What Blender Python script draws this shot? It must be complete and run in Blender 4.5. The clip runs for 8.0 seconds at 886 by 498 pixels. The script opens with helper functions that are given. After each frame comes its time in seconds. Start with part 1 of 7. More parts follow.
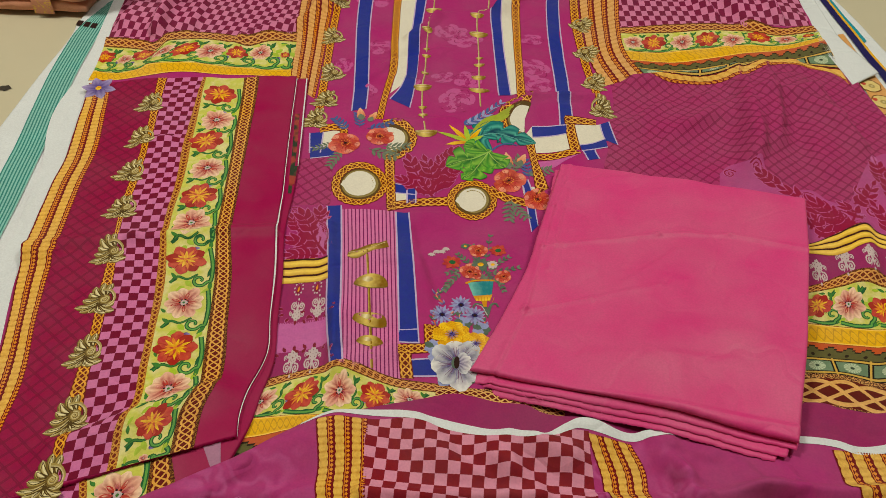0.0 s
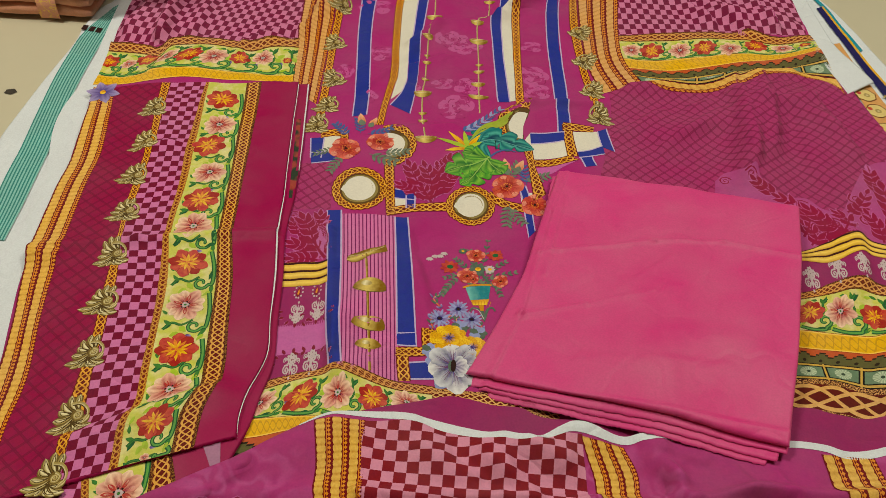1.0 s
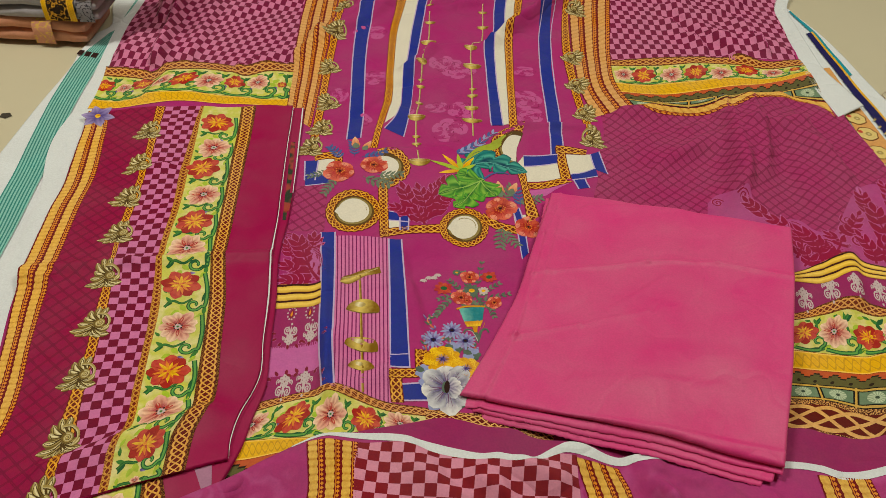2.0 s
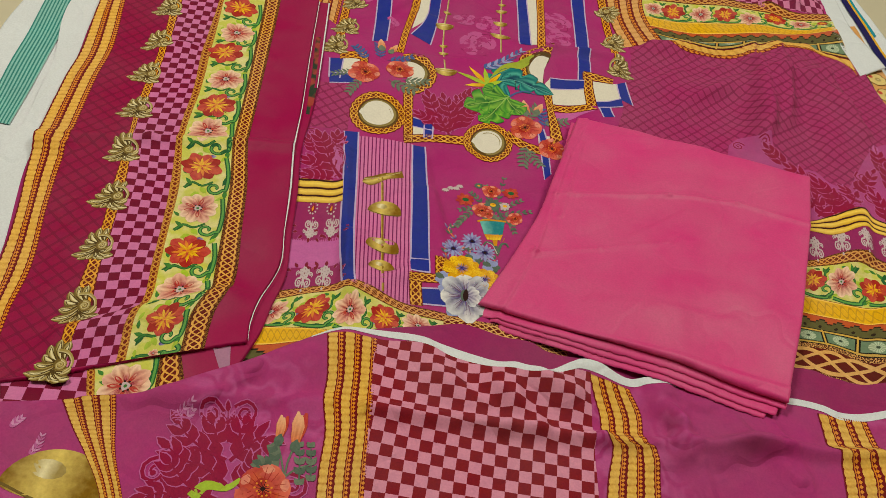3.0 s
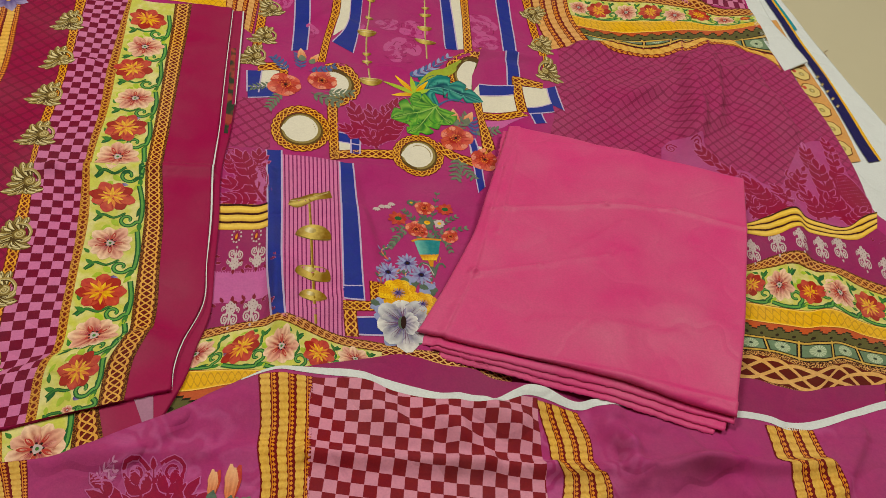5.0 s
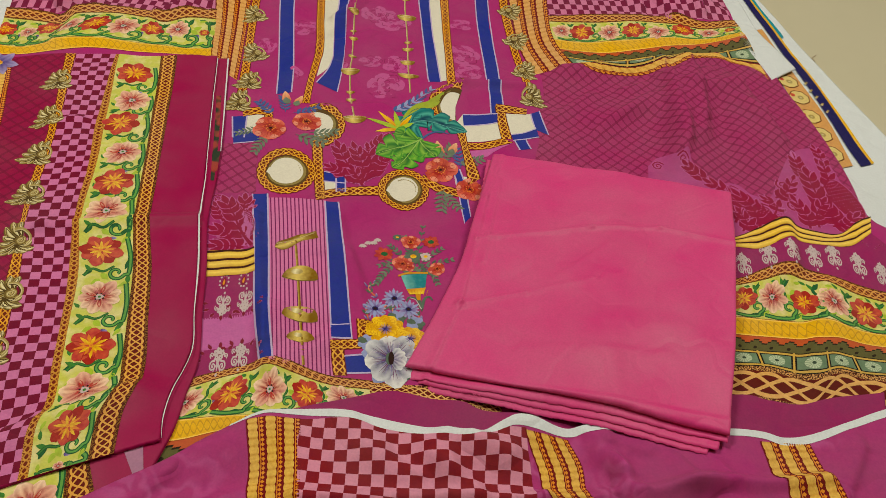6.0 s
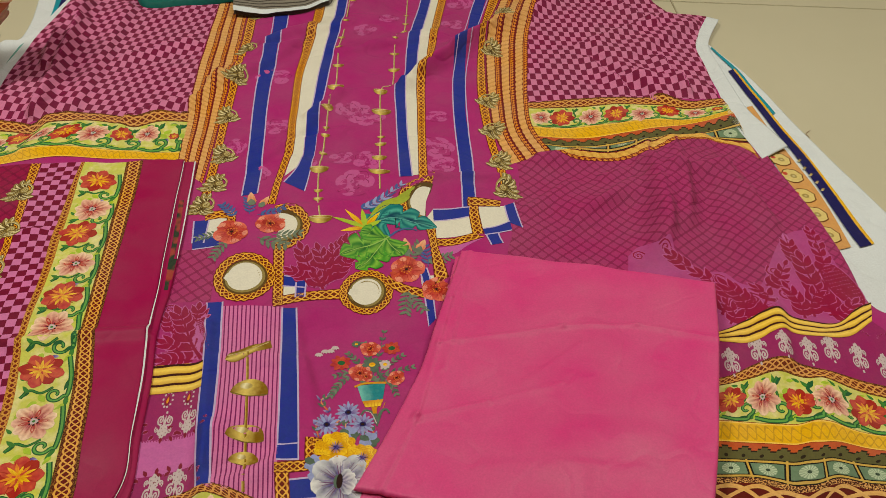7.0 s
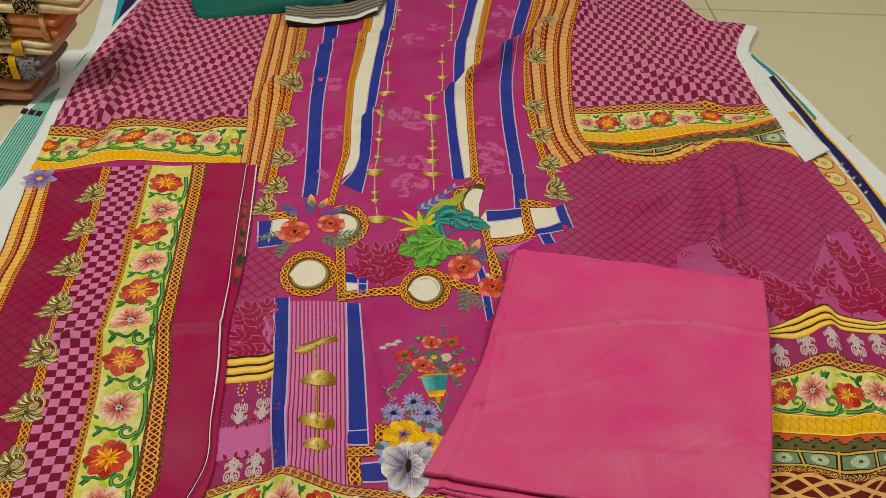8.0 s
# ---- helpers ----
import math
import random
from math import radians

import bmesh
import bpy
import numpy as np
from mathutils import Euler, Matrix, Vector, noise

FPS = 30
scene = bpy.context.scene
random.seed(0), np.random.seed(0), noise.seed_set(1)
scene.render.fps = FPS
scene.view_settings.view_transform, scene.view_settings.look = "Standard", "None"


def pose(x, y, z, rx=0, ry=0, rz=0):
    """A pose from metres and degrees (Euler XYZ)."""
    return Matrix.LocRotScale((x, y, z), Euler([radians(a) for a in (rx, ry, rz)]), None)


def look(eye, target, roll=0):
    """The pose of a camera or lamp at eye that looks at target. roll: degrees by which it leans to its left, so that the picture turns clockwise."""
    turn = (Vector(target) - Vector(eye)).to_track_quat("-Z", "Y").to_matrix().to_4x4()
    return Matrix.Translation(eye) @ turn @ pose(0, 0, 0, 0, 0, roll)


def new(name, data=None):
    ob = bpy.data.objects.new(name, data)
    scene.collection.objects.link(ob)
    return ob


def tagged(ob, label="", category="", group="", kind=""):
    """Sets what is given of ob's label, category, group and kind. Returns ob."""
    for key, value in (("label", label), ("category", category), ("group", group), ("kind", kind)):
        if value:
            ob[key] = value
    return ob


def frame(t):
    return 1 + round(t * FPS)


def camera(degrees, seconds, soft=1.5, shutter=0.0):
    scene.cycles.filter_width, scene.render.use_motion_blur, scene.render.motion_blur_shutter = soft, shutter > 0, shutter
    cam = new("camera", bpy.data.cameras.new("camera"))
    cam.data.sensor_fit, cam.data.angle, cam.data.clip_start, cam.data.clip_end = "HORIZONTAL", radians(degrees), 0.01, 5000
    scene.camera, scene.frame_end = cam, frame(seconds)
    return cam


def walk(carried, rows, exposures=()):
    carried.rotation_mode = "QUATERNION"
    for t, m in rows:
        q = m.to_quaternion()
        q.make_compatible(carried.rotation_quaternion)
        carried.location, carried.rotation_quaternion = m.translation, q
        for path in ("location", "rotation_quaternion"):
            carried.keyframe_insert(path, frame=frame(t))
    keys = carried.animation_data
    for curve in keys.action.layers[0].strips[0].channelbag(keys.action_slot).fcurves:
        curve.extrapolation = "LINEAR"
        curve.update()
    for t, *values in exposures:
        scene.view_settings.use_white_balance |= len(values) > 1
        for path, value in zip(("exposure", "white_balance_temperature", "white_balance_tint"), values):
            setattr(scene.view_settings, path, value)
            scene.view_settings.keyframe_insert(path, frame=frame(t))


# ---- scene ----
cam = camera(56.1, 8.0, soft=0.6)
PATH = [
    (0, (0.034, 0.033, 0.809), (-0.026, 1.451, -0.6), 1.4),
    (0.5, (0.035, 0.025, 0.818), (-0.03, 1.443, -0.59), 1.8),
    (1, (0.039, 0.023, 0.822), (-0.025, 1.446, -0.581), 1.7),
    (2.3, (0.042, 0.011, 0.81), (-0.008, 1.486, -0.54), 2.1),
    (2.5, (0.018, -0.002, 0.797), (-0.026, 1.461, -0.566), 5.9),
    (3, (-0.034, -0.007, 0.787), (0.017, 1.355, -0.677), 11.0),
    (3.5, (-0.039, -0.004, 0.795), (0.09, 1.368, -0.655), 12.4),
    (4, (-0.024, 0.055, 0.761), (0.185, 1.413, -0.692), 14.2),
    (4.5, (-0.044, 0.051, 0.764), (0.185, 1.402, -0.693), 14.5),
    (5.8, (-0.031, 0.065, 0.804), (0.146, 1.418, -0.658), 9.6),
    (6, (0.005, 0.061, 0.8), (0.161, 1.45, -0.63), 8.0),
    (6.4, (0.081, 0.073, 0.804), (0.172, 1.517, -0.576), 5.4),
    (6.5, (0.087, 0.085, 0.803), (0.184, 1.547, -0.557), 5.3),
    (7, (0.106, 0.127, 0.79), (0.163, 1.644, -0.514), 3.1),
    (7.5, (0.076, 0.107, 0.795), (0.098, 1.628, -0.504), 2.0),
    (8, (0.058, 0.082, 0.807), (0.06, 1.612, -0.481), 1.9),
]
walk(cam, [(t, look(eye, target, roll)) for t, eye, target, roll in PATH])

# ---- light ----
world = bpy.data.worlds.new("room_air")
scene.world = world
world.use_nodes = True
world.node_tree.nodes["Background"].inputs[0].default_value = (0.9, 0.95, 1.0, 1)
world.node_tree.nodes["Background"].inputs[1].default_value = 0.05


def area_lamp(name, x, y, z, sx, sy, watts, colour):
    lamp = bpy.data.lights.new(name, "AREA")
    lamp.shape, lamp.size, lamp.size_y, lamp.energy, lamp.color = "RECTANGLE", sx, sy, watts, colour
    ob = new(name, lamp)
    ob.location = (x, y, z)
    return ob


area_lamp("unseen_overhead_lamp", -1.15, 1.0, 2.6, 0.8, 0.4, 41, (1.0, 0.94, 0.79))
# Fill added on the right to even out brightness; no lamp known there.
area_lamp("unseen_overhead_lamp", 1.2, 1.3, 2.6, 0.8, 0.4, 36, (1.0, 0.94, 0.79))


# ---- materials ----
def rgb(text):
    v = [int(text[i:i + 2], 16) / 255 for i in (0, 2, 4)]
    lin = [c / 12.92 if c <= 0.04045 else ((c + 0.055) / 1.055) ** 2.4 for c in v]
    grey = 0.3 * lin[0] + 0.6 * lin[1] + 0.1 * lin[2]
    return tuple(max(0.004, grey + 1.02 * (c - grey)) for c in lin) + (1.0,)


class E:
    """A number in a node tree, for writing patterns as sums."""

    def __init__(self, nt, sock):
        self.nt, self.sock = nt, sock

    def op(self, kind, b=None, swap=False):
        n = self.nt.nodes.new("ShaderNodeMath")
        n.operation = kind
        args = [self, b] if not swap else [b, self]
        for i, a in enumerate(args):
            if isinstance(a, E):
                self.nt.links.new(a.sock, n.inputs[i])
            elif a is not None:
                n.inputs[i].default_value = a
        return E(self.nt, n.outputs[0])

    def __add__(self, b): return self.op("ADD", b)
    def __sub__(self, b): return self.op("SUBTRACT", b)
    def __rsub__(self, b): return self.op("SUBTRACT", b, True)
    def __mul__(self, b): return self.op("MULTIPLY", b)
    def __truediv__(self, b): return self.op("DIVIDE", b)
    def fract(self): return self.op("FRACT")
    def floor(self): return self.op("FLOOR")
    def sin(self): return self.op("SINE")
    def abs(self): return self.op("ABSOLUTE")
    def lt(self, b): return self.op("LESS_THAN", b)
    def gt(self, b): return self.op("GREATER_THAN", b)
    def min(self, b): return self.op("MINIMUM", b)
    def max(self, b): return self.op("MAXIMUM", b)
    def mod2(self): return self.op("FLOORED_MODULO", 2.0)


def mix(nt, fac, a, b):
    n = nt.nodes.new("ShaderNodeMix")
    n.data_type = "RGBA"
    for i, v in ((0, fac), (6, a), (7, b)):
        if isinstance(v, E):
            nt.links.new(v.sock, n.inputs[i])
        elif isinstance(v, bpy.types.NodeSocket):
            nt.links.new(v, n.inputs[i])
        else:
            n.inputs[i].default_value = v
    return n.outputs[2]


def noise_tex(nt, scale, detail=2.0, coords="Object"):
    co = nt.nodes.new("ShaderNodeTexCoord")
    n = nt.nodes.new("ShaderNodeTexNoise")
    n.inputs["Scale"].default_value, n.inputs["Detail"].default_value = scale, detail
    nt.links.new(co.outputs[coords], n.inputs["Vector"])
    return E(nt, n.outputs[0])


def fabric(name, paint, rough=0.78, fade=0.16, weave=0.25, sheen=0.04, paint_var=0.22, gloss=0.16):
    """A woven cloth whose print is given by paint(tree, u, v)."""
    m = bpy.data.materials.new(name)
    m.use_nodes = True
    nt = m.node_tree
    bsdf = nt.nodes["Principled BSDF"]
    co = nt.nodes.new("ShaderNodeTexCoord")
    sep = nt.nodes.new("ShaderNodeSeparateXYZ")
    nt.links.new(co.outputs["UV"], sep.inputs[0])
    colour = paint(nt, E(nt, sep.outputs[0]), E(nt, sep.outputs[1]))
    hsv = nt.nodes.new("ShaderNodeHueSaturation")
    blot = noise_tex(nt, 14, 3)
    grain = noise_tex(nt, 420, 2)
    brush = noise_tex(nt, 130, 3)
    value = (blot - 0.5) * fade + (grain - 0.5) * 0.28 + (brush - 0.5) * paint_var + 1.0
    nt.links.new(((brush - 0.5) * (paint_var * 0.07) + 0.5).sock, hsv.inputs["Hue"])
    nt.links.new(((blot - 0.5) * 0.2 + 1.0).sock, hsv.inputs["Saturation"])
    nt.links.new(value.sock, hsv.inputs["Value"])
    if isinstance(colour, tuple):
        hsv.inputs["Color"].default_value = colour
    else:
        nt.links.new(colour, hsv.inputs["Color"])
    nt.links.new(hsv.outputs[0], bsdf.inputs["Base Color"])
    bsdf.inputs["Roughness"].default_value = rough
    bsdf.inputs["Specular IOR Level"].default_value = gloss
    bsdf.inputs["Sheen Weight"].default_value = sheen
    bsdf.inputs["Sheen Roughness"].default_value = 0.5
    bump = nt.nodes.new("ShaderNodeBump")
    bump.inputs["Strength"].default_value, bump.inputs["Distance"].default_value = weave, 0.0008
    threads = noise_tex(nt, 900, 1) + noise_tex(nt, 90, 2) * 1.5 + noise_tex(nt, 21, 2) * 14.0
    threads = threads + (noise_tex(nt, 13, 1) - 0.5).abs().min(0.05) * 130.0
    nt.links.new(threads.sock, bump.inputs["Height"])
    nt.links.new(bump.outputs[0], bsdf.inputs["Normal"])
    return m


def plain(name, hexa, **kw):
    return fabric(name, lambda nt, u, v: rgb(hexa), **kw)


def faint_roses(hexa, light):
    """A ground with large faint blossoms in a lighter tone."""
    def paint(nt, u, v):
        co = nt.nodes.new("ShaderNodeTexCoord")
        vor = nt.nodes.new("ShaderNodeTexVoronoi")
        vor.feature, vor.inputs["Scale"].default_value = "SMOOTH_F1", 24
        warp = nt.nodes.new("ShaderNodeMixRGB")
        warp.inputs[0].default_value = 0.06
        nz = nt.nodes.new("ShaderNodeTexNoise")
        nz.inputs["Scale"].default_value = 22
        nt.links.new(co.outputs["Object"], warp.inputs[1])
        nt.links.new(co.outputs["Object"], nz.inputs["Vector"])
        nt.links.new(nz.outputs["Color"], warp.inputs[2])
        nt.links.new(warp.outputs[0], vor.inputs["Vector"])
        rings = (E(nt, vor.outputs[0]) * 26).sin()
        where = (noise_tex(nt, 7, 1) - 0.52).max(0.0) * 3.0
        fac = ((rings + 0.6).max(0.0) * where).min(0.55)
        return mix(nt, fac, rgb(hexa), rgb(light))
    return paint


def checks(a, b, n=1.0):
    def paint(nt, u, v):
        wob = (noise_tex(nt, 9, 1) - 0.5) * 0.4
        par = ((u * n + wob).floor() + (v * n + wob * 0.8).floor()).mod2()
        return mix(nt, par, rgb(a), rgb(b))
    return paint


def chain(gold, ground, strands, period, width, edge=0.0):
    """Interlaced gold strands that swing across u = 0..1; v in widths."""
    def paint(nt, u, v):
        c = (u - 0.5) * 2.0
        hit = None
        for i in range(strands):
            ph = 2 * math.pi * i / strands
            s = (v * (2 * math.pi / period) + ph).sin() * 0.74
            on = (c - s).abs().lt(width)
            hit = on if hit is None else hit.max(on)
        shade = ((v * (4 * math.pi / period)).sin() * 0.5 + 0.5) * 0.35
        g = mix(nt, shade, rgb(gold), rgb("8a4a10"))
        col = mix(nt, hit, rgb(ground), g)
        if edge:
            rim = c.abs().gt(1 - edge)
            beads = (v * (9 / period)).fract().gt(0.4)
            col = mix(nt, rim, col, mix(nt, beads, rgb("6b2a10"), rgb(gold)))
        return col
    return paint


def hearts(gold, ground, period, width, rim, speck="8a5a24"):
    """Four interlaced gold strands between speckled edges; v in widths."""
    def paint(nt, u, v):
        c = (u - 0.5) * (2.0 / (1.0 - rim))
        hit = None
        for k in range(4):
            on = (c - (v * (6.283 / period) + k * 1.5708).sin() * 0.84).abs().lt(width)
            hit = on if hit is None else hit.max(on)
        shade = noise_tex(nt, 240, 2) * 0.6
        col = mix(nt, hit, rgb(ground), mix(nt, shade, rgb(gold), rgb("a8641c")))
        dots = mix(nt, noise_tex(nt, 700, 1).gt(0.52), rgb("4a200e"), rgb(speck))
        return mix(nt, c.abs().gt(1.0), col, dots)
    return paint


def leaf_paint(dark, mid, light, veins):
    """u runs -1..1 across a leaf, v from root to tip; slanting veins in a lighter tone."""
    def paint(nt, u, v):
        a = u.abs()
        s = ((v * veins - a * 1.6) * 6.283).sin() * 0.5 + 0.5
        col = mix(nt, (a * 1.5).min(1.0), rgb(dark), rgb(mid))
        col = mix(nt, s * (1.0 - (a - 0.45).abs() * 1.6).max(0.0), col, rgb(light))
        return mix(nt, (a - 0.86).max(0.0) * 5.0, col, rgb(dark))
    return paint


def ropes(n, bead="e6b85c", ground="6d1a1c", small="d98a35"):
    """n rope bands of fat yellow beads with a zigzag row between; u = 0..n, v in band widths."""
    def paint(nt, u, v):
        f = u.fract()
        side = (v * 2.0).fract() - 0.5
        r = ((f - 0.36) * (f - 0.36)) * 9.5 + side * side * 1.1
        fat = r.lt(0.74)
        shade = (side.abs() - 0.22).max(0.0) * 1.2 + (noise_tex(nt, 300, 2) - 0.4).max(0.0)
        body = mix(nt, shade, rgb(bead), rgb("a86a1c"))
        zz = (v * 3.4).fract() - 0.5
        dots = ((f - 0.86).abs() * 1.6 + zz.abs() * 0.42).lt(0.19).max((f - 0.72).abs().lt(0.025))
        col = mix(nt, fat, rgb(ground), body)
        return mix(nt, dots, col, rgb(small))
    return paint


def trellis(base, line, size):
    def paint(nt, u, v):
        wob = (noise_tex(nt, 8, 1) - 0.5) * 0.35
        a = (((u + v) / size + wob).fract() - 0.5).abs()
        b = (((u - v) / size + wob).fract() - 0.5).abs()
        near = a.min(b)
        lines = near.lt(0.10)
        gap = near.lt(0.03)
        on = (lines - gap * 0.5) * 0.9
        cross = (a.max(b)).lt(0.16) * 0.35
        return mix(nt, (on + cross).min(0.85), rgb(base), rgb(line))
    return paint


def bars(a, b, n, share):
    def paint(nt, u, v):
        return mix(nt, (u * n).fract().lt(share), rgb(a), rgb(b))
    return paint


def wavy_gold(nt, u, v):
    f = (u * 3.0 + (v * 9.0).sin() * 0.03).fract()
    dark = (f - 0.12).abs().lt(0.13)
    col = mix(nt, (f - 0.55).abs() * 1.6, rgb("efcf62"), rgb("b97f20"))
    return mix(nt, dark, col, rgb("3c1710"))


def amber_net(nt, u, v):
    s = (v * 8.5).sin() * 0.3
    near = ((u - 0.5) - s).abs().lt(0.06).max(((u - 0.5) + s).abs().lt(0.06))
    col = mix(nt, near * 0.6, rgb("e2b02c"), rgb("b0842c"))
    rim = (u - 0.5).abs().gt(0.41)
    col = mix(nt, rim, col, rgb("f0c860"))
    return mix(nt, (u - 0.5).abs().gt(0.47), col, rgb("8a3b14"))


def merlons(nt, u, v):
    f = ((v / 0.9).fract() - 0.5).abs() * 2.0
    stair = ((f * 3.0).floor() / 3.0) * 0.42 + 0.22
    up = u.gt(stair)
    col = mix(nt, up, rgb("bb5a36"), rgb("5d5a34"))
    rim = (u - stair).abs().lt(0.05)
    col = mix(nt, rim, col, rgb("2b2114"))
    dots = ((u - 0.78) * (u - 0.78) + ((v / 0.9).fract() - 0.5) * ((v / 0.9).fract() - 0.5)).lt(0.012)
    return mix(nt, dots, col, rgb("2b2114"))


def green_boxes(nt, u, v):
    f = (v / 1.55).fract()
    q = f - 0.5
    w = u - 0.5
    col = mix(nt, noise_tex(nt, 60, 2), rgb("4f6a50"), rgb("7f977a"))
    star = (q * q * 3.2 + w * w * 2.6)
    rays = (w.op("ARCTAN2", q * 1.2) * 15.0).sin() * 0.5 + 0.5
    col = mix(nt, star.lt(0.19) * (rays * 0.55 + 0.3), col, rgb("c6d4b4"))
    col = mix(nt, star.lt(0.012), col, rgb("3a4a3a"))
    frame_in = w.abs().gt(0.30).max(q.abs().gt(0.42))
    col = mix(nt, frame_in, col, rgb("17140e"))
    gold = (w.abs() - 0.40).abs().lt(0.05).max(q.abs().gt(0.47))
    return mix(nt, gold, col, rgb("c9a552"))


def pinstripe(nt, u, v):
    f = (u * 15.0).fract()
    return mix(nt, f.lt(0.30), rgb("cc74a6"), rgb("74205a"))


def petal_paint(inner, outer, streak, amount=0.5):
    """u runs -1..1 across a petal, v from its root to its tip."""
    def paint(nt, u, v):
        col = mix(nt, v, rgb(inner), rgb(outer))
        lines = ((u * 7.0).sin() * 0.5 + 0.5) * (1.0 - v) * amount
        spots = noise_tex(nt, 260, 2)
        return mix(nt, (lines * spots * 2.0).min(0.9), col, rgb(streak))
    return paint


def gold_sheen(dark, light):
    def paint(nt, u, v):
        f = (1.0 - (u * 1.25 + 0.25).abs()).max(0.0) + (noise_tex(nt, 150, 2) - 0.5) * 0.6
        return mix(nt, f, rgb(dark), rgb(light))
    return paint


MAGENTA, DEEP, MAUVE = "a02a6c", "8c1a48", "ad4580"
M_shirt = fabric("magenta_lawn", lambda nt, u, v: mix(nt, noise_tex(nt, 9, 3), rgb("9c2a6a"), rgb("ad3577")), sheen=0.05, paint_var=0.08)
M_lower = fabric("magenta_lawn_plain", faint_roses("9f2e6c", "b24c88"), sheen=0.05)
M_deep = plain("deep_magenta_lawn", "961a4c", rough=0.5, sheen=0.05, gloss=0.15, paint_var=0.06, weave=0.08)
M_dup = fabric("mauve_lawn", faint_roses("a43a74", "bb5f98"), fade=0.3)
M_band = plain("plum_lawn", "912c60", fade=0.22)
M_white = plain("white_selvedge", "d3dade", fade=0.12, paint_var=0.06)
M_cream = plain("cream_print", "d9d5c6", fade=0.12, paint_var=0.08)
M_blue = plain("royal_blue_print", "27348f", fade=0.2)
M_edge = plain("pale_outline_print", "b9a9cf")
M_checks_up = fabric("rose_checks", checks("c9789e", "741d40"))
M_checks_sleeve = fabric("orchid_checks", checks("c873a4", "701030"))
M_checks_dup = fabric("dusty_checks", checks("cf8ba4", "7e1e28"))
M_chain2 = fabric("gold_chain_print", chain("e8a63a", "6b2412", 4, 2.6, 0.15, 0.0))
M_chain3 = fabric("gold_braid_print", chain("e8ac44", "6a2410", 4, 2.4, 0.14, 0.0))
M_hearts = fabric("gold_heart_braid_print", hearts("ecb458", "641a10", 1.5, 0.15, 0.30))
M_chainthin = fabric("gold_cord_print", chain("cf9440", "6e2410", 2, 1.6, 0.3, 0.3))
M_chainbig = fabric("wide_braid_print", hearts("e8bc74", "5e180e", 2.6, 0.15, 0.28, "d8a462"))
M_lat = fabric("braid_border_print", hearts("e0a860", "6e2c14", 2.0, 0.17, 0.24))
M_rope2 = fabric("rope_pair_print", ropes(2))
M_rope3 = fabric("rope_trio_print", ropes(3, bead="dca96a"))
M_roped = fabric("rope_dupatta_print", ropes(3, bead="e0b65c", ground="6e1716"))
M_tre_r = fabric("trellis_magenta", trellis("a2386a", "7c2049", 0.0195))
M_tre_s = fabric("trellis_deep", trellis("8e1744", "721036", 0.021), rough=0.65)
M_stripes = fabric("pinstripe_print", pinstripe)
M_wavy = fabric("gold_wave_print", wavy_gold)
M_amber = fabric("amber_net_print", amber_net)
M_merlon = fabric("battlement_print", merlons)
M_boxes = fabric("green_panel_print", green_boxes)
M_leafy = fabric("lime_ground_print", lambda nt, u, v: mix(nt, (noise_tex(nt, 60, 2) - 0.42).max(0.0) * 4.0, rgb("c4c65a"), rgb("dad292")))
M_teal = fabric("teal_stripe_print", bars("86bdb3", "2f7f79", 9, 0.45))
M_green = plain("green_vine_print", "3f7a35", fade=0.5, paint_var=0.6)
M_dkgreen = plain("dark_vine_print", "245c34", fade=0.5, paint_var=0.6)
M_lime = plain("lime_leaf_print", "a3bd3c", fade=0.4, paint_var=0.5)
M_redpetal = fabric("red_petal_print", petal_paint("cc5630", "bb463e", "7c1c26"), paint_var=0.6)
M_orange = fabric("orange_petal_print", petal_paint("eaa42c", "d87a34", "a8401c"))
M_yellow = fabric("yellow_petal_print", petal_paint("d88f14", "f0cc38", "a85c10"))
M_creampetal = fabric("cream_petal_print", petal_paint("cf7a62", "efd3b4", "8e1e26", 1.2), paint_var=0.35)
M_pinkpetal = fabric("blush_petal_print", petal_paint("a8304a", "e3a79a", "80182c", 1.0))
M_white_p = fabric("white_petal_print", petal_paint("8d7fa5", "dfe0dd", "5b5478", 1.1))
M_lilac = fabric("lilac_petal_print", petal_paint("54408c", "a99cc8", "3a2a70", 0.7))
M_dark = plain("dark_print", "2b1512")
M_brown = plain("umber_print", "6b3e1a")
M_ringdark = plain("dark_ring_print", "5b4420", fade=0.4)
M_gold = fabric("gold_shade_print", gold_sheen("7d5c16", "d8c069"))
M_acan = fabric("acanthus_light_print", gold_sheen("a08c50", "e6dcae"))
M_acand = plain("acanthus_shadow_print", "6e5a2c")
M_monst = fabric("monstera_print", leaf_paint("1d5a2a", "4a9232", "86b848", 2.0), paint_var=0.3)
M_tealleaf = fabric("teal_leaf_print", leaf_paint("0c3a52", "17706f", "4ea898", 3.0), paint_var=0.3)
M_blueleaf = plain("blue_leaf_print", "4a5c94", fade=0.5, paint_var=0.6)
M_greyleaf = plain("grey_leaf_print", "6b7866", fade=0.5, paint_var=0.7)
M_damask = plain("damask_red_print", "8e1c40", fade=0.3)
M_damline = plain("damask_line_print", "b8609a", fade=0.3)
M_damground = fabric("damask_ground_print", lambda nt, u, v: mix(nt, noise_tex(nt, 30, 2), rgb("a43c74"), rgb("b05490")))
M_silver = plain("silver_pendant_print", "c0b0b2", fade=0.3)
M_maroon = plain("maroon_drop_print", "7c1f32", fade=0.3)
M_pinkband = plain("orchid_band_print", "bd62a0")
M_foldprint = fabric("dark_flower_fold_print", lambda nt, u, v: mix(nt, (noise_tex(nt, 55, 1) - 0.45).max(0.0) * 7.0, rgb("2e3a2c"), rgb("9a4038")))
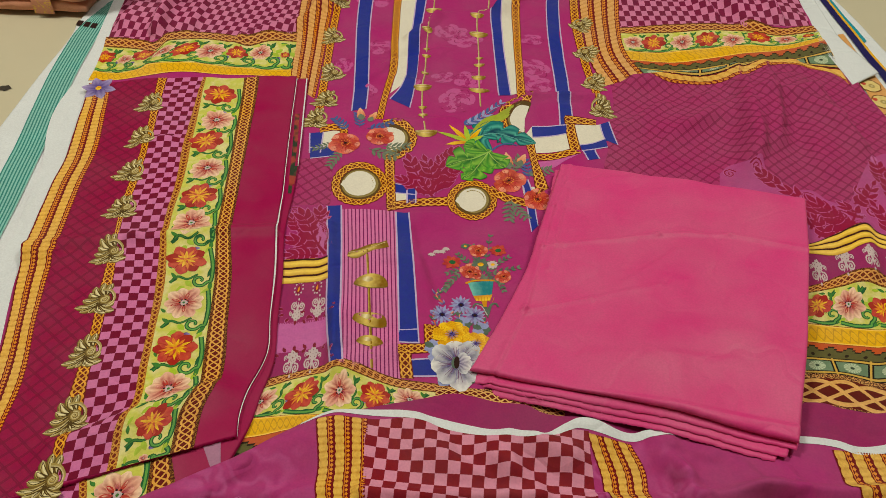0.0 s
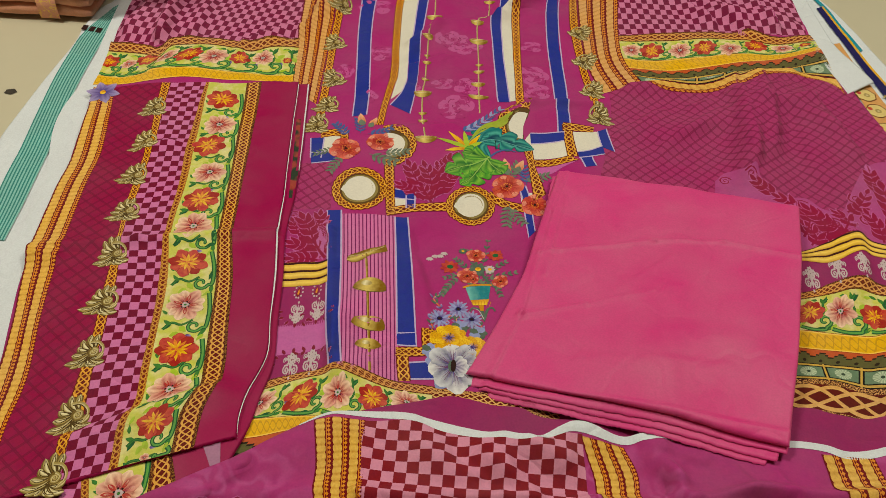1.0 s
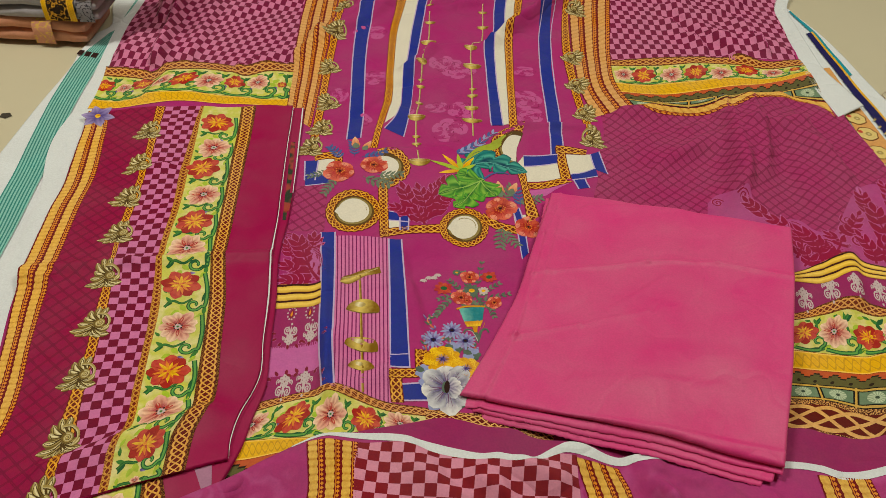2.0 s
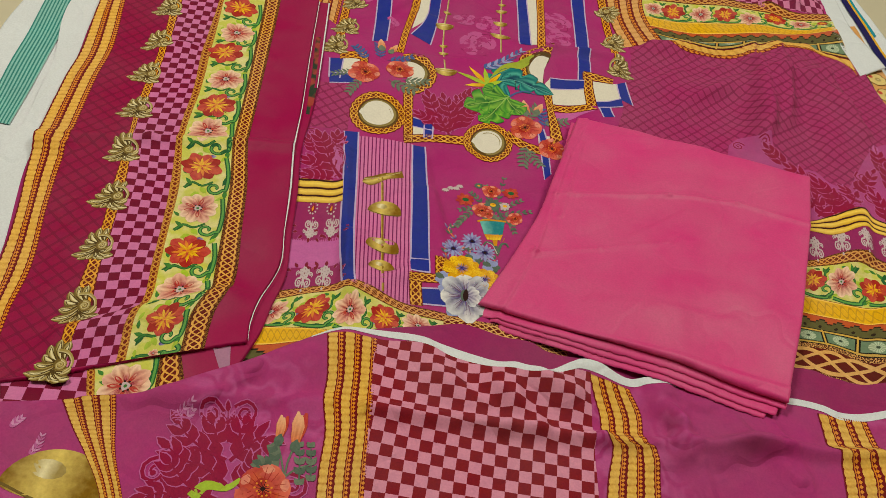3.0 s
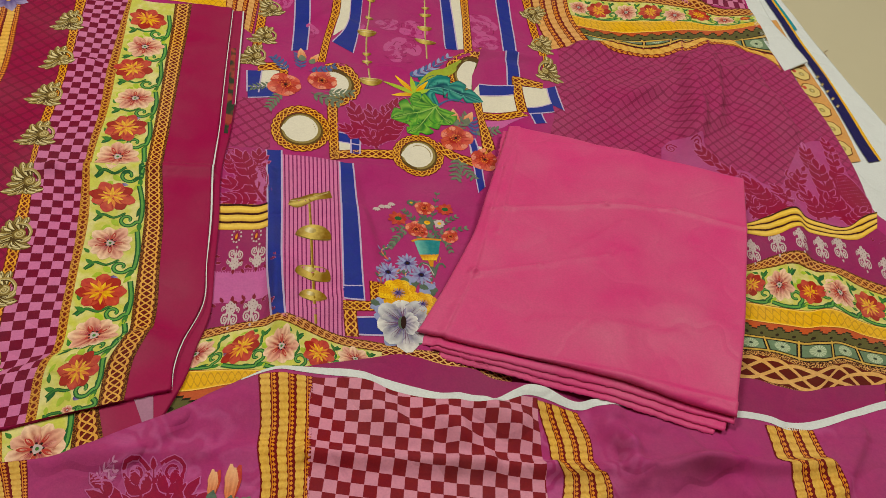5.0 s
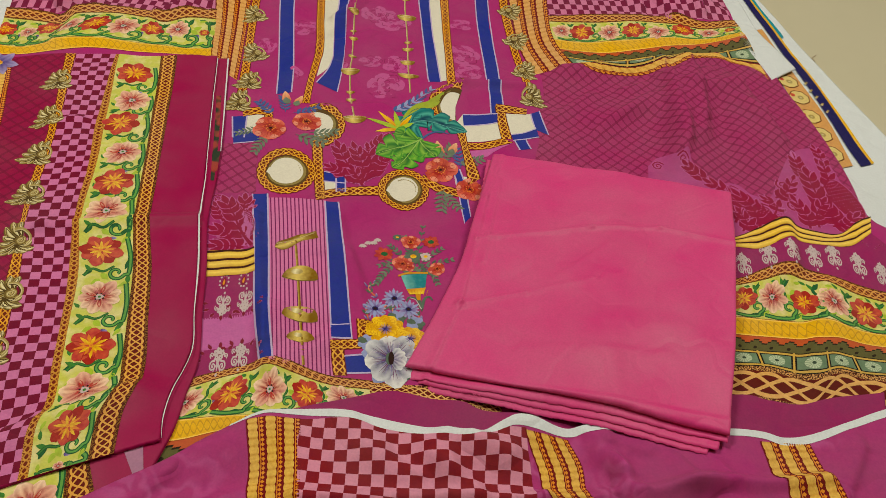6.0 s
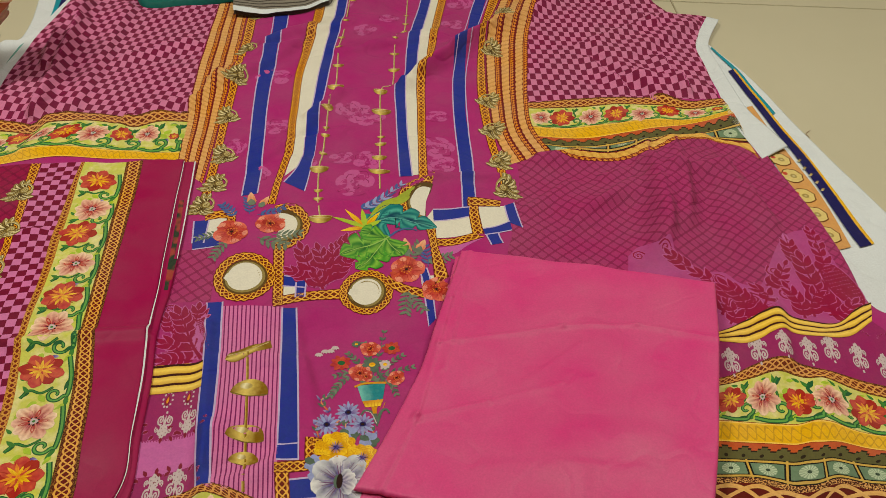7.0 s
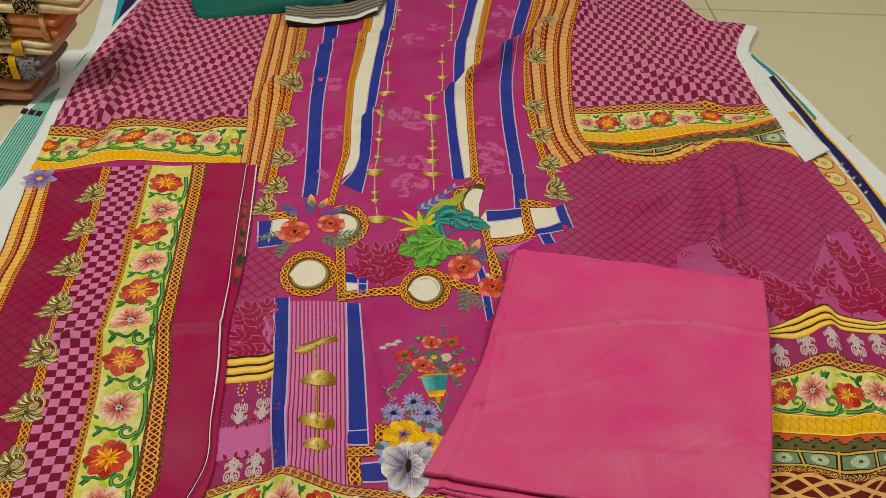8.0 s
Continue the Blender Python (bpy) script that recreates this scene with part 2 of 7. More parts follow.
M_palecorner = plain("pale_wrong_side", "a87a96")
M_rosebit = plain("red_blossom_print", "b03a34", fade=0.4, paint_var=0.5)
M_vase = fabric("vase_print", gold_sheen("1f7f88", "7cc4b8"))
M_pink = fabric("pink_cambric", lambda nt, u, v: mix(nt, noise_tex(nt, 5, 2), rgb("d24a86"), rgb("c9427c")), rough=0.5, sheen=0.08, fade=0.1, paint_var=0.05, gloss=0.3, weave=0.14)
M_orangeground = plain("orange_scallop_ground", "cf9a5c")
M_navy = plain("navy_print", "1d1a55")
M_tealline = plain("teal_line_print", "1e8b9c")
M_scallop = plain("scallop_print", "d5c07a")
M_tealcloth = plain("teal_cloth", "076058", fade=0.3, rough=0.6)
M_grey = fabric("grey_border_print", bars("807a70", "46403a", 6, 0.35))
M_bole = fabric("brown_border_print", bars("2e1a12", "6f5232", 5, 0.2))


def hard(name, a, b, scale, rough, bump=0.1):
    m = bpy.data.materials.new(name)
    m.use_nodes = True
    nt = m.node_tree
    bsdf = nt.nodes["Principled BSDF"]
    n1, n2 = noise_tex(nt, scale, 4), noise_tex(nt, scale * 12, 2)
    info = nt.nodes.new("ShaderNodeObjectInfo")
    fac = n1 * 0.6 + n2 * 0.25 + E(nt, info.outputs["Random"]) * 0.15
    nt.links.new(mix(nt, fac, rgb(a), rgb(b)), bsdf.inputs["Base Color"])
    nt.links.new((n2 * 0.15 + (rough - 0.07)).sock, bsdf.inputs["Roughness"])
    b1 = nt.nodes.new("ShaderNodeBump")
    b1.inputs["Strength"].default_value, b1.inputs["Distance"].default_value = bump, 0.002
    nt.links.new(n2.sock, b1.inputs["Height"])
    nt.links.new(b1.outputs[0], bsdf.inputs["Normal"])
    return m


M_tile = hard("beige_tile", "bcb69b", "c8c3ab", 2.5, 0.35, 0.03)
M_grout = hard("grout", "8d8068", "9b8f77", 30, 0.9)
M_wall = hard("wall_paint", "a39a88", "b0a895", 3, 0.85)
M_ceil = hard("ceiling_paint", "b8b6b0", "c2c0ba", 3, 0.9)


# ---- cloth surfaces ----
def curve(points, n):
    """n places evenly along a smooth line through the points."""
    p = np.array(points, float)
    p = np.vstack([2 * p[0] - p[1], p, 2 * p[-1] - p[-2]])
    k = len(p) - 3
    t = np.linspace(0, k - 1e-9, n)
    i = t.astype(int)
    f = (t - i)[:, None]
    a, b, c, d = p[i], p[i + 1], p[i + 2], p[i + 3]
    return 0.5 * (2 * b + (c - a) * f + (2 * a - 5 * b + 4 * c - d) * f ** 2 + (3 * b - a - 3 * c + d) * f ** 3)


def hills(x, y, rows, least=0.0055):
    """Creases: each row is a line from (x0, y0) to (x1, y1), its width and its height."""
    z = np.zeros_like(x)
    lx, hx, ly, hy = x.min(), x.max(), y.min(), y.max()
    for x0, y0, x1, y1, w, h in rows:
        far = 5 * w
        if min(x0, x1) - far > hx or max(x0, x1) + far < lx or min(y0, y1) - far > hy or max(y0, y1) + far < ly:
            continue
        dx, dy = x1 - x0, y1 - y0
        ll = dx * dx + dy * dy
        s = ((x - x0) * dx + (y - y0) * dy) / ll
        sc = np.clip(s, 0, 1)
        d2 = (x - x0 - sc * dx) ** 2 + (y - y0 - sc * dy) ** 2
        side = (dx * (y - y0) - dy * (x - x0)) / math.sqrt(ll)
        ww = np.maximum(w * (0.80 - 0.36 * np.tanh(side / (0.6 * w))), least)
        z += 1.75 * h * np.exp(-d2 / (2 * ww * ww))
    return z


def ripple(x, y):
    x, y = x + 0.02 * np.sin(9 * y + 1), y + 0.02 * np.sin(8 * x)
    return (0.0022 * np.sin(11 * x + 4 * y + 1) + 0.0020 * np.sin(13 * y - 7 * x) + 0.0013 * np.sin(29 * x + 17 * y + 2)
            + 0.0011 * np.sin(41 * y - 23 * x + 0.5) + 0.0005 * np.sin(67 * x + 31 * y))


SHIRT_FOLDS = [
    (*(0.1250, 1.1960), *(0.1780, 1.2030), 0.008, 0.0030),
    (*(0.1780, 1.2030), *(0.2370, 1.2010), 0.008, 0.0030),
    (*(-0.2350, 1.5860), *(-0.1410, 1.6250), 0.009, 0.0045),
    (*(-0.3070, 1.3870), *(-0.2690, 1.4820), 0.010, 0.0055),
    (*(-0.2690, 1.4820), *(-0.2260, 1.5260), 0.010, 0.0035),
    (*(0.5070, 1.2270), *(0.4630, 1.0600), 0.020, 0.0060),
    (*(0.5310, 1.2280), *(0.5240, 1.1520), 0.010, 0.0050),
    (*(0.5250, 1.2660), *(0.5770, 1.2970), 0.014, 0.0050),
    (*(0.4420, 1.1650), *(0.4850, 1.1880), 0.012, 0.0030),
    (*(0.5730, 1.2300), *(0.6220, 1.1740), 0.014, 0.0040),
    (*(-0.0950, 1.1200), *(-0.0010, 1.1300), 0.008, 0.0025),
    (*(-0.0410, 0.9000), *(0.0140, 0.9040), 0.014, 0.0025),
    (*(-0.0330, 0.8110), *(-0.0130, 0.7550), 0.012, 0.0025),
    (*(-0.1310, 0.8170), *(-0.0600, 0.8190), 0.010, 0.0020),
    (*(-0.1150, 0.7020), *(-0.0520, 0.7060), 0.008, 0.0025),
    (*(-0.1030, 0.6290), *(-0.0510, 0.6600), 0.010, 0.0025),
    (*(0.465, 1.057), *(0.495, 1.250), 0.034, 0.008),
    (*(0.553, 1.255), *(0.510, 1.118), 0.03, 0.006),
    (*(0.451, 1.189), *(0.342, 1.133), 0.025, 0.005),
    (*(0.574, 1.066), *(0.585, 1.249), 0.03, 0.007),
    (*(0.374, 1.913), *(0.100, 1.525), 0.02, 0.010),
    (*(-0.143, 1.638), *(-0.253, 1.469), 0.02, 0.007),
    (*(-0.056, 1.735), *(-0.210, 1.621), 0.02, 0.007),
    (*(0.136, 1.683), *(-0.048, 1.608), 0.018, 0.006),
    (*(-0.593, 1.837), *(-0.545, 1.349), 0.02, 0.010),
    (*(-0.509, 1.757), *(-0.495, 1.382), 0.022, 0.008),
    (*(0.669, 1.788), *(0.519, 1.647), 0.02, 0.006),
    (*(0.542, 1.488), *(0.452, 1.667), 0.02, 0.006),
    (*(-0.075, 1.378), *(-0.158, 1.238), 0.02, 0.005),
    (*(-0.210, 1.621), *(-0.126, 1.703), 0.009, 0.006),
    (*(-0.124, 1.274), *(-0.031, 1.343), 0.012, 0.004),
    (*(-0.287, 1.478), *(-0.207, 1.597), 0.010, 0.005),
    (*(-0.004, 1.635), *(0.149, 1.723), 0.012, 0.004),
    (*(0.157, 1.598), *(0.259, 1.758), 0.009, 0.006),
    (*(0.514, 1.893), *(0.594, 1.783), 0.010, 0.006),
    (*(0.433, 1.617), *(0.481, 1.506), 0.012, 0.006),
    (*(0.572, 1.626), *(0.597, 1.492), 0.012, 0.007),
    (*(-0.457, 1.556), *(-0.362, 1.635), 0.016, 0.006),
    (*(-0.578, 1.480), *(-0.604, 1.750), 0.010, 0.008),
    (*(0.338, 1.103), *(0.444, 1.204), 0.012, 0.004),
    (*(0.399, 1.217), *(0.505, 1.276), 0.010, 0.005),
    (*(0.604, 1.251), *(0.640, 1.114), 0.016, 0.006),
    (*(0.504, 1.226), *(0.604, 1.251), 0.010, 0.004),
    (*(0.269, 1.127), *(0.340, 1.196), 0.010, 0.004),
    (*(-0.053, 0.877), *(-0.010, 0.714), 0.014, 0.003),
    (*(-0.084, 0.629), *(-0.035, 0.676), 0.014, 0.003),
    (*(0.070, 1.157), *(0.125, 1.194), 0.008, 0.004),
    (*(-0.159, 0.869), *(-0.122, 0.652), 0.006, 0.004),
    (*(0.067, 1.483), *(0.377, 1.876), 0.012, 0.010),
    (*(-0.049, 1.450), *(0.067, 1.483), 0.012, 0.004),
    (*(-0.615, 1.374), *(-0.572, 1.809), 0.022, 0.012),
    (*(-0.544, 1.331), *(-0.562, 1.646), 0.014, 0.010),
    (*(-0.392, 1.340), *(-0.317, 1.413), 0.012, 0.005),
    (*(0.482, 1.309), *(0.478, 1.079), 0.012, 0.004),
    (*(0.532, 1.314), *(0.514, 1.111), 0.012, 0.003),
    (*(0.300, 1.259), *(0.587, 1.340), 0.014, 0.008),
    (*(0.419, 1.677), *(0.629, 1.828), 0.012, 0.005),
    (*(0.489, 1.551), *(0.617, 1.526), 0.018, 0.007),
    (*(0.545, 0.653), *(0.612, 0.796), 0.022, 0.006),
    (*(0.588, 0.921), *(0.571, 0.833), 0.02, 0.006),
    (*(-0.114, 0.623), *(-0.123, 0.706), 0.014, 0.006),
    (*(-0.094, 1.364), *(-0.049, 1.450), 0.008, 0.006),
    (*(0.130, 1.194), *(0.248, 1.204), 0.006, 0.003),
    (*(-0.105, 1.241), *(0.180, 1.166), 0.02, 0.003),
]


def shirt_z(x, y):
    return 0.013 + ripple(x, y) + hills(x, y, SHIRT_FOLDS)


SLEEVE_FOLDS = [
    (*(-0.415, 0.815), *(-0.232, 0.845), 0.007, 0.004),
    (*(-0.560, 0.785), *(-0.415, 0.815), 0.007, 0.003),
    (*(-0.399, 0.492), *(-0.247, 0.577), 0.016, 0.006),
    (*(-0.467, 1.023), *(-0.435, 1.033), 0.01, 0.004),
    (*(-0.557, 0.777), *(-0.510, 0.773), 0.008, 0.004),
]


def sleeve_z(x, y):
    return shirt_z(x, y) + 0.010 + 0.3 * ripple(x * 2 + 0.3, y * 2) + hills(x, y, SLEEVE_FOLDS)


def under_sleeve_z(x, y):
    return sleeve_z(x, y) - 0.005


DUP_FOLDS = [
    (*(0.2650, 0.5440), *(0.2810, 0.4650), 0.007, 0.0035),
    (*(0.2830, 0.5220), *(0.2760, 0.4850), 0.007, 0.0025),
    (*(0.2490, 0.4540), *(0.3720, 0.4940), 0.008, 0.003),
    (*(0.2970, 0.4550), *(0.3030, 0.4200), 0.008, 0.003),
    (*(0.3670, 0.4900), *(0.3980, 0.4500), 0.008, 0.003),
    (*(0.3390, 0.5160), *(0.3500, 0.4940), 0.009, 0.003),
    (*(0.0700, 0.5070), *(0.0990, 0.4880), 0.009, 0.003),
    (*(0.1180, 0.5330), *(0.1510, 0.5100), 0.009, 0.003),
    (*(0.0940, 0.5110), *(0.0860, 0.4620), 0.009, 0.003),
    (*(0.305, 0.529), *(0.246, 0.547), 0.012, 0.004),
    (*(0.345, 0.488), *(0.269, 0.505), 0.014, 0.004),
    (*(0.421, 0.506), *(0.322, 0.464), 0.014, 0.003),
    (*(0.004, 0.515), *(0.057, 0.487), 0.012, 0.005),
    (*(0.074, 0.519), *(0.120, 0.475), 0.012, 0.005),
    (*(-0.187, 0.477), *(-0.233, 0.428), 0.012, 0.004),
    (*(0.553, 0.541), *(0.505, 0.469), 0.014, 0.004),
    (*(-0.063, 0.457), *(0.189, 0.468), 0.006, 0.006),
    (*(0.189, 0.467), *(0.500, 0.500), 0.006, 0.006),
    (*(0.093, 0.537), *(0.158, 0.518), 0.016, 0.007),
    (*(-0.012, 0.551), *(0.023, 0.518), 0.014, 0.004),
    (*(0.251, 0.532), *(0.292, 0.480), 0.008, 0.004),
    (*(0.159, 0.554), *(0.186, 0.559), 0.02, 0.008),
    (*(-0.267, 0.443), *(-0.100, 0.536), 0.02, 0.006),
    (*(-0.344, 0.421), *(-0.100, 0.459), 0.007, 0.003),
    (*(0.383, 0.515), *(0.410, 0.456), 0.01, 0.003),
]


def dup_z(x, y):
    return shirt_z(x, y) + 0.011 + 0.2 * ripple(x * 2, y * 2) + hills(x, y, DUP_FOLDS)


def band_z(x, y):
    return shirt_z(x, y) + 0.006 + 0.4 * hills(x, y, DUP_FOLDS)


def under_z(x, y):
    return 0.005 + 0.4 * ripple(x * 1.3, y)


def link(name, verts, faces, uvs, mats, slots, parent=None, label="", smooth=True):
    me = bpy.data.meshes.new(name)
    me.from_pydata([tuple(v) for v in verts], [], faces)
    lay = me.uv_layers.new(name="UVMap")
    idx = np.empty(len(me.loops), dtype=np.int32)
    me.loops.foreach_get("vertex_index", idx)
    lay.data.foreach_set("uv", np.asarray(uvs, dtype=np.float32)[idx].ravel())
    for m in mats:
        me.materials.append(m)
    if slots is not None:
        me.polygons.foreach_set("material_index", np.asarray(slots, dtype=np.int32))
    me.polygons.foreach_set("use_smooth", [smooth] * len(me.polygons))
    me.update()
    ob = new(name, me)
    if parent:
        ob.parent = parent
    if label:
        tagged(ob, label)
    return ob


class Sheet:
    """A piece of cloth between two long edges, laid on a height; u across, v along."""

    def __init__(self, a, b, height, lift=0.0):
        self.height, self.lift = height, lift
        self.a, self.b = curve(a, 160), curve(b, 160)
        mid = (self.a + self.b) / 2
        step = np.linalg.norm(np.diff(mid, axis=0), axis=1)
        self.s = np.concatenate([[0], np.cumsum(step)])
        self.length = self.s[-1]
        self.width = float(np.mean(np.linalg.norm(self.b - self.a, axis=1)))

    def at(self, f, s):
        """Plan places at the share f across and s metres along."""
        f, s = np.asarray(f, float), np.asarray(s, float)
        t = np.interp(s, self.s, np.arange(160))
        i = np.clip(t.astype(int), 0, 158)
        w = (t - i)[..., None]
        pa = self.a[i] * (1 - w) + self.a[i + 1] * w
        pb = self.b[i] * (1 - w) + self.b[i + 1] * w
        return pa + (pb - pa) * f[..., None]

    def mesh(self, name, mat, parent=None, label="", span=1.0, plan=None, cell=0.003, skirt=0.0, rag=0.0):
        nu = max(1, int(self.width / cell) + 1)
        nv = max(2, int(self.length / cell) + 1)
        f, s = np.meshgrid(np.linspace(0, 1, nu + 1), np.linspace(0, self.length, nv + 1))
        p = self.at(f, s)
        if rag:
            edge = np.minimum(np.minimum(f, 1 - f) * self.width, np.minimum(s, self.length - s)) < 1e-6
            r = np.random.RandomState(len(name) + nu + nv).uniform(-rag, rag, p.shape)
            p = p + r * edge[..., None]
        x, y = p[..., 0], p[..., 1]
        z = self.height(x, y) + self.lift
        if plan:
            ang, size, x0, y0 = plan
            c, sn = math.cos(ang), math.sin(ang)
            su, sv = size if isinstance(size, tuple) else (size, size)
            u = ((x - x0) * c + (y - y0) * sn) / su
            v = ((y - y0) * c - (x - x0) * sn) / sv
        else:
            u, v = f * span, s / self.width * span
        verts = np.stack([x, y, z], -1).reshape(-1, 3)
        uvs = np.stack([u, v], -1).reshape(-1, 2)
        ids = np.arange((nu + 1) * (nv + 1)).reshape(nv + 1, nu + 1)
        q = np.stack([ids[:-1, :-1], ids[:-1, 1:], ids[1:, 1:], ids[1:, :-1]], -1).reshape(-1, 4)
        p0, p1, p2 = verts[q[0]][0], verts[q[0]][1], verts[q[0]][2]
        flip = np.cross(p1 - p0, p2 - p1)[2] < 0
        if flip:
            q = q[:, ::-1]
        faces = q.tolist()
        if skirt:
            loop = list(ids[0, :]) + list(ids[1:, -1]) + list(ids[-1, -2::-1]) + list(ids[-2:0:-1, 0])
            base = len(verts)
            low = verts[loop].copy()
            low[:, 2] -= skirt
            verts = np.vstack([verts, low])
            uvs = np.vstack([uvs, uvs[loop]])
            n = len(loop)
            for i in range(n):
                j = (i + 1) % n
                quad = [int(loop[i]), int(loop[j]), base + j, base + i]
                faces.append(quad if flip else quad[::-1])
        self.ob = link(name, verts, faces, uvs, [mat], None, parent, label)
        return self.ob


class Motif:
    """A printed figure, made of petals, discs and strokes in its own plane."""

    def __init__(self):
        self.bits = []

    def add(self, pts, faces, uv, mat, level):
        self.bits.append((np.array(pts, float), faces, np.array(uv, float), mat, level))

    def petal(self, x, y, ang, length, width, mat, level=0, n=6, blunt=0.75, bend=0.0):
        s = np.linspace(0, 1, n + 1)
        w = width / 2 * np.sin(np.pi * np.clip(s, 0.03, 0.985) ** blunt) ** (0.5 if blunt > 1 else 0.8)
        w = w * (1 + 0.10 * np.sin(s * 23 + ang * 7))
        off = bend * length * s * s
        c, sn = math.cos(ang), math.sin(ang)
        pts, uv = [], []
        for k in range(n + 1):
            for side in (-1, 0, 1):
                px, py = s[k] * length, off[k] + side * w[k]
                pts.append((x + px * c - py * sn, y + px * sn + py * c))
                uv.append((side, s[k]))
        faces = []
        for k in range(n):
            for j in (0, 1):
                i = 3 * k + j
                faces.append((i, i + 3, i + 4, i + 1))
        self.add(pts, faces, uv, mat, level)

    def disc(self, x, y, rx, ry, mat, level=0, n=16, a0=0.0, a1=2 * math.pi, inner=0.0, wave=0.0, waves=8, turn=0.0, rep=1.0, flat=False):
        pts, uv, faces = [], [], []
        rings = (inner, (1 + inner) / 2, 1.0)
        for r in rings:
            for k in range(n + 1):
                a = a0 + (a1 - a0) * k / n
                g = r * (1 + wave * math.cos(waves * a) * r)
                px, py = rx * g * math.cos(a), ry * g * math.sin(a)
                pts.append((x + px * math.cos(turn) - py * math.sin(turn), y + px * math.sin(turn) + py * math.cos(turn)))
                uv.append((px / rx, py / ry) if flat else ((r - inner) / (1 - inner), rep * k / n))
        for j in range(2):
            for k in range(n):
                i = j * (n + 1) + k
                faces.append((i, i + n + 1, i + n + 2, i + 1))
        self.add(pts, faces, uv, mat, level)

    def stroke(self, line, w0, w1, mat, level=0, n=10, uvrep=0.0):
        p = curve(line, n + 1)
        d = np.gradient(p, axis=0)
        d /= np.linalg.norm(d, axis=1)[:, None] + 1e-9
        nrm = np.stack([-d[:, 1], d[:, 0]], -1)
        w = np.linspace(w0, w1, n + 1)[:, None] / 2
        pts, uv, faces = [], [], []
        run = np.concatenate([[0], np.cumsum(np.linalg.norm(np.diff(p, axis=0), axis=1))])
        for k in range(n + 1):
            pts += [p[k] - nrm[k] * w[k], p[k] + nrm[k] * w[k]]
            vv = run[k] / max(w0, 1e-6) if uvrep else k / n
            uv += [(0, vv), (1, vv)]
        for k in range(n):
            i = 2 * k
            faces.append((i, i + 2, i + 3, i + 1))
        self.add(pts, faces, uv, mat, level)

    def blade(self, line, width, mat, level=0, n=26, cuts=(), peak=0.4, depth=0.7, sweep=0.35):
        """A leaf along a bent midrib, with slits at the shares given by cuts."""
        p = curve(line, n + 1)
        d = np.gradient(p, axis=0)
        d /= np.linalg.norm(d, axis=1)[:, None] + 1e-9
        nrm = np.stack([-d[:, 1], d[:, 0]], -1)
        s = np.linspace(0, 1, n + 1)
        w = np.where(s < peak, np.sin(0.5 * np.pi * np.clip(s / peak, 0.02, 1)) ** 0.6, np.cos(0.5 * np.pi * np.clip((s - peak) / (1 - peak), 0, 0.99)) ** 0.8)
        pts, uv, faces = [], [], []
        for k in range(n + 1):
            for side in (-1, -0.5, 0, 0.5, 1):
                g = w[k]
                for c in cuts:
                    g *= 1 - depth * math.exp(-((s[k] - c - (0.04 if side < 0 else 0)) / 0.028) ** 2)
                pts.append(p[k] + nrm[k] * side * g * width / 2 + d[k] * sweep * abs(side) * g * width / 2)
                uv.append((side, s[k]))
        for k in range(n):
            for j in range(4):
                i = 5 * k + j
                faces.append((i, i + 5, i + 6, i + 1))
        self.add(pts, faces, uv, mat, level)

    def spiral(self, x, y, r, turns, ang, w, mat, level=0, hand=1, n=18):
        line = []
        for k in range(10):
            f = k / 9
            a = ang + hand * f * turns * 2 * math.pi
            line.append((x + r * (1 - 0.85 * f) * math.cos(a), y + r * (1 - 0.85 * f) * math.sin(a)))
        self.stroke(line, w, w * 0.6, mat, level, n)
        self.disc(*line[-1], w * 0.7, w * 0.7, mat, level, 8)

    def poly(self, pts, mat, level=0):
        """A four-cornered or fan-shaped plain figure."""
        n = len(pts)
        if n == 4:
            a, b, c, d = [np.array(p, float) for p in pts]
            m = 5
            out, uv, faces = [], [], []
            for i in range(m + 1):
                for j in range(m + 1):
                    f, g = i / m, j / m
                    out.append((a * (1 - f) + b * f) * (1 - g) + (d * (1 - f) + c * f) * g)
                    uv.append((f, g))
            for i in range(m):
                for j in range(m):
                    k = i * (m + 1) + j
                    faces.append((k, k + m + 1, k + m + 2, k + 1))
            self.add(out, faces, uv, mat, level)
        else:
            cx, cy = np.mean(np.array(pts, float), axis=0)
            self.add([(cx, cy)] + list(pts), [(0, 1 + i, 1 + (i + 1) % n) for i in range(n)],
                     [(0.5, 0.5)] + [(0, 0)] * n, mat, level)

    def lay(self, name, where, height, lift, parent, label=""):
        """Puts the print on a cloth; where turns its own plane into plan places."""
        verts, faces, uvs, slots, mats, seen = [], [], [], [], [], {}
        base = 0
        for i, (pts, fs, uv, mat, level) in enumerate(self.bits):
            p = where(pts)
            z = height(p[:, 0], p[:, 1]) + lift + level * 0.00003 + (i % 9) * 0.000003
            verts.append(np.column_stack([p, z]))
            uvs.append(uv)
            if mat.name not in seen:
                seen[mat.name] = len(mats)
                mats.append(mat)
            f0 = fs[0]
            ab = p[f0[1]] - p[f0[0]]
            bc = p[f0[2]] - p[f0[1]]
            flip = ab[0] * bc[1] - ab[1] * bc[0] < 0
            for f in fs:
                g = tuple(base + k for k in f)
                faces.append(g[::-1] if flip else g)
                slots.append(seen[mat.name])
            base += len(pts)
        return link(name, np.vstack(verts), faces, np.vstack(uvs), mats, slots, parent, label)


def spot(centre, ang=0.0, sx=1.0, sy=None):
    sy = sx if sy is None else sy
    c, s = math.cos(ang), math.sin(ang)
    def where(p):
        return np.column_stack([centre[0] + p[:, 0] * sx * c - p[:, 1] * sy * s, centre[1] + p[:, 0] * sx * s + p[:, 1] * sy * c])
    return where


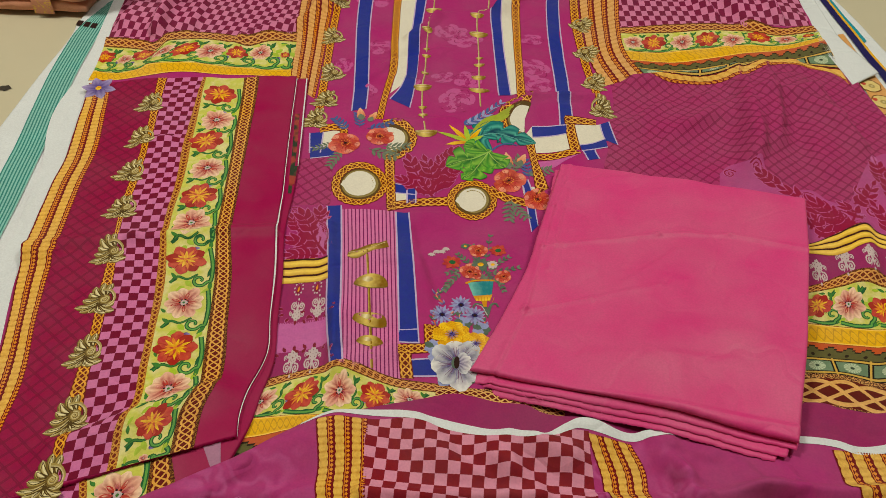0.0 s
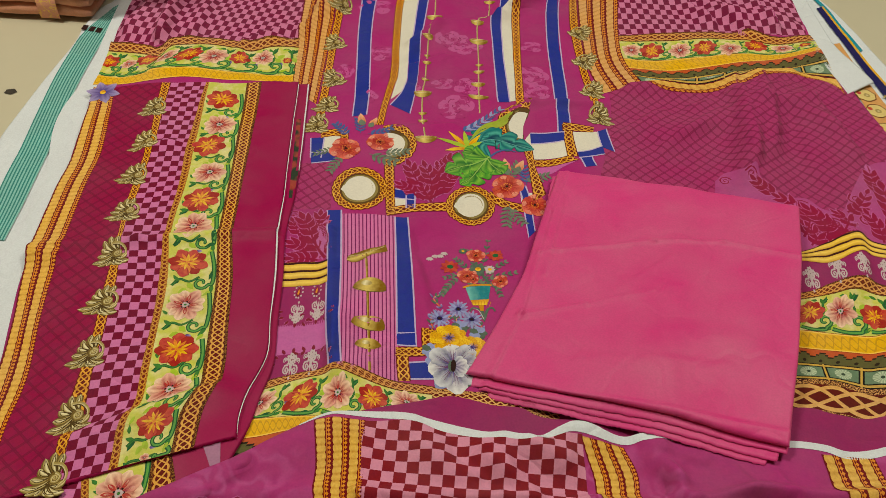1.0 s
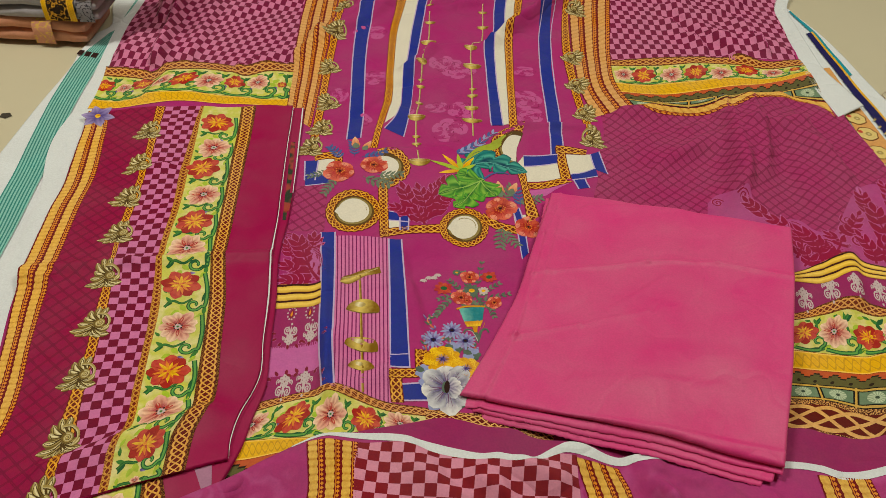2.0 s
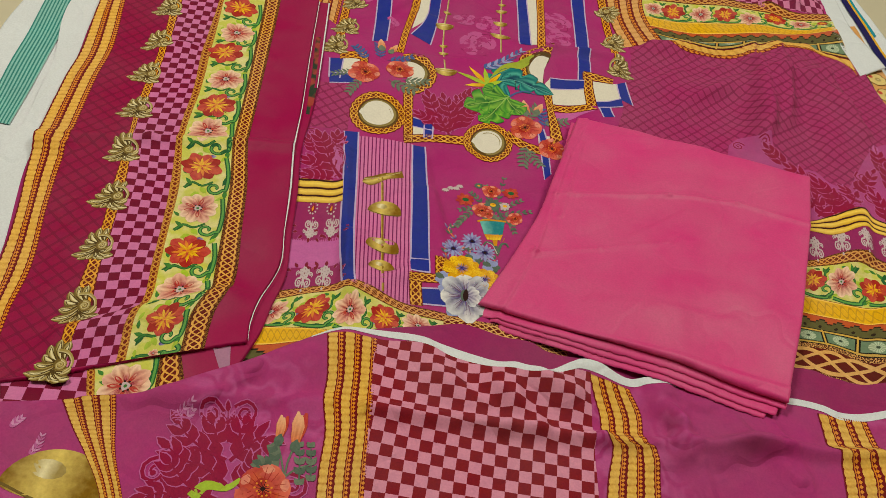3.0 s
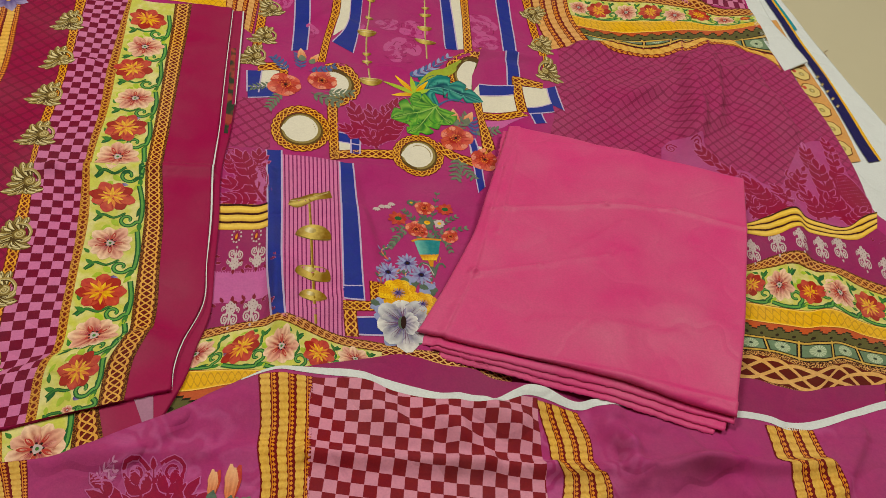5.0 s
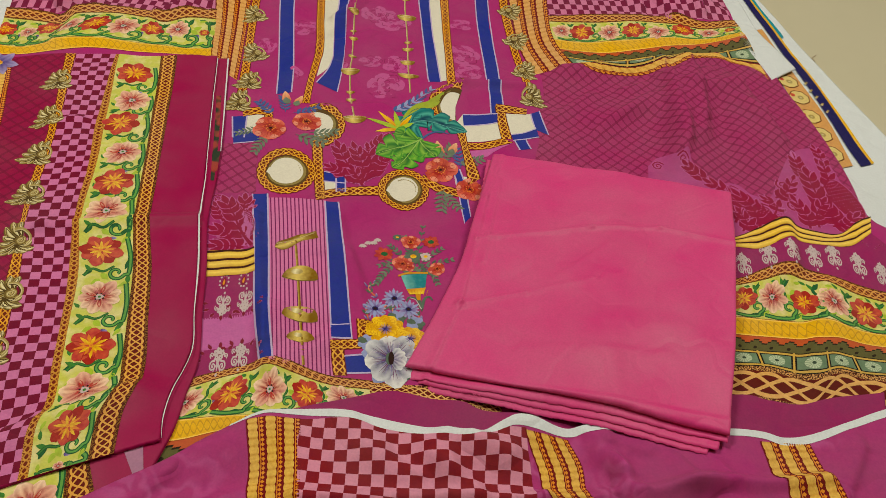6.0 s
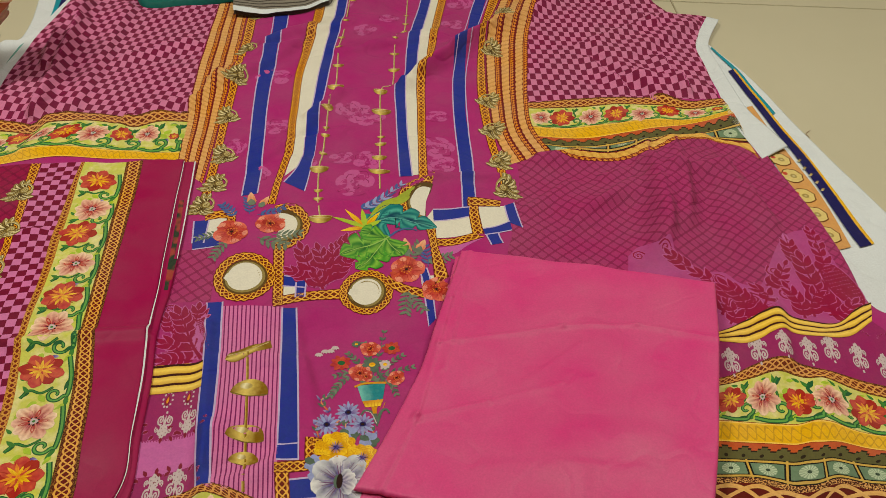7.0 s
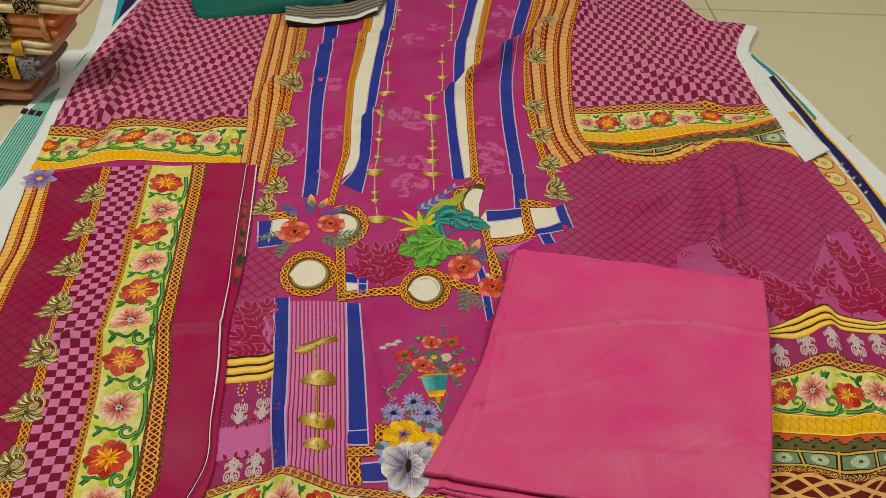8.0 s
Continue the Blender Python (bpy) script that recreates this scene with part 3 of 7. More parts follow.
def along(sheet):
    """Own plane of a border: x across in metres, y along."""
    def where(p):
        return sheet.at(p[:, 0] / sheet.width, p[:, 1])
    return where


def straight(p):
    return p


# ---- the room ----
def box(name, x0, y0, z0, x1, y1, z1, mat, kind="structure", parent=None, bevel=0.0):
    bm = bmesh.new()
    bmesh.ops.create_cube(bm, size=1)
    for v in bm.verts:
        v.co = ((x0 + x1) / 2 + v.co.x * (x1 - x0), (y0 + y1) / 2 + v.co.y * (y1 - y0), (z0 + z1) / 2 + v.co.z * (z1 - z0))
    if bevel:
        bmesh.ops.bevel(bm, geom=bm.edges[:], offset=bevel, segments=2, affect="EDGES")
    me = bpy.data.meshes.new(name)
    bm.to_mesh(me)
    bm.free()
    me.materials.append(mat)
    ob = new(name, me)
    if parent:
        ob.parent = parent
    elif kind:
        tagged(ob, kind=kind)
    return ob


JX, JY = (0.666, 1.940)
X0, X1, Y0, Y1 = JX - 3, JX + 2, JY - 4, JY + 2
floor = tagged(box("floor", X0, Y0, -0.10, X1, Y1, -0.003, M_grout), "beige glazed floor tiles with narrow grout joints", "floor")
tagged(box("wall_north", X0 - 0.12, Y1, -0.1, X1 + 0.12, Y1 + 0.12, 2.7, M_wall), "plain taupe painted shop wall", "wall")
tagged(box("wall_south", X0 - 0.12, Y0 - 0.12, -0.1, X1 + 0.12, Y0, 2.7, M_wall), "plain taupe painted shop wall", "wall")
tagged(box("wall_west", X0 - 0.12, Y0, -0.1, X0, Y1, 2.7, M_wall), "plain taupe painted shop wall", "wall")
tagged(box("wall_east", X1, Y0, -0.1, X1 + 0.12, Y1, 2.7, M_wall), "plain taupe painted shop wall", "wall")
tagged(box("ceiling", X0 - 0.12, Y0 - 0.12, 2.7, X1 + 0.12, Y1 + 0.12, 2.8, M_ceil), "plain white painted ceiling", "ceiling")

# ---- the shirt cloth ----
LEFT_EDGE = [(-0.533, 2.396), (-0.599, 2.067), (-0.642, 1.834), (-0.665, 1.626), (-0.670, 1.463), (-0.654, 1.318), (-0.642, 1.194), (-0.642, 1.087)] + [(-0.608, 0.957), (-0.588, 0.813), (-0.587, 0.709), (-0.571, 0.602), (-0.557, 0.509)]
RIGHT_EDGE = [(0.472, 2.493), (0.538, 2.202), (0.596, 1.945), (0.641, 1.837)] + [(0.735, 1.827), (0.682, 1.704), (0.676, 1.563), (0.682, 1.377), (0.687, 1.311)] + [(0.695, 1.280), (0.709, 1.193), (0.721, 1.121), (0.723, 1.010), (0.727, 0.932)] + [(0.788, 0.889), (0.784, 0.806), (0.764, 0.695), (0.729, 0.593)]
shirt_sheet = Sheet(LEFT_EDGE, RIGHT_EDGE, shirt_z)
shirt = tagged(shirt_sheet.mesh("shirt_cloth", M_shirt, skirt=0.004, cell=0.003),
               "unstitched magenta printed lawn shirt cloth spread on the floor", "fabric")


def strip(name, a, b, mat, height, lift, parent, span=1.0, label="", **kw):
    sh = Sheet(a, b, height, lift)
    sh.mesh(name, mat, parent, label, span=span, **kw)
    return sh


L1, L2, L3, L4 = 0.0003, 0.0004, 0.00048, 0.00056
S = shirt_z

# white selvedges
strip("selvedge", LEFT_EDGE, [(-0.487, 2.401), (-0.568, 2.070), (-0.623, 1.865), (-0.650, 1.640), (-0.651, 1.475), (-0.633, 1.331), (-0.617, 1.228), (-0.600, 1.101)] + [(-0.577, 0.953), (-0.555, 0.815), (-0.548, 0.727), (-0.518, 0.606), (-0.508, 0.513)], M_white, S, L1, shirt, label="white unprinted selvedge")
strip("selvedge", [(0.719, 1.837), (0.665, 1.708), (0.660, 1.585), (0.657, 1.404), (0.680, 1.290)], [(0.744, 1.828), (0.691, 1.704), (0.691, 1.587), (0.697, 1.456), (0.735, 1.328)], M_white, S, L2, shirt, label="white unprinted selvedge", skirt=0.003)

# upper chequered panels
strip("checked_panel", [(-0.484, 2.401), (-0.568, 2.070), (-0.627, 1.859), (-0.651, 1.635), (-0.651, 1.475), (-0.628, 1.301)], [(-0.380, 2.411), (-0.357, 2.088), (-0.340, 1.888), (-0.330, 1.689), (-0.319, 1.531), (-0.298, 1.351)], M_checks_up, S, L1, shirt, plan=(-0.08, (0.0104, 0.0172), 0, 0), label="dusty rose and maroon chequered print")
strip("checked_panel", [(0.448, 2.490), (0.400, 2.190), (0.359, 1.943), (0.321, 1.736), (0.306, 1.584), (0.295, 1.452)], [(0.475, 2.493), (0.535, 2.186), (0.592, 1.936), (0.640, 1.831), (0.665, 1.695), (0.651, 1.470)], M_checks_up, S, L1, shirt, plan=(0.03, (0.0113, 0.0196), 0.004, 0), label="dusty rose and maroon chequered print")
strip("checked_panel", [(0.639, 1.840), (0.622, 1.785), (0.619, 1.717)], [(0.722, 1.837), (0.695, 1.790), (0.665, 1.702)], M_checks_up, S, L2, shirt, plan=(0.03, (0.0113, 0.0196), 0.004, 0))

# border under the left panel
b0 = [(-0.638, 1.329), (-0.575, 1.318), (-0.538, 1.312), (-0.518, 1.343), (-0.478, 1.359), (-0.414, 1.346), (-0.382, 1.339), (-0.347, 1.364), (-0.298, 1.372)]
b1 = [(-0.632, 1.298), (-0.569, 1.289), (-0.537, 1.287), (-0.516, 1.319), (-0.470, 1.333), (-0.407, 1.320), (-0.375, 1.313), (-0.341, 1.335), (-0.295, 1.344)]
b2 = [(-0.622, 1.221), (-0.576, 1.216), (-0.543, 1.228), (-0.528, 1.245), (-0.457, 1.256), (-0.379, 1.251), (-0.330, 1.245), (-0.284, 1.251)]
b3 = [(-0.620, 1.189), (-0.569, 1.196), (-0.527, 1.207), (-0.476, 1.225), (-0.402, 1.227), (-0.335, 1.225), (-0.280, 1.224)]
strip("braid_border", b0, b1, M_lat, S, L2, shirt)
border_left = strip("flower_border", b1, b2, M_leafy, S, L2, shirt)
strip("amber_border", b2, b3, M_amber, S, L2, shirt)

# rope bands and chain beside the left panel
strip("rope_band", [(-0.393, 2.410), (-0.359, 2.088), (-0.340, 1.888), (-0.329, 1.689), (-0.319, 1.542), (-0.306, 1.414), (-0.292, 1.300), (-0.282, 1.214)], [(-0.316, 2.417), (-0.291, 2.093), (-0.275, 1.862), (-0.262, 1.681), (-0.249, 1.524), (-0.245, 1.397), (-0.238, 1.285), (-0.232, 1.169)], M_rope3, S, L2, shirt, span=3)
chain_left = strip("chain_band", [(-0.314, 2.417), (-0.290, 2.093), (-0.273, 1.862), (-0.261, 1.681), (-0.248, 1.524), (-0.244, 1.397), (-0.237, 1.285), (-0.226, 1.124)], [(-0.291, 2.420), (-0.269, 2.095), (-0.255, 1.864), (-0.242, 1.682), (-0.234, 1.525), (-0.229, 1.398), (-0.223, 1.286), (-0.211, 1.122)], M_chain2, S, L2, shirt)

# rope bands, chain and border of the right panel
strip("rope_band", [(0.351, 2.481), (0.304, 2.144), (0.274, 1.920), (0.232, 1.703), (0.223, 1.533), (0.225, 1.427), (0.229, 1.331), (0.251, 1.245)], [(0.453, 2.491), (0.399, 2.152), (0.360, 1.927), (0.321, 1.736), (0.308, 1.608), (0.298, 1.473), (0.297, 1.372), (0.324, 1.276)], M_rope3, S, L3, shirt, span=3)
chain_right = strip("chain_band", [(0.320, 2.478), (0.280, 2.142), (0.247, 1.918), (0.217, 1.707), (0.205, 1.532), (0.206, 1.426), (0.213, 1.330), (0.227, 1.227), (0.231, 1.171)], [(0.349, 2.481), (0.303, 2.144), (0.272, 1.920), (0.230, 1.703), (0.222, 1.533), (0.224, 1.427), (0.228, 1.331), (0.241, 1.228), (0.245, 1.172)], M_chain2, S, L2, shirt)
d0 = [(0.294, 1.456), (0.345, 1.461), (0.388, 1.468), (0.465, 1.479), (0.541, 1.480), (0.590, 1.462), (0.658, 1.475)]
d1 = [(0.295, 1.431), (0.341, 1.434), (0.384, 1.437), (0.460, 1.452), (0.534, 1.450), (0.584, 1.435), (0.663, 1.454)]
d2 = [(0.295, 1.368), (0.333, 1.369), (0.375, 1.373), (0.448, 1.385), (0.524, 1.402), (0.587, 1.405), (0.664, 1.436)]
d3 = [(0.301, 1.335), (0.349, 1.332), (0.410, 1.338), (0.474, 1.358), (0.539, 1.379), (0.594, 1.394), (0.667, 1.426)]
d4 = [(0.310, 1.312), (0.355, 1.306), (0.416, 1.318), (0.469, 1.334), (0.532, 1.349), (0.585, 1.358), (0.669, 1.395)]
d5 = [(0.321, 1.283), (0.355, 1.274), (0.410, 1.279), (0.462, 1.296), (0.516, 1.319), (0.581, 1.343), (0.669, 1.335)]
d6 = [(0.323, 1.269), (0.358, 1.256), (0.407, 1.262), (0.463, 1.277), (0.513, 1.297), (0.577, 1.326), (0.655, 1.320), (0.677, 1.284)]
strip("braid_border", d0, d1, M_lat, S, L2, shirt)
border_right = strip("flower_border", d1, d2, M_leafy, S, L2, shirt)
strip("amber_border", d2, d3, M_amber, S, L2, shirt)
strip("battlement_border", d3, d4, M_merlon, S, L2, shirt)
strip("panel_border", d4, d5, M_boxes, S, L2, shirt)
strip("scalloped_rope", d5, d6, M_rope2, S, L3, shirt, label="scalloped yellow rope edge")

# trellis field and damask ground
strip("trellis_field", [(0.256, 1.298), (0.262, 1.205), (0.248, 1.131), (0.241, 1.063), (0.232, 1.001), (0.253, 0.860)], [(0.691, 1.391), (0.693, 1.280), (0.707, 1.192), (0.719, 1.121), (0.721, 1.010), (0.722, 0.919)], M_tre_r, S, L1, shirt, plan=(0.0, 1.0, 0, 0), label="magenta trellis print")
dam_field = strip("damask_ground", [(0.407, 1.027), (0.425, 1.046), (0.454, 1.045), (0.470, 1.052), (0.478, 1.021), (0.506, 0.998), (0.538, 0.997), (0.556, 0.975), (0.583, 0.973), (0.609, 1.017), (0.645, 1.076), (0.678, 1.097), (0.698, 1.085), (0.706, 1.009), (0.709, 0.935)], [(0.386, 0.906), (0.398, 0.896), (0.423, 0.887), (0.434, 0.882), (0.446, 0.875), (0.475, 0.872), (0.507, 0.880), (0.531, 0.886), (0.562, 0.900), (0.584, 0.912), (0.600, 0.912), (0.615, 0.906), (0.638, 0.900), (0.667, 0.901), (0.706, 0.918)], M_damground, S, L1 + 0.0001, shirt)

# lower borders, running under the folded pink cloth
r0 = [(0.337, 0.850), (0.424, 0.866), (0.498, 0.881), (0.542, 0.901), (0.588, 0.923), (0.618, 0.911), (0.664, 0.903), (0.702, 0.930), (0.726, 0.941)]
r1 = [(0.335, 0.835), (0.421, 0.850), (0.493, 0.864), (0.539, 0.861), (0.585, 0.882), (0.623, 0.879), (0.672, 0.879), (0.714, 0.906)]
r2 = [(0.327, 0.780), (0.409, 0.785), (0.487, 0.803), (0.529, 0.823), (0.562, 0.831), (0.607, 0.825), (0.641, 0.812), (0.725, 0.793), (0.793, 0.792)]
r3 = [(0.326, 0.766), (0.406, 0.773), (0.480, 0.789), (0.524, 0.803), (0.556, 0.811), (0.600, 0.803), (0.648, 0.788), (0.717, 0.773), (0.785, 0.775)]
r4 = [(0.320, 0.721), (0.398, 0.729), (0.464, 0.737), (0.507, 0.737), (0.550, 0.737), (0.592, 0.735), (0.632, 0.724), (0.696, 0.721), (0.765, 0.730)]
r5 = [(0.317, 0.700), (0.393, 0.703), (0.453, 0.706), (0.499, 0.707), (0.534, 0.706), (0.568, 0.703), (0.597, 0.706), (0.637, 0.700), (0.687, 0.699), (0.760, 0.702)]
r6 = [(0.314, 0.679), (0.389, 0.681), (0.451, 0.683), (0.486, 0.684), (0.520, 0.684), (0.553, 0.679), (0.583, 0.685), (0.617, 0.682), (0.678, 0.678), (0.749, 0.678)]
r7 = [(0.311, 0.654), (0.385, 0.658), (0.445, 0.657), (0.486, 0.658), (0.511, 0.653), (0.543, 0.645), (0.581, 0.659), (0.621, 0.656), (0.668, 0.654), (0.744, 0.654)]
r8 = [(0.305, 0.612), (0.376, 0.614), (0.428, 0.608), (0.465, 0.604), (0.496, 0.598), (0.527, 0.596), (0.565, 0.612), (0.601, 0.602), (0.646, 0.600), (0.726, 0.600)]
strip("gold_wave_band", r0, r1, M_wavy, S, L4 + 0.0003, shirt)
pend_right = strip("pendant_ground", r1, r2, M_band, S, L1, shirt)
strip("braid_border", r2, r3, M_lat, S, L2, shirt)
border_low = strip("flower_border", r3, r4, M_leafy, S, L2, shirt)
strip("amber_border", r4, r5, M_amber, S, L2, shirt)
strip("battlement_border", r5, r6, M_merlon, S, L2, shirt)
strip("panel_border", r6, r7, M_boxes, S, L2, shirt)
strip("wide_braid", r7, r8, M_chainbig, S, L2, shirt)

# lower borders left of the pink cloth
q0 = [(-0.236, 0.585), (-0.187, 0.603), (-0.162, 0.611), (-0.137, 0.621), (-0.115, 0.628), (-0.084, 0.624), (-0.043, 0.614), (-0.002, 0.610), (0.044, 0.604)]
q1 = [(-0.233, 0.573), (-0.191, 0.588), (-0.148, 0.605), (-0.113, 0.616), (-0.082, 0.611), (-0.041, 0.601), (-0.002, 0.598), (0.045, 0.593)]
q2 = [(-0.226, 0.542), (-0.195, 0.547), (-0.151, 0.553), (-0.101, 0.556), (-0.050, 0.562), (0.001, 0.564), (0.046, 0.565)]
q3 = [(-0.231, 0.514), (-0.189, 0.522), (-0.148, 0.535), (-0.098, 0.540), (-0.048, 0.545), (0.002, 0.549), (0.046, 0.552)]
q4 = [(-0.225, 0.489), (-0.184, 0.499), (-0.143, 0.510), (-0.095, 0.517), (-0.033, 0.521)]
q5 = [(-0.220, 0.470), (-0.180, 0.478), (-0.139, 0.489), (-0.092, 0.496), (-0.031, 0.500)]
strip("braid_border", q0, q1, M_lat, S, L2, shirt)
border_mid = strip("flower_border", q1, q2, M_leafy, S, L2, shirt)
strip("amber_border", q2, q3, M_amber, S, L2, shirt)
strip("battlement_border", q3, q4, M_merlon, S, L2, shirt)
strip("panel_border", q4, q5, M_boxes, S, L2, shirt)
strip("wide_braid", [(0.005, 0.604), (0.044, 0.606), (0.077, 0.606), (0.110, 0.599), (0.155, 0.588)], [(0.006, 0.590), (0.045, 0.593), (0.077, 0.586), (0.109, 0.585), (0.154, 0.571)], M_chainbig, S, L3, shirt)

# stripes of the yoke
def outlined(name, a, b, mat, lift, pale=0.0022):
    """A printed stripe with a thin pale outline on both edges."""
    sh = strip(name, a, b, mat, S, lift, shirt)
    for e, o in ((sh.a, sh.b), (sh.b, sh.a)):
        n = (e - o) / np.linalg.norm(e - o, axis=1)[:, None]
        pts = (e[::20], (e + n * pale)[::20])
        strip("pale_outline", list(pts[0]) + [tuple(e[-1])], list(pts[1]) + [tuple((e + n * pale)[-1])], M_edge, S, lift + 0.00006, shirt)
    return sh


outlined("blue_stripe", [(-0.275, 2.421), (-0.238, 2.027), (-0.207, 1.724), (-0.204, 1.597), (-0.198, 1.462), (-0.186, 1.343), (-0.174, 1.237), (-0.166, 1.142)], [(-0.238, 2.425), (-0.206, 2.030), (-0.180, 1.726), (-0.179, 1.599), (-0.175, 1.463), (-0.164, 1.344), (-0.152, 1.238), (-0.146, 1.151)], M_blue, L2 + 0.00005)
strip("chain_band", [(-0.151, 2.433), (-0.137, 2.035), (-0.130, 1.785), (-0.133, 1.651), (-0.135, 1.509), (-0.126, 1.366), (-0.119, 1.275), (-0.124, 1.183), (-0.126, 1.126)], [(-0.129, 2.435), (-0.117, 2.037), (-0.110, 1.787), (-0.115, 1.653), (-0.120, 1.510), (-0.112, 1.366), (-0.105, 1.275), (-0.112, 1.192), (-0.114, 1.127)], M_chain2, S, L3, shirt)
strip("cream_stripe", [(-0.129, 2.435), (-0.117, 2.037), (-0.110, 1.787), (-0.115, 1.653), (-0.120, 1.510), (-0.112, 1.366), (-0.105, 1.275), (-0.110, 1.198)], [(-0.098, 2.438), (-0.090, 2.039), (-0.085, 1.789), (-0.089, 1.654), (-0.091, 1.512), (-0.091, 1.397), (-0.093, 1.358), (-0.088, 1.242), (-0.091, 1.222)], M_cream, S, L2, shirt)
outlined("blue_stripe", [(-0.098, 2.438), (-0.090, 2.039), (-0.085, 1.789), (-0.089, 1.654), (-0.091, 1.512), (-0.090, 1.397), (-0.093, 1.358), (-0.088, 1.242), (-0.108, 1.182)], [(-0.073, 2.441), (-0.068, 2.041), (-0.067, 1.790), (-0.072, 1.656), (-0.074, 1.513), (-0.076, 1.398), (-0.072, 1.313), (-0.071, 1.226), (-0.075, 1.162)], M_blue, L2 + 0.00005)
outlined("blue_stripe", [(0.135, 2.460), (0.113, 2.056), (0.093, 1.860), (0.072, 1.653), (0.070, 1.518), (0.054, 1.483), (0.059, 1.396), (0.065, 1.303), (0.073, 1.199)], [(0.164, 2.463), (0.138, 2.058), (0.113, 1.862), (0.093, 1.655), (0.089, 1.529), (0.072, 1.490), (0.075, 1.397), (0.081, 1.304), (0.091, 1.203)], M_blue, L2 + 0.00005)
strip("cream_stripe", [(0.164, 2.463), (0.138, 2.058), (0.113, 1.862), (0.093, 1.655), (0.089, 1.529), (0.072, 1.490), (0.075, 1.397), (0.081, 1.304), (0.089, 1.206)], [(0.186, 2.465), (0.156, 2.060), (0.130, 1.863), (0.112, 1.656), (0.107, 1.543), (0.092, 1.507), (0.095, 1.399), (0.098, 1.305), (0.104, 1.210)], M_cream, S, L2, shirt)
strip("chain_band", [(0.186, 2.465), (0.156, 2.060), (0.130, 1.863), (0.112, 1.656), (0.107, 1.543), (0.092, 1.507), (0.095, 1.399), (0.098, 1.305), (0.102, 1.188)], [(0.208, 2.467), (0.175, 2.061), (0.148, 1.865), (0.128, 1.657), (0.122, 1.553), (0.109, 1.521), (0.110, 1.400), (0.112, 1.306), (0.117, 1.188)], M_chain2, S, L3, shirt)
outlined("blue_stripe", [(0.287, 2.475), (0.240, 2.067), (0.208, 1.869), (0.185, 1.674), (0.164, 1.618), (0.160, 1.423), (0.164, 1.327), (0.168, 1.240), (0.170, 1.168), (0.171, 1.110)], [(0.319, 2.478), (0.268, 2.069), (0.234, 1.871), (0.209, 1.691), (0.188, 1.639), (0.181, 1.424), (0.185, 1.328), (0.188, 1.241), (0.188, 1.169), (0.190, 1.117)], M_blue, L2 + 0.00005)

# printed frames of the middle
outlined("blue_frame", [(0.1250, 1.1180), (0.1500, 1.1180), (0.1660, 1.1200), (0.1800, 1.1220)], [(0.1260, 1.0940), (0.1490, 1.0970), (0.1660, 1.1000), (0.1790, 1.1040)], M_blue, L3 + 0.0001)
strip("cream_frame", [(0.1260, 1.0940), (0.1490, 1.0970), (0.1790, 1.1030)], [(0.1310, 1.0550), (0.1550, 1.0580), (0.1830, 1.0640)], M_cream, S, L2, shirt)
strip("cream_frame", [(0.1140, 1.0970), (0.1260, 1.1210)], [(0.1310, 1.0690), (0.1320, 1.0800)], M_cream, S, L2 - 0.00004, shirt)
strip("chain_band", [(0.1310, 1.0540), (0.1550, 1.0560), (0.1840, 1.0660)], [(0.1330, 1.0370), (0.1570, 1.0390), (0.2010, 1.0560)], M_chain3, S, L3, shirt)
strip("chain_band", [(0.1760, 1.1400), (0.1790, 1.1030), (0.1830, 1.0630)], [(0.1930, 1.1430), (0.1950, 1.1070), (0.2000, 1.0640)], M_chain3, S, L4, shirt)
strip("chain_band", [(0.1780, 1.1440), (0.2030, 1.1450), (0.2290, 1.1440)], [(0.1780, 1.1260), (0.2010, 1.1270), (0.2270, 1.1290)], M_chain3, S, L4 + 0.0001, shirt)
strip("cream_frame", [(0.1930, 1.1250), (0.2140, 1.1280), (0.2360, 1.1320)], [(0.1990, 1.0740), (0.2180, 1.0800), (0.2390, 1.0930)], M_cream, S, L2, shirt)
outlined("blue_frame", [(0.2350, 1.1330), (0.2370, 1.1130), (0.2400, 1.0910)], [(0.2480, 1.1410), (0.2520, 1.1110), (0.2570, 1.0810)], M_blue, L3)
outlined("blue_frame", [(0.1990, 1.0740), (0.2180, 1.0800), (0.2400, 1.0940)], [(0.2010, 1.0620), (0.2200, 1.0670), (0.2420, 1.0750)], M_blue, L3 + 0.0001)
outlined("blue_frame", [(0.2040, 1.0620), (0.2070, 1.0520), (0.2110, 1.0390)], [(0.2200, 1.0670), (0.2220, 1.0550), (0.2260, 1.0430)], M_blue, L2 + 0.00005)
strip("orchid_band", [(0.1340, 1.0330), (0.1640, 1.0420), (0.2000, 1.0550)], [(0.1360, 1.0130), (0.1580, 1.0220), (0.1740, 1.0380)], M_pinkband, S, L1, shirt)
outlined("blue_frame", [(-0.223, 1.075), (-0.214, 1.023)], [(-0.204, 1.079), (-0.200, 1.024)], M_blue, L2 + 0.00005)
outlined("blue_frame", [(-0.217, 1.035), (-0.182, 1.041)], [(-0.212, 1.010), (-0.176, 1.019)], M_blue, L2 + 0.00005)
strip("cream_frame", [(-0.212, 1.076), (-0.202, 1.039)], [(-0.176, 1.087), (-0.165, 1.045)], M_cream, S, L1, shirt)
strip("chain_band", [(-0.212, 1.093), (-0.195, 1.101), (-0.175, 1.103)], [(-0.208, 1.076), (-0.190, 1.083), (-0.170, 1.082)], M_chain2, S, L3, shirt)
strip("chain_band", [(-0.182, 1.102), (-0.170, 1.044)], [(-0.167, 1.100), (-0.159, 1.045)], M_chain2, S, L3, shirt)
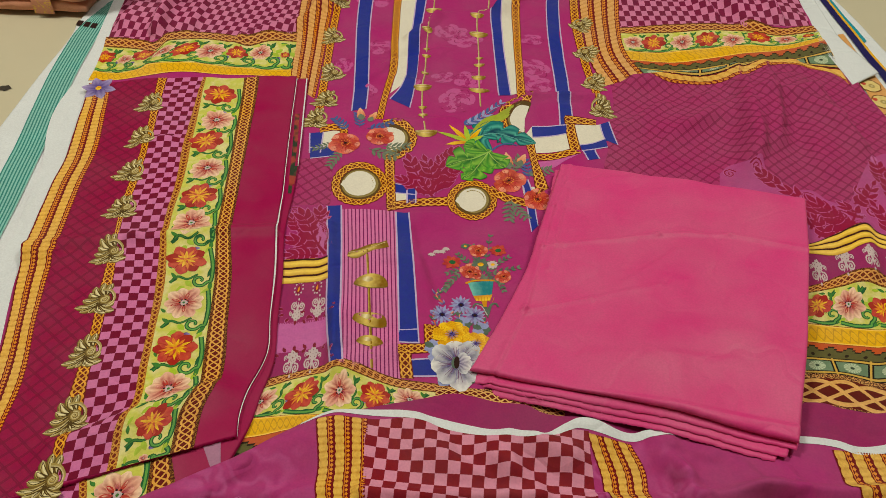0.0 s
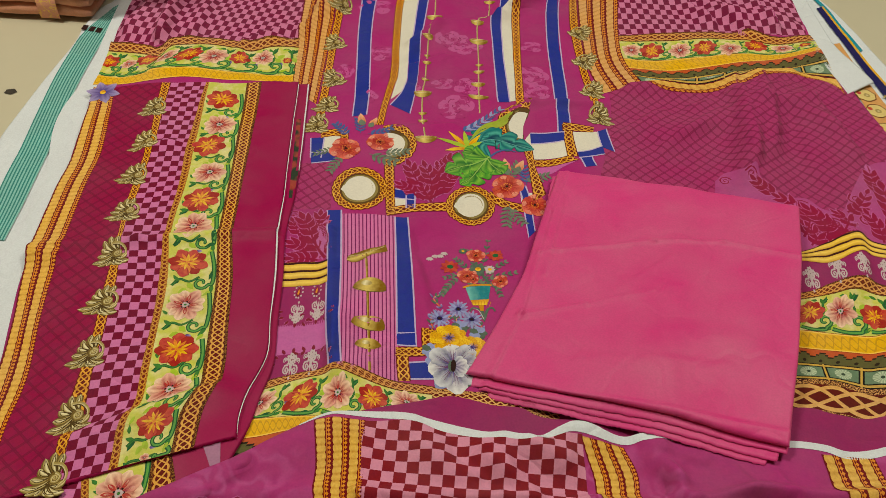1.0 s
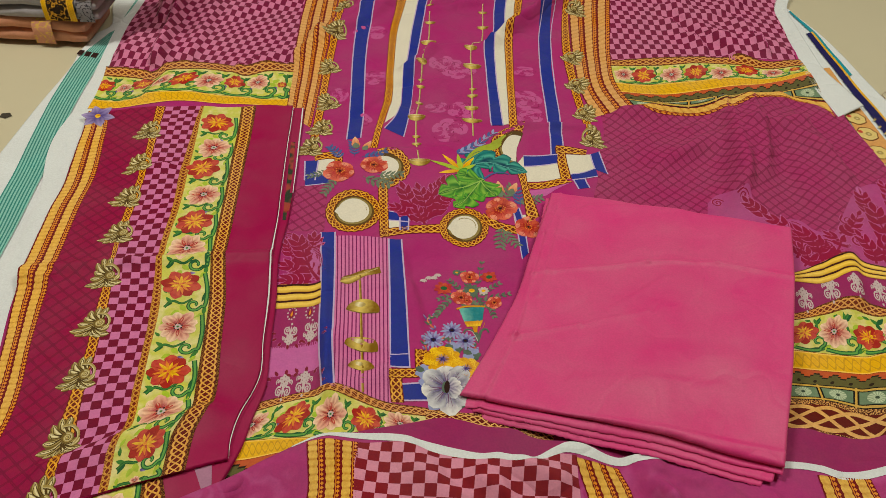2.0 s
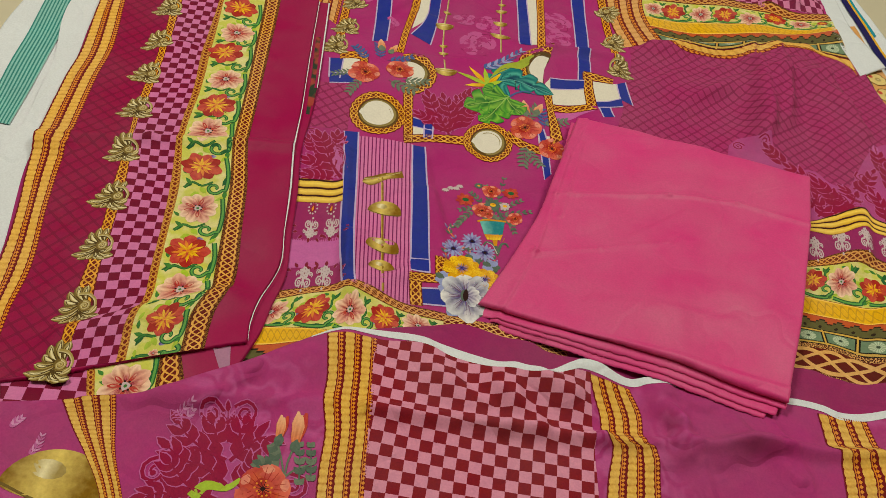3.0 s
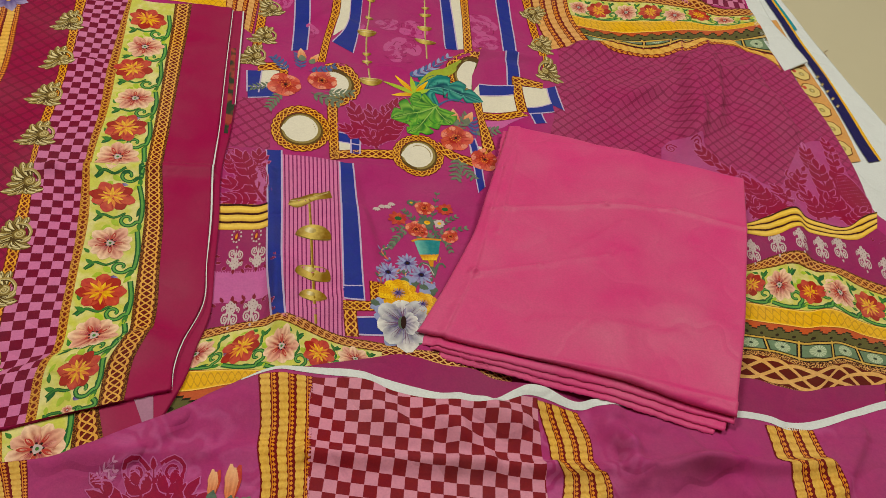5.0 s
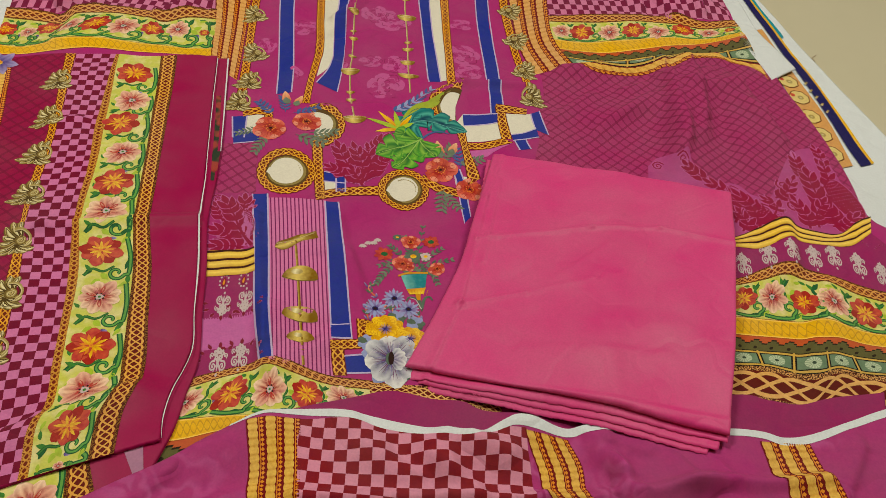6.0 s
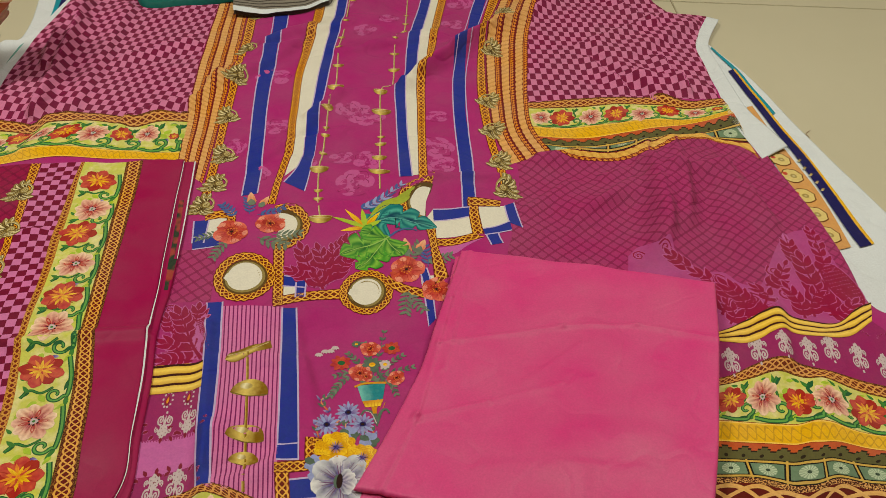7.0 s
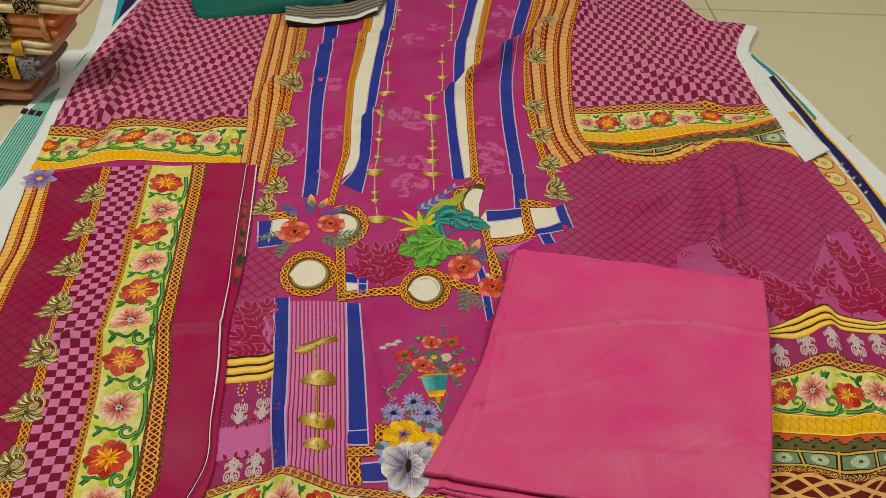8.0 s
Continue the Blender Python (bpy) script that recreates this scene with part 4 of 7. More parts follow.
strip("chain_band", [(-0.101, 1.022), (-0.094, 0.972), (-0.085, 0.908)], [(-0.085, 1.023), (-0.079, 0.973), (-0.071, 0.909)], M_chain3, S, L3, shirt)
strip("chain_band", [(-0.087, 0.922), (-0.050, 0.935), (0.007, 0.947)], [(-0.083, 0.904), (-0.047, 0.918), (0.008, 0.927)], M_chain3, S, L3, shirt)
strip("cream_frame", [(-0.0780, 0.9480), (-0.0580, 0.9460)], [(-0.0740, 0.9200), (-0.0550, 0.9240)], M_cream, S, L2, shirt)
outlined("blue_frame", [(-0.0780, 0.9660), (-0.0480, 0.9620)], [(-0.0770, 0.9470), (-0.0470, 0.9460)], M_blue, L2 + 0.00005)
outlined("blue_frame", [(-0.0590, 0.9550), (-0.0560, 0.9250)], [(-0.0480, 0.9610), (-0.0460, 0.9260)], M_blue, L3)
strip("chain_band", [(0.1150, 1.0730), (0.1200, 1.0470), (0.1250, 1.0000), (0.1290, 0.9560)], [(0.1290, 1.0770), (0.1330, 1.0360), (0.1410, 1.0040), (0.1480, 0.9740)], M_chain3, S, L4 + 0.0001, shirt)
strip("chain_band", [(0.064, 0.972), (0.089, 0.955), (0.122, 0.948)], [(0.062, 0.952), (0.089, 0.936), (0.121, 0.931)], M_chain3, S, L3, shirt)
strip("cream_frame", [(0.109, 0.973), (0.113, 0.938)], [(0.127, 0.974), (0.130, 0.952)], M_cream, S, L2, shirt)
outlined("blue_frame", [(0.107, 0.988), (0.114, 0.957), (0.122, 0.879)], [(0.116, 0.989), (0.123, 0.957), (0.130, 0.891)], M_blue, L2 + 0.00005)

# pinstriped panel with its blue frames
pin_panel = strip("pinstripe_panel", [(-0.151, 0.902), (-0.138, 0.815), (-0.123, 0.706), (-0.111, 0.623)], [(-0.070, 0.906), (-0.060, 0.821), (-0.047, 0.711), (-0.035, 0.605)], M_stripes, S, L1, shirt)
outlined("blue_stripe", [(-0.169, 0.908), (-0.153, 0.814), (-0.137, 0.704), (-0.120, 0.625)], [(-0.151, 0.910), (-0.137, 0.815), (-0.122, 0.706), (-0.107, 0.626)], M_blue, L2 + 0.00005)
outlined("blue_stripe", [(-0.070, 0.904), (-0.056, 0.789), (-0.044, 0.682)], [(-0.054, 0.905), (-0.037, 0.791), (-0.020, 0.666)], M_blue, L2 + 0.00005)
outlined("blue_stripe", [(-0.046, 0.687), (-0.036, 0.686), (-0.023, 0.687)], [(-0.043, 0.664), (-0.033, 0.665), (-0.019, 0.667)], M_blue, L2 + 0.00005)
strip("chain_band", [(-0.044, 0.659), (-0.023, 0.664), (0.004, 0.668)], [(-0.043, 0.647), (-0.022, 0.650), (0.005, 0.654)], M_chain3, S, L3, shirt)
strip("chain_band", [(-0.044, 0.659), (-0.041, 0.636), (-0.037, 0.614)], [(-0.028, 0.660), (-0.025, 0.637), (-0.021, 0.615)], M_chain3, S, L3, shirt)
strip("chain_band", [(-0.016, 0.697), (-0.014, 0.677), (-0.011, 0.655)], [(-0.000, 0.698), (0.002, 0.678), (0.005, 0.656)], M_chain3, S, L3, shirt)
strip("chain_band", [(-0.014, 0.695), (0.005, 0.698), (0.019, 0.699)], [(-0.013, 0.684), (0.006, 0.688), (0.020, 0.689)], M_chain3, S, L3, shirt)
outlined("blue_frame", [(-0.026, 0.640), (-0.005, 0.643), (0.015, 0.645)], [(-0.022, 0.619), (-0.003, 0.620), (0.023, 0.622)], M_blue, L2 + 0.00005)

# strips between the folded sleeve cloth and the pinstriped panel
strip("trellis_field", [(-0.232, 1.007), (-0.226, 0.961), (-0.224, 0.905)], [(-0.177, 1.012), (-0.172, 0.966), (-0.166, 0.910)], M_tre_r, S, L1, shirt, plan=(0.0, 1.0, 0, 0))
strip("damask_ground", [(-0.234, 0.904), (-0.227, 0.852), (-0.219, 0.800)], [(-0.166, 0.910), (-0.160, 0.857), (-0.152, 0.805)], M_lower, S, L1, shirt)
strip("gold_wave_band", [(-0.227, 0.795), (-0.191, 0.802), (-0.153, 0.807)], [(-0.218, 0.751), (-0.182, 0.757), (-0.146, 0.764)], M_wavy, S, L4 + 0.0003, shirt)
strip("pendant_ground", [(-0.218, 0.751), (-0.182, 0.757), (-0.146, 0.764)], [(-0.204, 0.681), (-0.170, 0.688), (-0.136, 0.697)], M_band, S, L1, shirt)
strip("orchid_band", [(-0.207, 0.683), (-0.170, 0.690), (-0.137, 0.703)], [(-0.200, 0.636), (-0.162, 0.644), (-0.128, 0.658)], M_pinkband, S, L1, shirt)
strip("pendant_ground", [(-0.200, 0.636), (-0.162, 0.644), (-0.128, 0.658)], [(-0.196, 0.595), (-0.155, 0.609), (-0.120, 0.625)], M_band, S, L1, shirt)

# ---- the folded sleeve cloth ----
COLS = [
    [(-0.608, 1.169), (-0.580, 1.010), (-0.568, 0.893), (-0.556, 0.801), (-0.540, 0.720), (-0.519, 0.642), (-0.506, 0.572), (-0.494, 0.509), (-0.480, 0.448), (-0.475, 0.407)],
    [(-0.574, 1.175), (-0.538, 1.021), (-0.527, 0.903), (-0.513, 0.808), (-0.502, 0.726), (-0.486, 0.648), (-0.471, 0.580), (-0.465, 0.519), (-0.456, 0.459), (-0.451, 0.418)],
    [(-0.499, 1.191), (-0.472, 1.029), (-0.460, 0.913), (-0.444, 0.818), (-0.432, 0.735), (-0.419, 0.659), (-0.412, 0.593), (-0.406, 0.535), (-0.395, 0.487), (-0.392, 0.444)],
    [(-0.484, 1.194), (-0.461, 1.033), (-0.448, 0.915), (-0.438, 0.819), (-0.418, 0.737), (-0.406, 0.661), (-0.397, 0.596), (-0.386, 0.540), (-0.384, 0.495), (-0.381, 0.450)],
    [(-0.425, 1.201), (-0.410, 1.038), (-0.391, 0.922), (-0.382, 0.827), (-0.364, 0.744), (-0.351, 0.670), (-0.341, 0.606), (-0.333, 0.556), (-0.337, 0.512), (-0.331, 0.465)],
    [(-0.420, 1.202), (-0.398, 1.039), (-0.381, 0.924), (-0.374, 0.829), (-0.353, 0.746), (-0.342, 0.671), (-0.332, 0.608), (-0.325, 0.558), (-0.329, 0.517), (-0.322, 0.469)],
    [(-0.356, 1.204), (-0.335, 1.048), (-0.319, 0.932), (-0.309, 0.837), (-0.291, 0.754), (-0.279, 0.680), (-0.270, 0.619), (-0.265, 0.576), (-0.274, 0.535), (-0.270, 0.488)],
    [(-0.331, 1.208), (-0.313, 1.051), (-0.299, 0.934), (-0.289, 0.840), (-0.269, 0.756), (-0.256, 0.683), (-0.245, 0.624), (-0.242, 0.581), (-0.250, 0.544), (-0.247, 0.498)],
    [(-0.271, 1.218), (-0.253, 1.059), (-0.239, 0.943), (-0.230, 0.850), (-0.216, 0.764), (-0.206, 0.692), (-0.199, 0.636), (-0.208, 0.582), (-0.210, 0.547), (-0.206, 0.516)],
]
V = sleeve_z
sleeve = tagged(Sheet(COLS[0], COLS[8], V).mesh("sleeve_cloth", M_deep, skirt=0.006, rag=0.0006), "folded magenta sleeve cloth with flower border lying on the shirt cloth", "fabric")
strip("rope_band", COLS[0], COLS[1], M_rope2, V, L1, sleeve, span=2)
strip("trellis_field", COLS[1], COLS[2], M_tre_s, V, L1, sleeve, plan=(0.15, 1.0, 0, 0))
chain_sleeve = strip("chain_band", COLS[2], COLS[3], M_chain2, V, L2, sleeve)
strip("checked_panel", COLS[3], COLS[4], M_checks_sleeve, V, L1, sleeve, span=4.6)
strip("cord_band", COLS[4], COLS[5], M_chainthin, V, L2, sleeve)
border_sleeve = strip("flower_border", COLS[5], COLS[6], M_leafy, V, L1, sleeve)
strip("braid_border", COLS[6], COLS[7], M_hearts, V, L2, sleeve)
strip("white_edge", [(-0.269, 1.212), (-0.251, 1.053), (-0.237, 0.939), (-0.229, 0.846), (-0.215, 0.761), (-0.205, 0.689), (-0.197, 0.632), (-0.207, 0.579), (-0.209, 0.544), (-0.204, 0.514)], [(-0.268, 1.212), (-0.250, 1.054), (-0.236, 0.939), (-0.227, 0.846), (-0.213, 0.761), (-0.204, 0.689), (-0.196, 0.633), (-0.206, 0.579), (-0.208, 0.544), (-0.204, 0.514)], M_white, V, L2, sleeve, label="white cut edge")
# lower layer of the same folded cloth
U = under_sleeve_z
Sheet([(-0.479, 1.184), (-0.417, 0.843), (-0.395, 0.570)] + [(-0.419, 0.392)], [(-0.252, 1.221), (-0.225, 0.982), (-0.219, 0.853), (-0.206, 0.768), (-0.197, 0.696), (-0.188, 0.626), (-0.193, 0.577), (-0.197, 0.531)] + [(-0.213, 0.472)], U).mesh("lower_layer", M_deep, sleeve, skirt=0.006)
strip("white_edge", [(-0.255, 1.220), (-0.239, 1.093), (-0.225, 0.982)], [(-0.253, 1.221), (-0.237, 1.093), (-0.224, 0.982)], M_white, U, L2, sleeve)
strip("checked_panel", [(-0.434, 0.424), (-0.419, 0.392)], [(-0.360, 0.460), (-0.343, 0.415)], M_checks_sleeve, U, L1, sleeve, plan=(0.1, 0.0165, 0, 0))
strip("cord_band", [(-0.360, 0.460), (-0.343, 0.415)], [(-0.352, 0.462), (-0.336, 0.418)], M_chainthin, U, L2, sleeve)
fl_under = strip("flower_border", [(-0.354, 0.468), (-0.336, 0.418)], [(-0.292, 0.497), (-0.282, 0.435)], M_leafy, U, L1, sleeve)
strip("braid_border", [(-0.292, 0.497), (-0.282, 0.435)], [(-0.275, 0.503), (-0.254, 0.452)], M_hearts, U, L2, sleeve)
strip("pale_corner", [(-0.242, 0.508), (-0.219, 0.468)], [(-0.223, 0.515), (-0.213, 0.472)], M_palecorner, U, L2, sleeve)

strip("printed_fold", [(-0.254, 1.115), (-0.239, 1.007), (-0.229, 0.924)], [(-0.247, 1.116), (-0.232, 1.008), (-0.224, 0.924)], M_foldprint, U, L1, sleeve)
strip("printed_fold", [(-0.231, 0.981), (-0.229, 0.942)], [(-0.225, 0.982), (-0.223, 0.943)], M_foldprint, U, L2, sleeve)

# ---- plum hem band and the long veil cloth ----
hem = tagged(Sheet([(-0.125, 0.549), (-0.088, 0.559), (-0.039, 0.575), (0.018, 0.592), (0.045, 0.592), (0.077, 0.586), (0.109, 0.585), (0.154, 0.573)] + [(0.326, 0.592), (0.433, 0.611), (0.471, 0.604), (0.506, 0.600), (0.545, 0.611), (0.624, 0.628)],
                   [(-0.132, 0.518), (-0.083, 0.521), (-0.034, 0.525), (0.022, 0.529), (0.066, 0.524), (0.121, 0.521)] + [(0.185, 0.522), (0.250, 0.517), (0.350, 0.518), (0.414, 0.520), (0.486, 0.523), (0.597, 0.548)], band_z).mesh("hem_cloth", M_band, skirt=0.004),
             "plum magenta plain hem lying in a soft wave", "fabric")
D = dup_z
DTOP = [(-0.471, 0.385), (-0.394, 0.406), (-0.344, 0.419), (-0.277, 0.438), (-0.227, 0.467), (-0.190, 0.487), (-0.165, 0.514), (-0.138, 0.534), (-0.103, 0.554), (-0.053, 0.561), (-0.013, 0.561), (0.043, 0.549), (0.086, 0.541), (0.119, 0.537), (0.152, 0.552), (0.173, 0.561), (0.219, 0.551), (0.267, 0.558), (0.398, 0.560), (0.446, 0.558), (0.473, 0.552), (0.517, 0.561), (0.588, 0.590), (0.648, 0.611)]
DLOW = [(-0.390, 0.220), (-0.321, 0.232), (-0.277, 0.242), (-0.216, 0.249), (-0.169, 0.255), (-0.135, 0.259), (-0.110, 0.262), (-0.085, 0.265), (-0.055, 0.268), (-0.015, 0.273), (0.016, 0.277), (0.060, 0.282), (0.095, 0.286), (0.122, 0.289), (0.149, 0.292), (0.165, 0.294), (0.204, 0.298), (0.243, 0.303), (0.353, 0.321), (0.396, 0.332), (0.420, 0.335), (0.456, 0.339), (0.513, 0.351), (0.560, 0.363)]
veil = tagged(Sheet(DTOP, DLOW, D).mesh("veil_cloth", M_dup, skirt=0.004, cell=0.003), "mauve printed veil cloth with white edge and chequered panel", "fabric")
strip("white_edge", [(-0.138, 0.534), (-0.103, 0.554), (-0.053, 0.561), (-0.013, 0.561), (0.043, 0.549), (0.086, 0.541), (0.119, 0.537), (0.152, 0.552), (0.173, 0.561), (0.219, 0.551), (0.267, 0.558), (0.398, 0.560), (0.446, 0.558), (0.473, 0.552), (0.517, 0.561), (0.588, 0.590), (0.648, 0.611)], [(-0.138, 0.532), (-0.103, 0.548), (-0.051, 0.552), (-0.012, 0.549), (0.043, 0.538), (0.087, 0.532), (0.119, 0.529), (0.152, 0.542), (0.172, 0.547), (0.219, 0.541), (0.266, 0.548), (0.396, 0.551), (0.444, 0.549), (0.470, 0.542), (0.514, 0.550), (0.585, 0.579), (0.644, 0.599)], M_white, D, L4, veil, label="white selvedge strip")
strip("rope_band", [(-0.366, 0.413), (-0.345, 0.386), (-0.321, 0.359), (-0.294, 0.323), (-0.256, 0.250)], [(-0.315, 0.426), (-0.304, 0.392), (-0.293, 0.363), (-0.273, 0.325), (-0.237, 0.252)], M_roped, D, L3, veil, span=3)
strip("rope_band", [(-0.122, 0.539), (-0.112, 0.489), (-0.110, 0.458), (-0.101, 0.422), (-0.098, 0.371), (-0.084, 0.270)], [(-0.066, 0.547), (-0.061, 0.497), (-0.058, 0.462), (-0.055, 0.429), (-0.051, 0.378), (-0.041, 0.275)], M_roped, D, L3, veil, span=3)
strip("checked_panel", [(-0.069, 0.546), (-0.012, 0.551), (0.043, 0.540), (0.087, 0.534), (0.119, 0.531), (0.152, 0.543), (0.176, 0.545)], [(-0.042, 0.275), (0.016, 0.282), (0.060, 0.287), (0.095, 0.291), (0.122, 0.294), (0.149, 0.297), (0.190, 0.302)], M_checks_dup, D, L3, veil, plan=(-0.02, 0.0131, 0.002, 0.0))
strip("rope_band", [(0.174, 0.543), (0.187, 0.500), (0.190, 0.469), (0.200, 0.456), (0.193, 0.411), (0.187, 0.302)], [(0.223, 0.538), (0.236, 0.508), (0.237, 0.472), (0.249, 0.463), (0.251, 0.419), (0.243, 0.308)], M_roped, D, L4, veil, span=3)
strip("rope_band", [(0.440, 0.545), (0.442, 0.510), (0.443, 0.497), (0.452, 0.491), (0.450, 0.447), (0.431, 0.330)], [(0.499, 0.545), (0.502, 0.518), (0.502, 0.507), (0.509, 0.501), (0.513, 0.455), (0.492, 0.338)], M_roped, D, L4, veil, span=3)


# ---- the folded pink cloth ----
PINK_CREASES = [
    (*(0.1330, 0.8280), *(0.2880, 0.8550), 0.0032, 0.0012),
    (*(0.2880, 0.8550), *(0.3830, 0.8600), 0.0032, 0.0013),
    (*(0.3830, 0.8600), *(0.4860, 0.8290), 0.0032, 0.0012),
    (*(0.1050, 0.7200), *(0.1900, 0.7370), 0.0032, 0.0013),
    (*(0.1900, 0.7370), *(0.2780, 0.7620), 0.0040, 0.0008),
    (*(0.1790, 1.0050), *(0.1500, 0.9070), 0.0030, 0.0012),
    (*(0.1500, 0.9070), *(0.1100, 0.7220), 0.0030, 0.0012),
    (*(0.1100, 0.7220), *(0.0670, 0.6080), 0.0030, 0.0012),
    (*(0.1710, 0.9470), *(0.1400, 0.7870), 0.0030, 0.0009),
    (*(0.1120, 0.8100), *(0.1000, 0.7600), 0.0030, 0.0009),
    (*(0.2170, 0.9690), *(0.4020, 0.9810), 0.0060, 0.0008),
    (*(0.2350, 0.7660), *(0.3080, 0.8240), 0.0060, 0.0010),
    (*(0.1800, 0.6490), *(0.3480, 0.6430), 0.010, 0.0008),
    (*(0.0690, 0.6120), *(0.4050, 0.5560), 0.006, 0.0016),
    (*(0.1480, 0.8380), *(0.1600, 0.8300), 0.0030, 0.0006),
    (*(0.1070, 0.7280), *(0.1140, 0.7160), 0.0030, 0.0006),
    (*(0.3470, 1.0120), *(0.2570, 0.5530), 0.035, 0.0020),
    (*(0.2360, 0.6930), *(0.3680, 0.6800), 0.030, 0.0022),
]


def pink_z(x, y):
    rise = np.clip((x - 0.05) / 0.40, 0, 1)
    return 0.026 + 0.026 * rise + 0.8 * ripple(x * 1.4, y * 1.3) + hills(x, y, PINK_CREASES, 0.0022)


pink = tagged(new("folded_cloth"), "plain bright pink cotton cloth folded into a thick square", "fabric")


def pink_layer(left, right, drop, thick, name="fold_layer", rag=0.0004):
    """One folded layer with rounded edges; left and right run from the far to the near end."""
    def h(x, y):
        return pink_z(x, y) - drop
    sh = Sheet(left, right, h)
    nu = nv = 280 if drop == 0 else 150
    f, s = np.meshgrid(np.linspace(0, 1, nu + 1), np.linspace(0, sh.length, nv + 1))
    p = sh.at(f, s)
    jag = np.random.RandomState(int(drop * 1e5) + 3).uniform(-rag, rag, p.shape)
    edge = (f < 1e-6) | (s > sh.length - 1e-6)
    p = p + jag * edge[..., None]
    d = np.minimum(np.minimum(f, 1 - f) * sh.width, np.minimum(s, sh.length - s))
    r = thick / 2.6
    roll = np.where(d < r * 1.5, r * (1 - np.sqrt(np.clip(1 - (1 - d / (r * 1.5)) ** 2, 0, 1))), 0)
    top = np.stack([p[..., 0], p[..., 1], h(p[..., 0], p[..., 1]) - roll], -1).reshape(-1, 3)
    low = np.stack([p[..., 0], p[..., 1], h(p[..., 0], p[..., 1]) - thick + roll], -1).reshape(-1, 3)
    uv = np.stack([f, s], -1).reshape(-1, 2)
    ids = np.arange((nu + 1) * (nv + 1)).reshape(nv + 1, nu + 1)
    q = np.stack([ids[:-1, :-1], ids[1:, :-1], ids[1:, 1:], ids[:-1, 1:]], -1).reshape(-1, 4)
    n = len(top)
    faces = q.tolist() + (q[:, ::-1] + n).tolist()
    loop = list(ids[0, :]) + list(ids[1:, -1]) + list(ids[-1, -2::-1]) + list(ids[-2:0:-1, 0])
    for i in range(len(loop)):
        a, b = int(loop[i]), int(loop[(i + 1) % len(loop)])
        faces.append([a, b, b + n, a + n])
    return link(name, np.vstack([top, low]), faces, np.vstack([uv, uv]), [M_pink], None, pink)


pl = [(0.1650, 1.0070), (0.1480, 0.9370), (0.1280, 0.8570), (0.1110, 0.7890), (0.0870, 0.7270), (0.0620, 0.6670), (0.0440, 0.6280)]
pr = [(0.501, 0.937), (0.484, 0.851), (0.461, 0.758), (0.442, 0.684), (0.417, 0.601), (0.399, 0.541)]
pink_layer(pl, pr, 0.0, 0.0085)
l2 = [(0.157, 1.004), (0.137, 0.898), (0.117, 0.813), (0.088, 0.717), (0.063, 0.657), (0.048, 0.618)]
r2_ = [(0.503, 0.937), (0.483, 0.845), (0.458, 0.743), (0.433, 0.654), (0.409, 0.574), (0.397, 0.537)]
l3 = [(0.162, 1.007), (0.144, 0.903), (0.122, 0.817), (0.096, 0.712), (0.076, 0.648), (0.071, 0.604)]
r3_ = [(0.501, 0.937), (0.483, 0.850), (0.458, 0.748), (0.432, 0.657), (0.401, 0.577), (0.373, 0.528)]
rp = random.Random(17)
for k in range(3):
    f = k / 2
    def slip(a, b):
        return [(x0 + (x1 - x0) * f + rp.uniform(-0.001, 0.001), y0 + (y1 - y0) * f + rp.uniform(-0.005, 0.001) - 0.002 * k) for (x0, y0), (x1, y1) in zip(a, b)]
    pink_layer(slip(l2, l3), slip(r2_, r3_), 0.0086 + 0.0026 * k, 0.0023, "loose_layer", 0.0008)
pink_layer([(0.170, 0.990), (0.152, 0.905), (0.136, 0.822), (0.108, 0.715), (0.092, 0.656), (0.098, 0.616)], [(0.498, 0.930), (0.480, 0.850), (0.452, 0.750), (0.425, 0.665), (0.392, 0.590), (0.362, 0.546)], 0.0164, 0.016)

# ---- cloths under the shirt ----
teal_cloth = tagged(Sheet([(-0.7550, 1.9920), (-0.7190, 1.8180), (-0.6950, 1.7050), (-0.6900, 1.6350), (-0.7170, 1.6250), (-0.7180, 1.5810), (-0.6920, 1.5010), (-0.7080, 1.4600), (-0.7140, 1.3870), (-0.7100, 1.3230)] + [(-0.716, 1.058), (-0.703, 0.971), (-0.673, 0.836), (-0.640, 0.692)],
                          [(-0.415, 2.429), (-0.456, 2.026), (-0.491, 1.831), (-0.505, 1.690), (-0.522, 1.623), (-0.532, 1.541), (-0.528, 1.453), (-0.540, 1.359), (-0.533, 1.278), (-0.523, 1.219)] + [(-0.524, 1.027), (-0.525, 0.933), (-0.505, 0.793), (-0.491, 0.684)], under_z).mesh("striped_cloth", M_white, skirt=0.003),
                    "white cloth with teal striped panel lying under the shirt cloth", "fabric")
strip("teal_panel", [(-0.678, 1.607), (-0.675, 1.531), (-0.670, 1.487)], [(-0.667, 1.643), (-0.650, 1.580), (-0.652, 1.533)], M_teal, under_z, 0.002, teal_cloth)
strip("teal_panel", [(-0.683, 1.464), (-0.704, 1.372), (-0.705, 1.304)] + [(-0.692, 1.167), (-0.674, 1.036), (-0.665, 0.945), (-0.647, 0.815)], [(-0.670, 1.487), (-0.661, 1.383), (-0.659, 1.316)] + [(-0.649, 1.188), (-0.631, 1.062), (-0.620, 0.964), (-0.606, 0.813)], M_teal, under_z, 0.002, teal_cloth, label="teal striped print")
for bx, by in ((-0.708, 1.383), (-0.693, 1.379), (-0.679, 1.376)):
    strip("black_bar", [(bx - 0.0055, by + 0.009), (bx + 0.0055, by + 0.007)], [(bx - 0.0055, by - 0.007), (bx + 0.0055, by - 0.009)], M_dark, under_z, 0.003, teal_cloth)
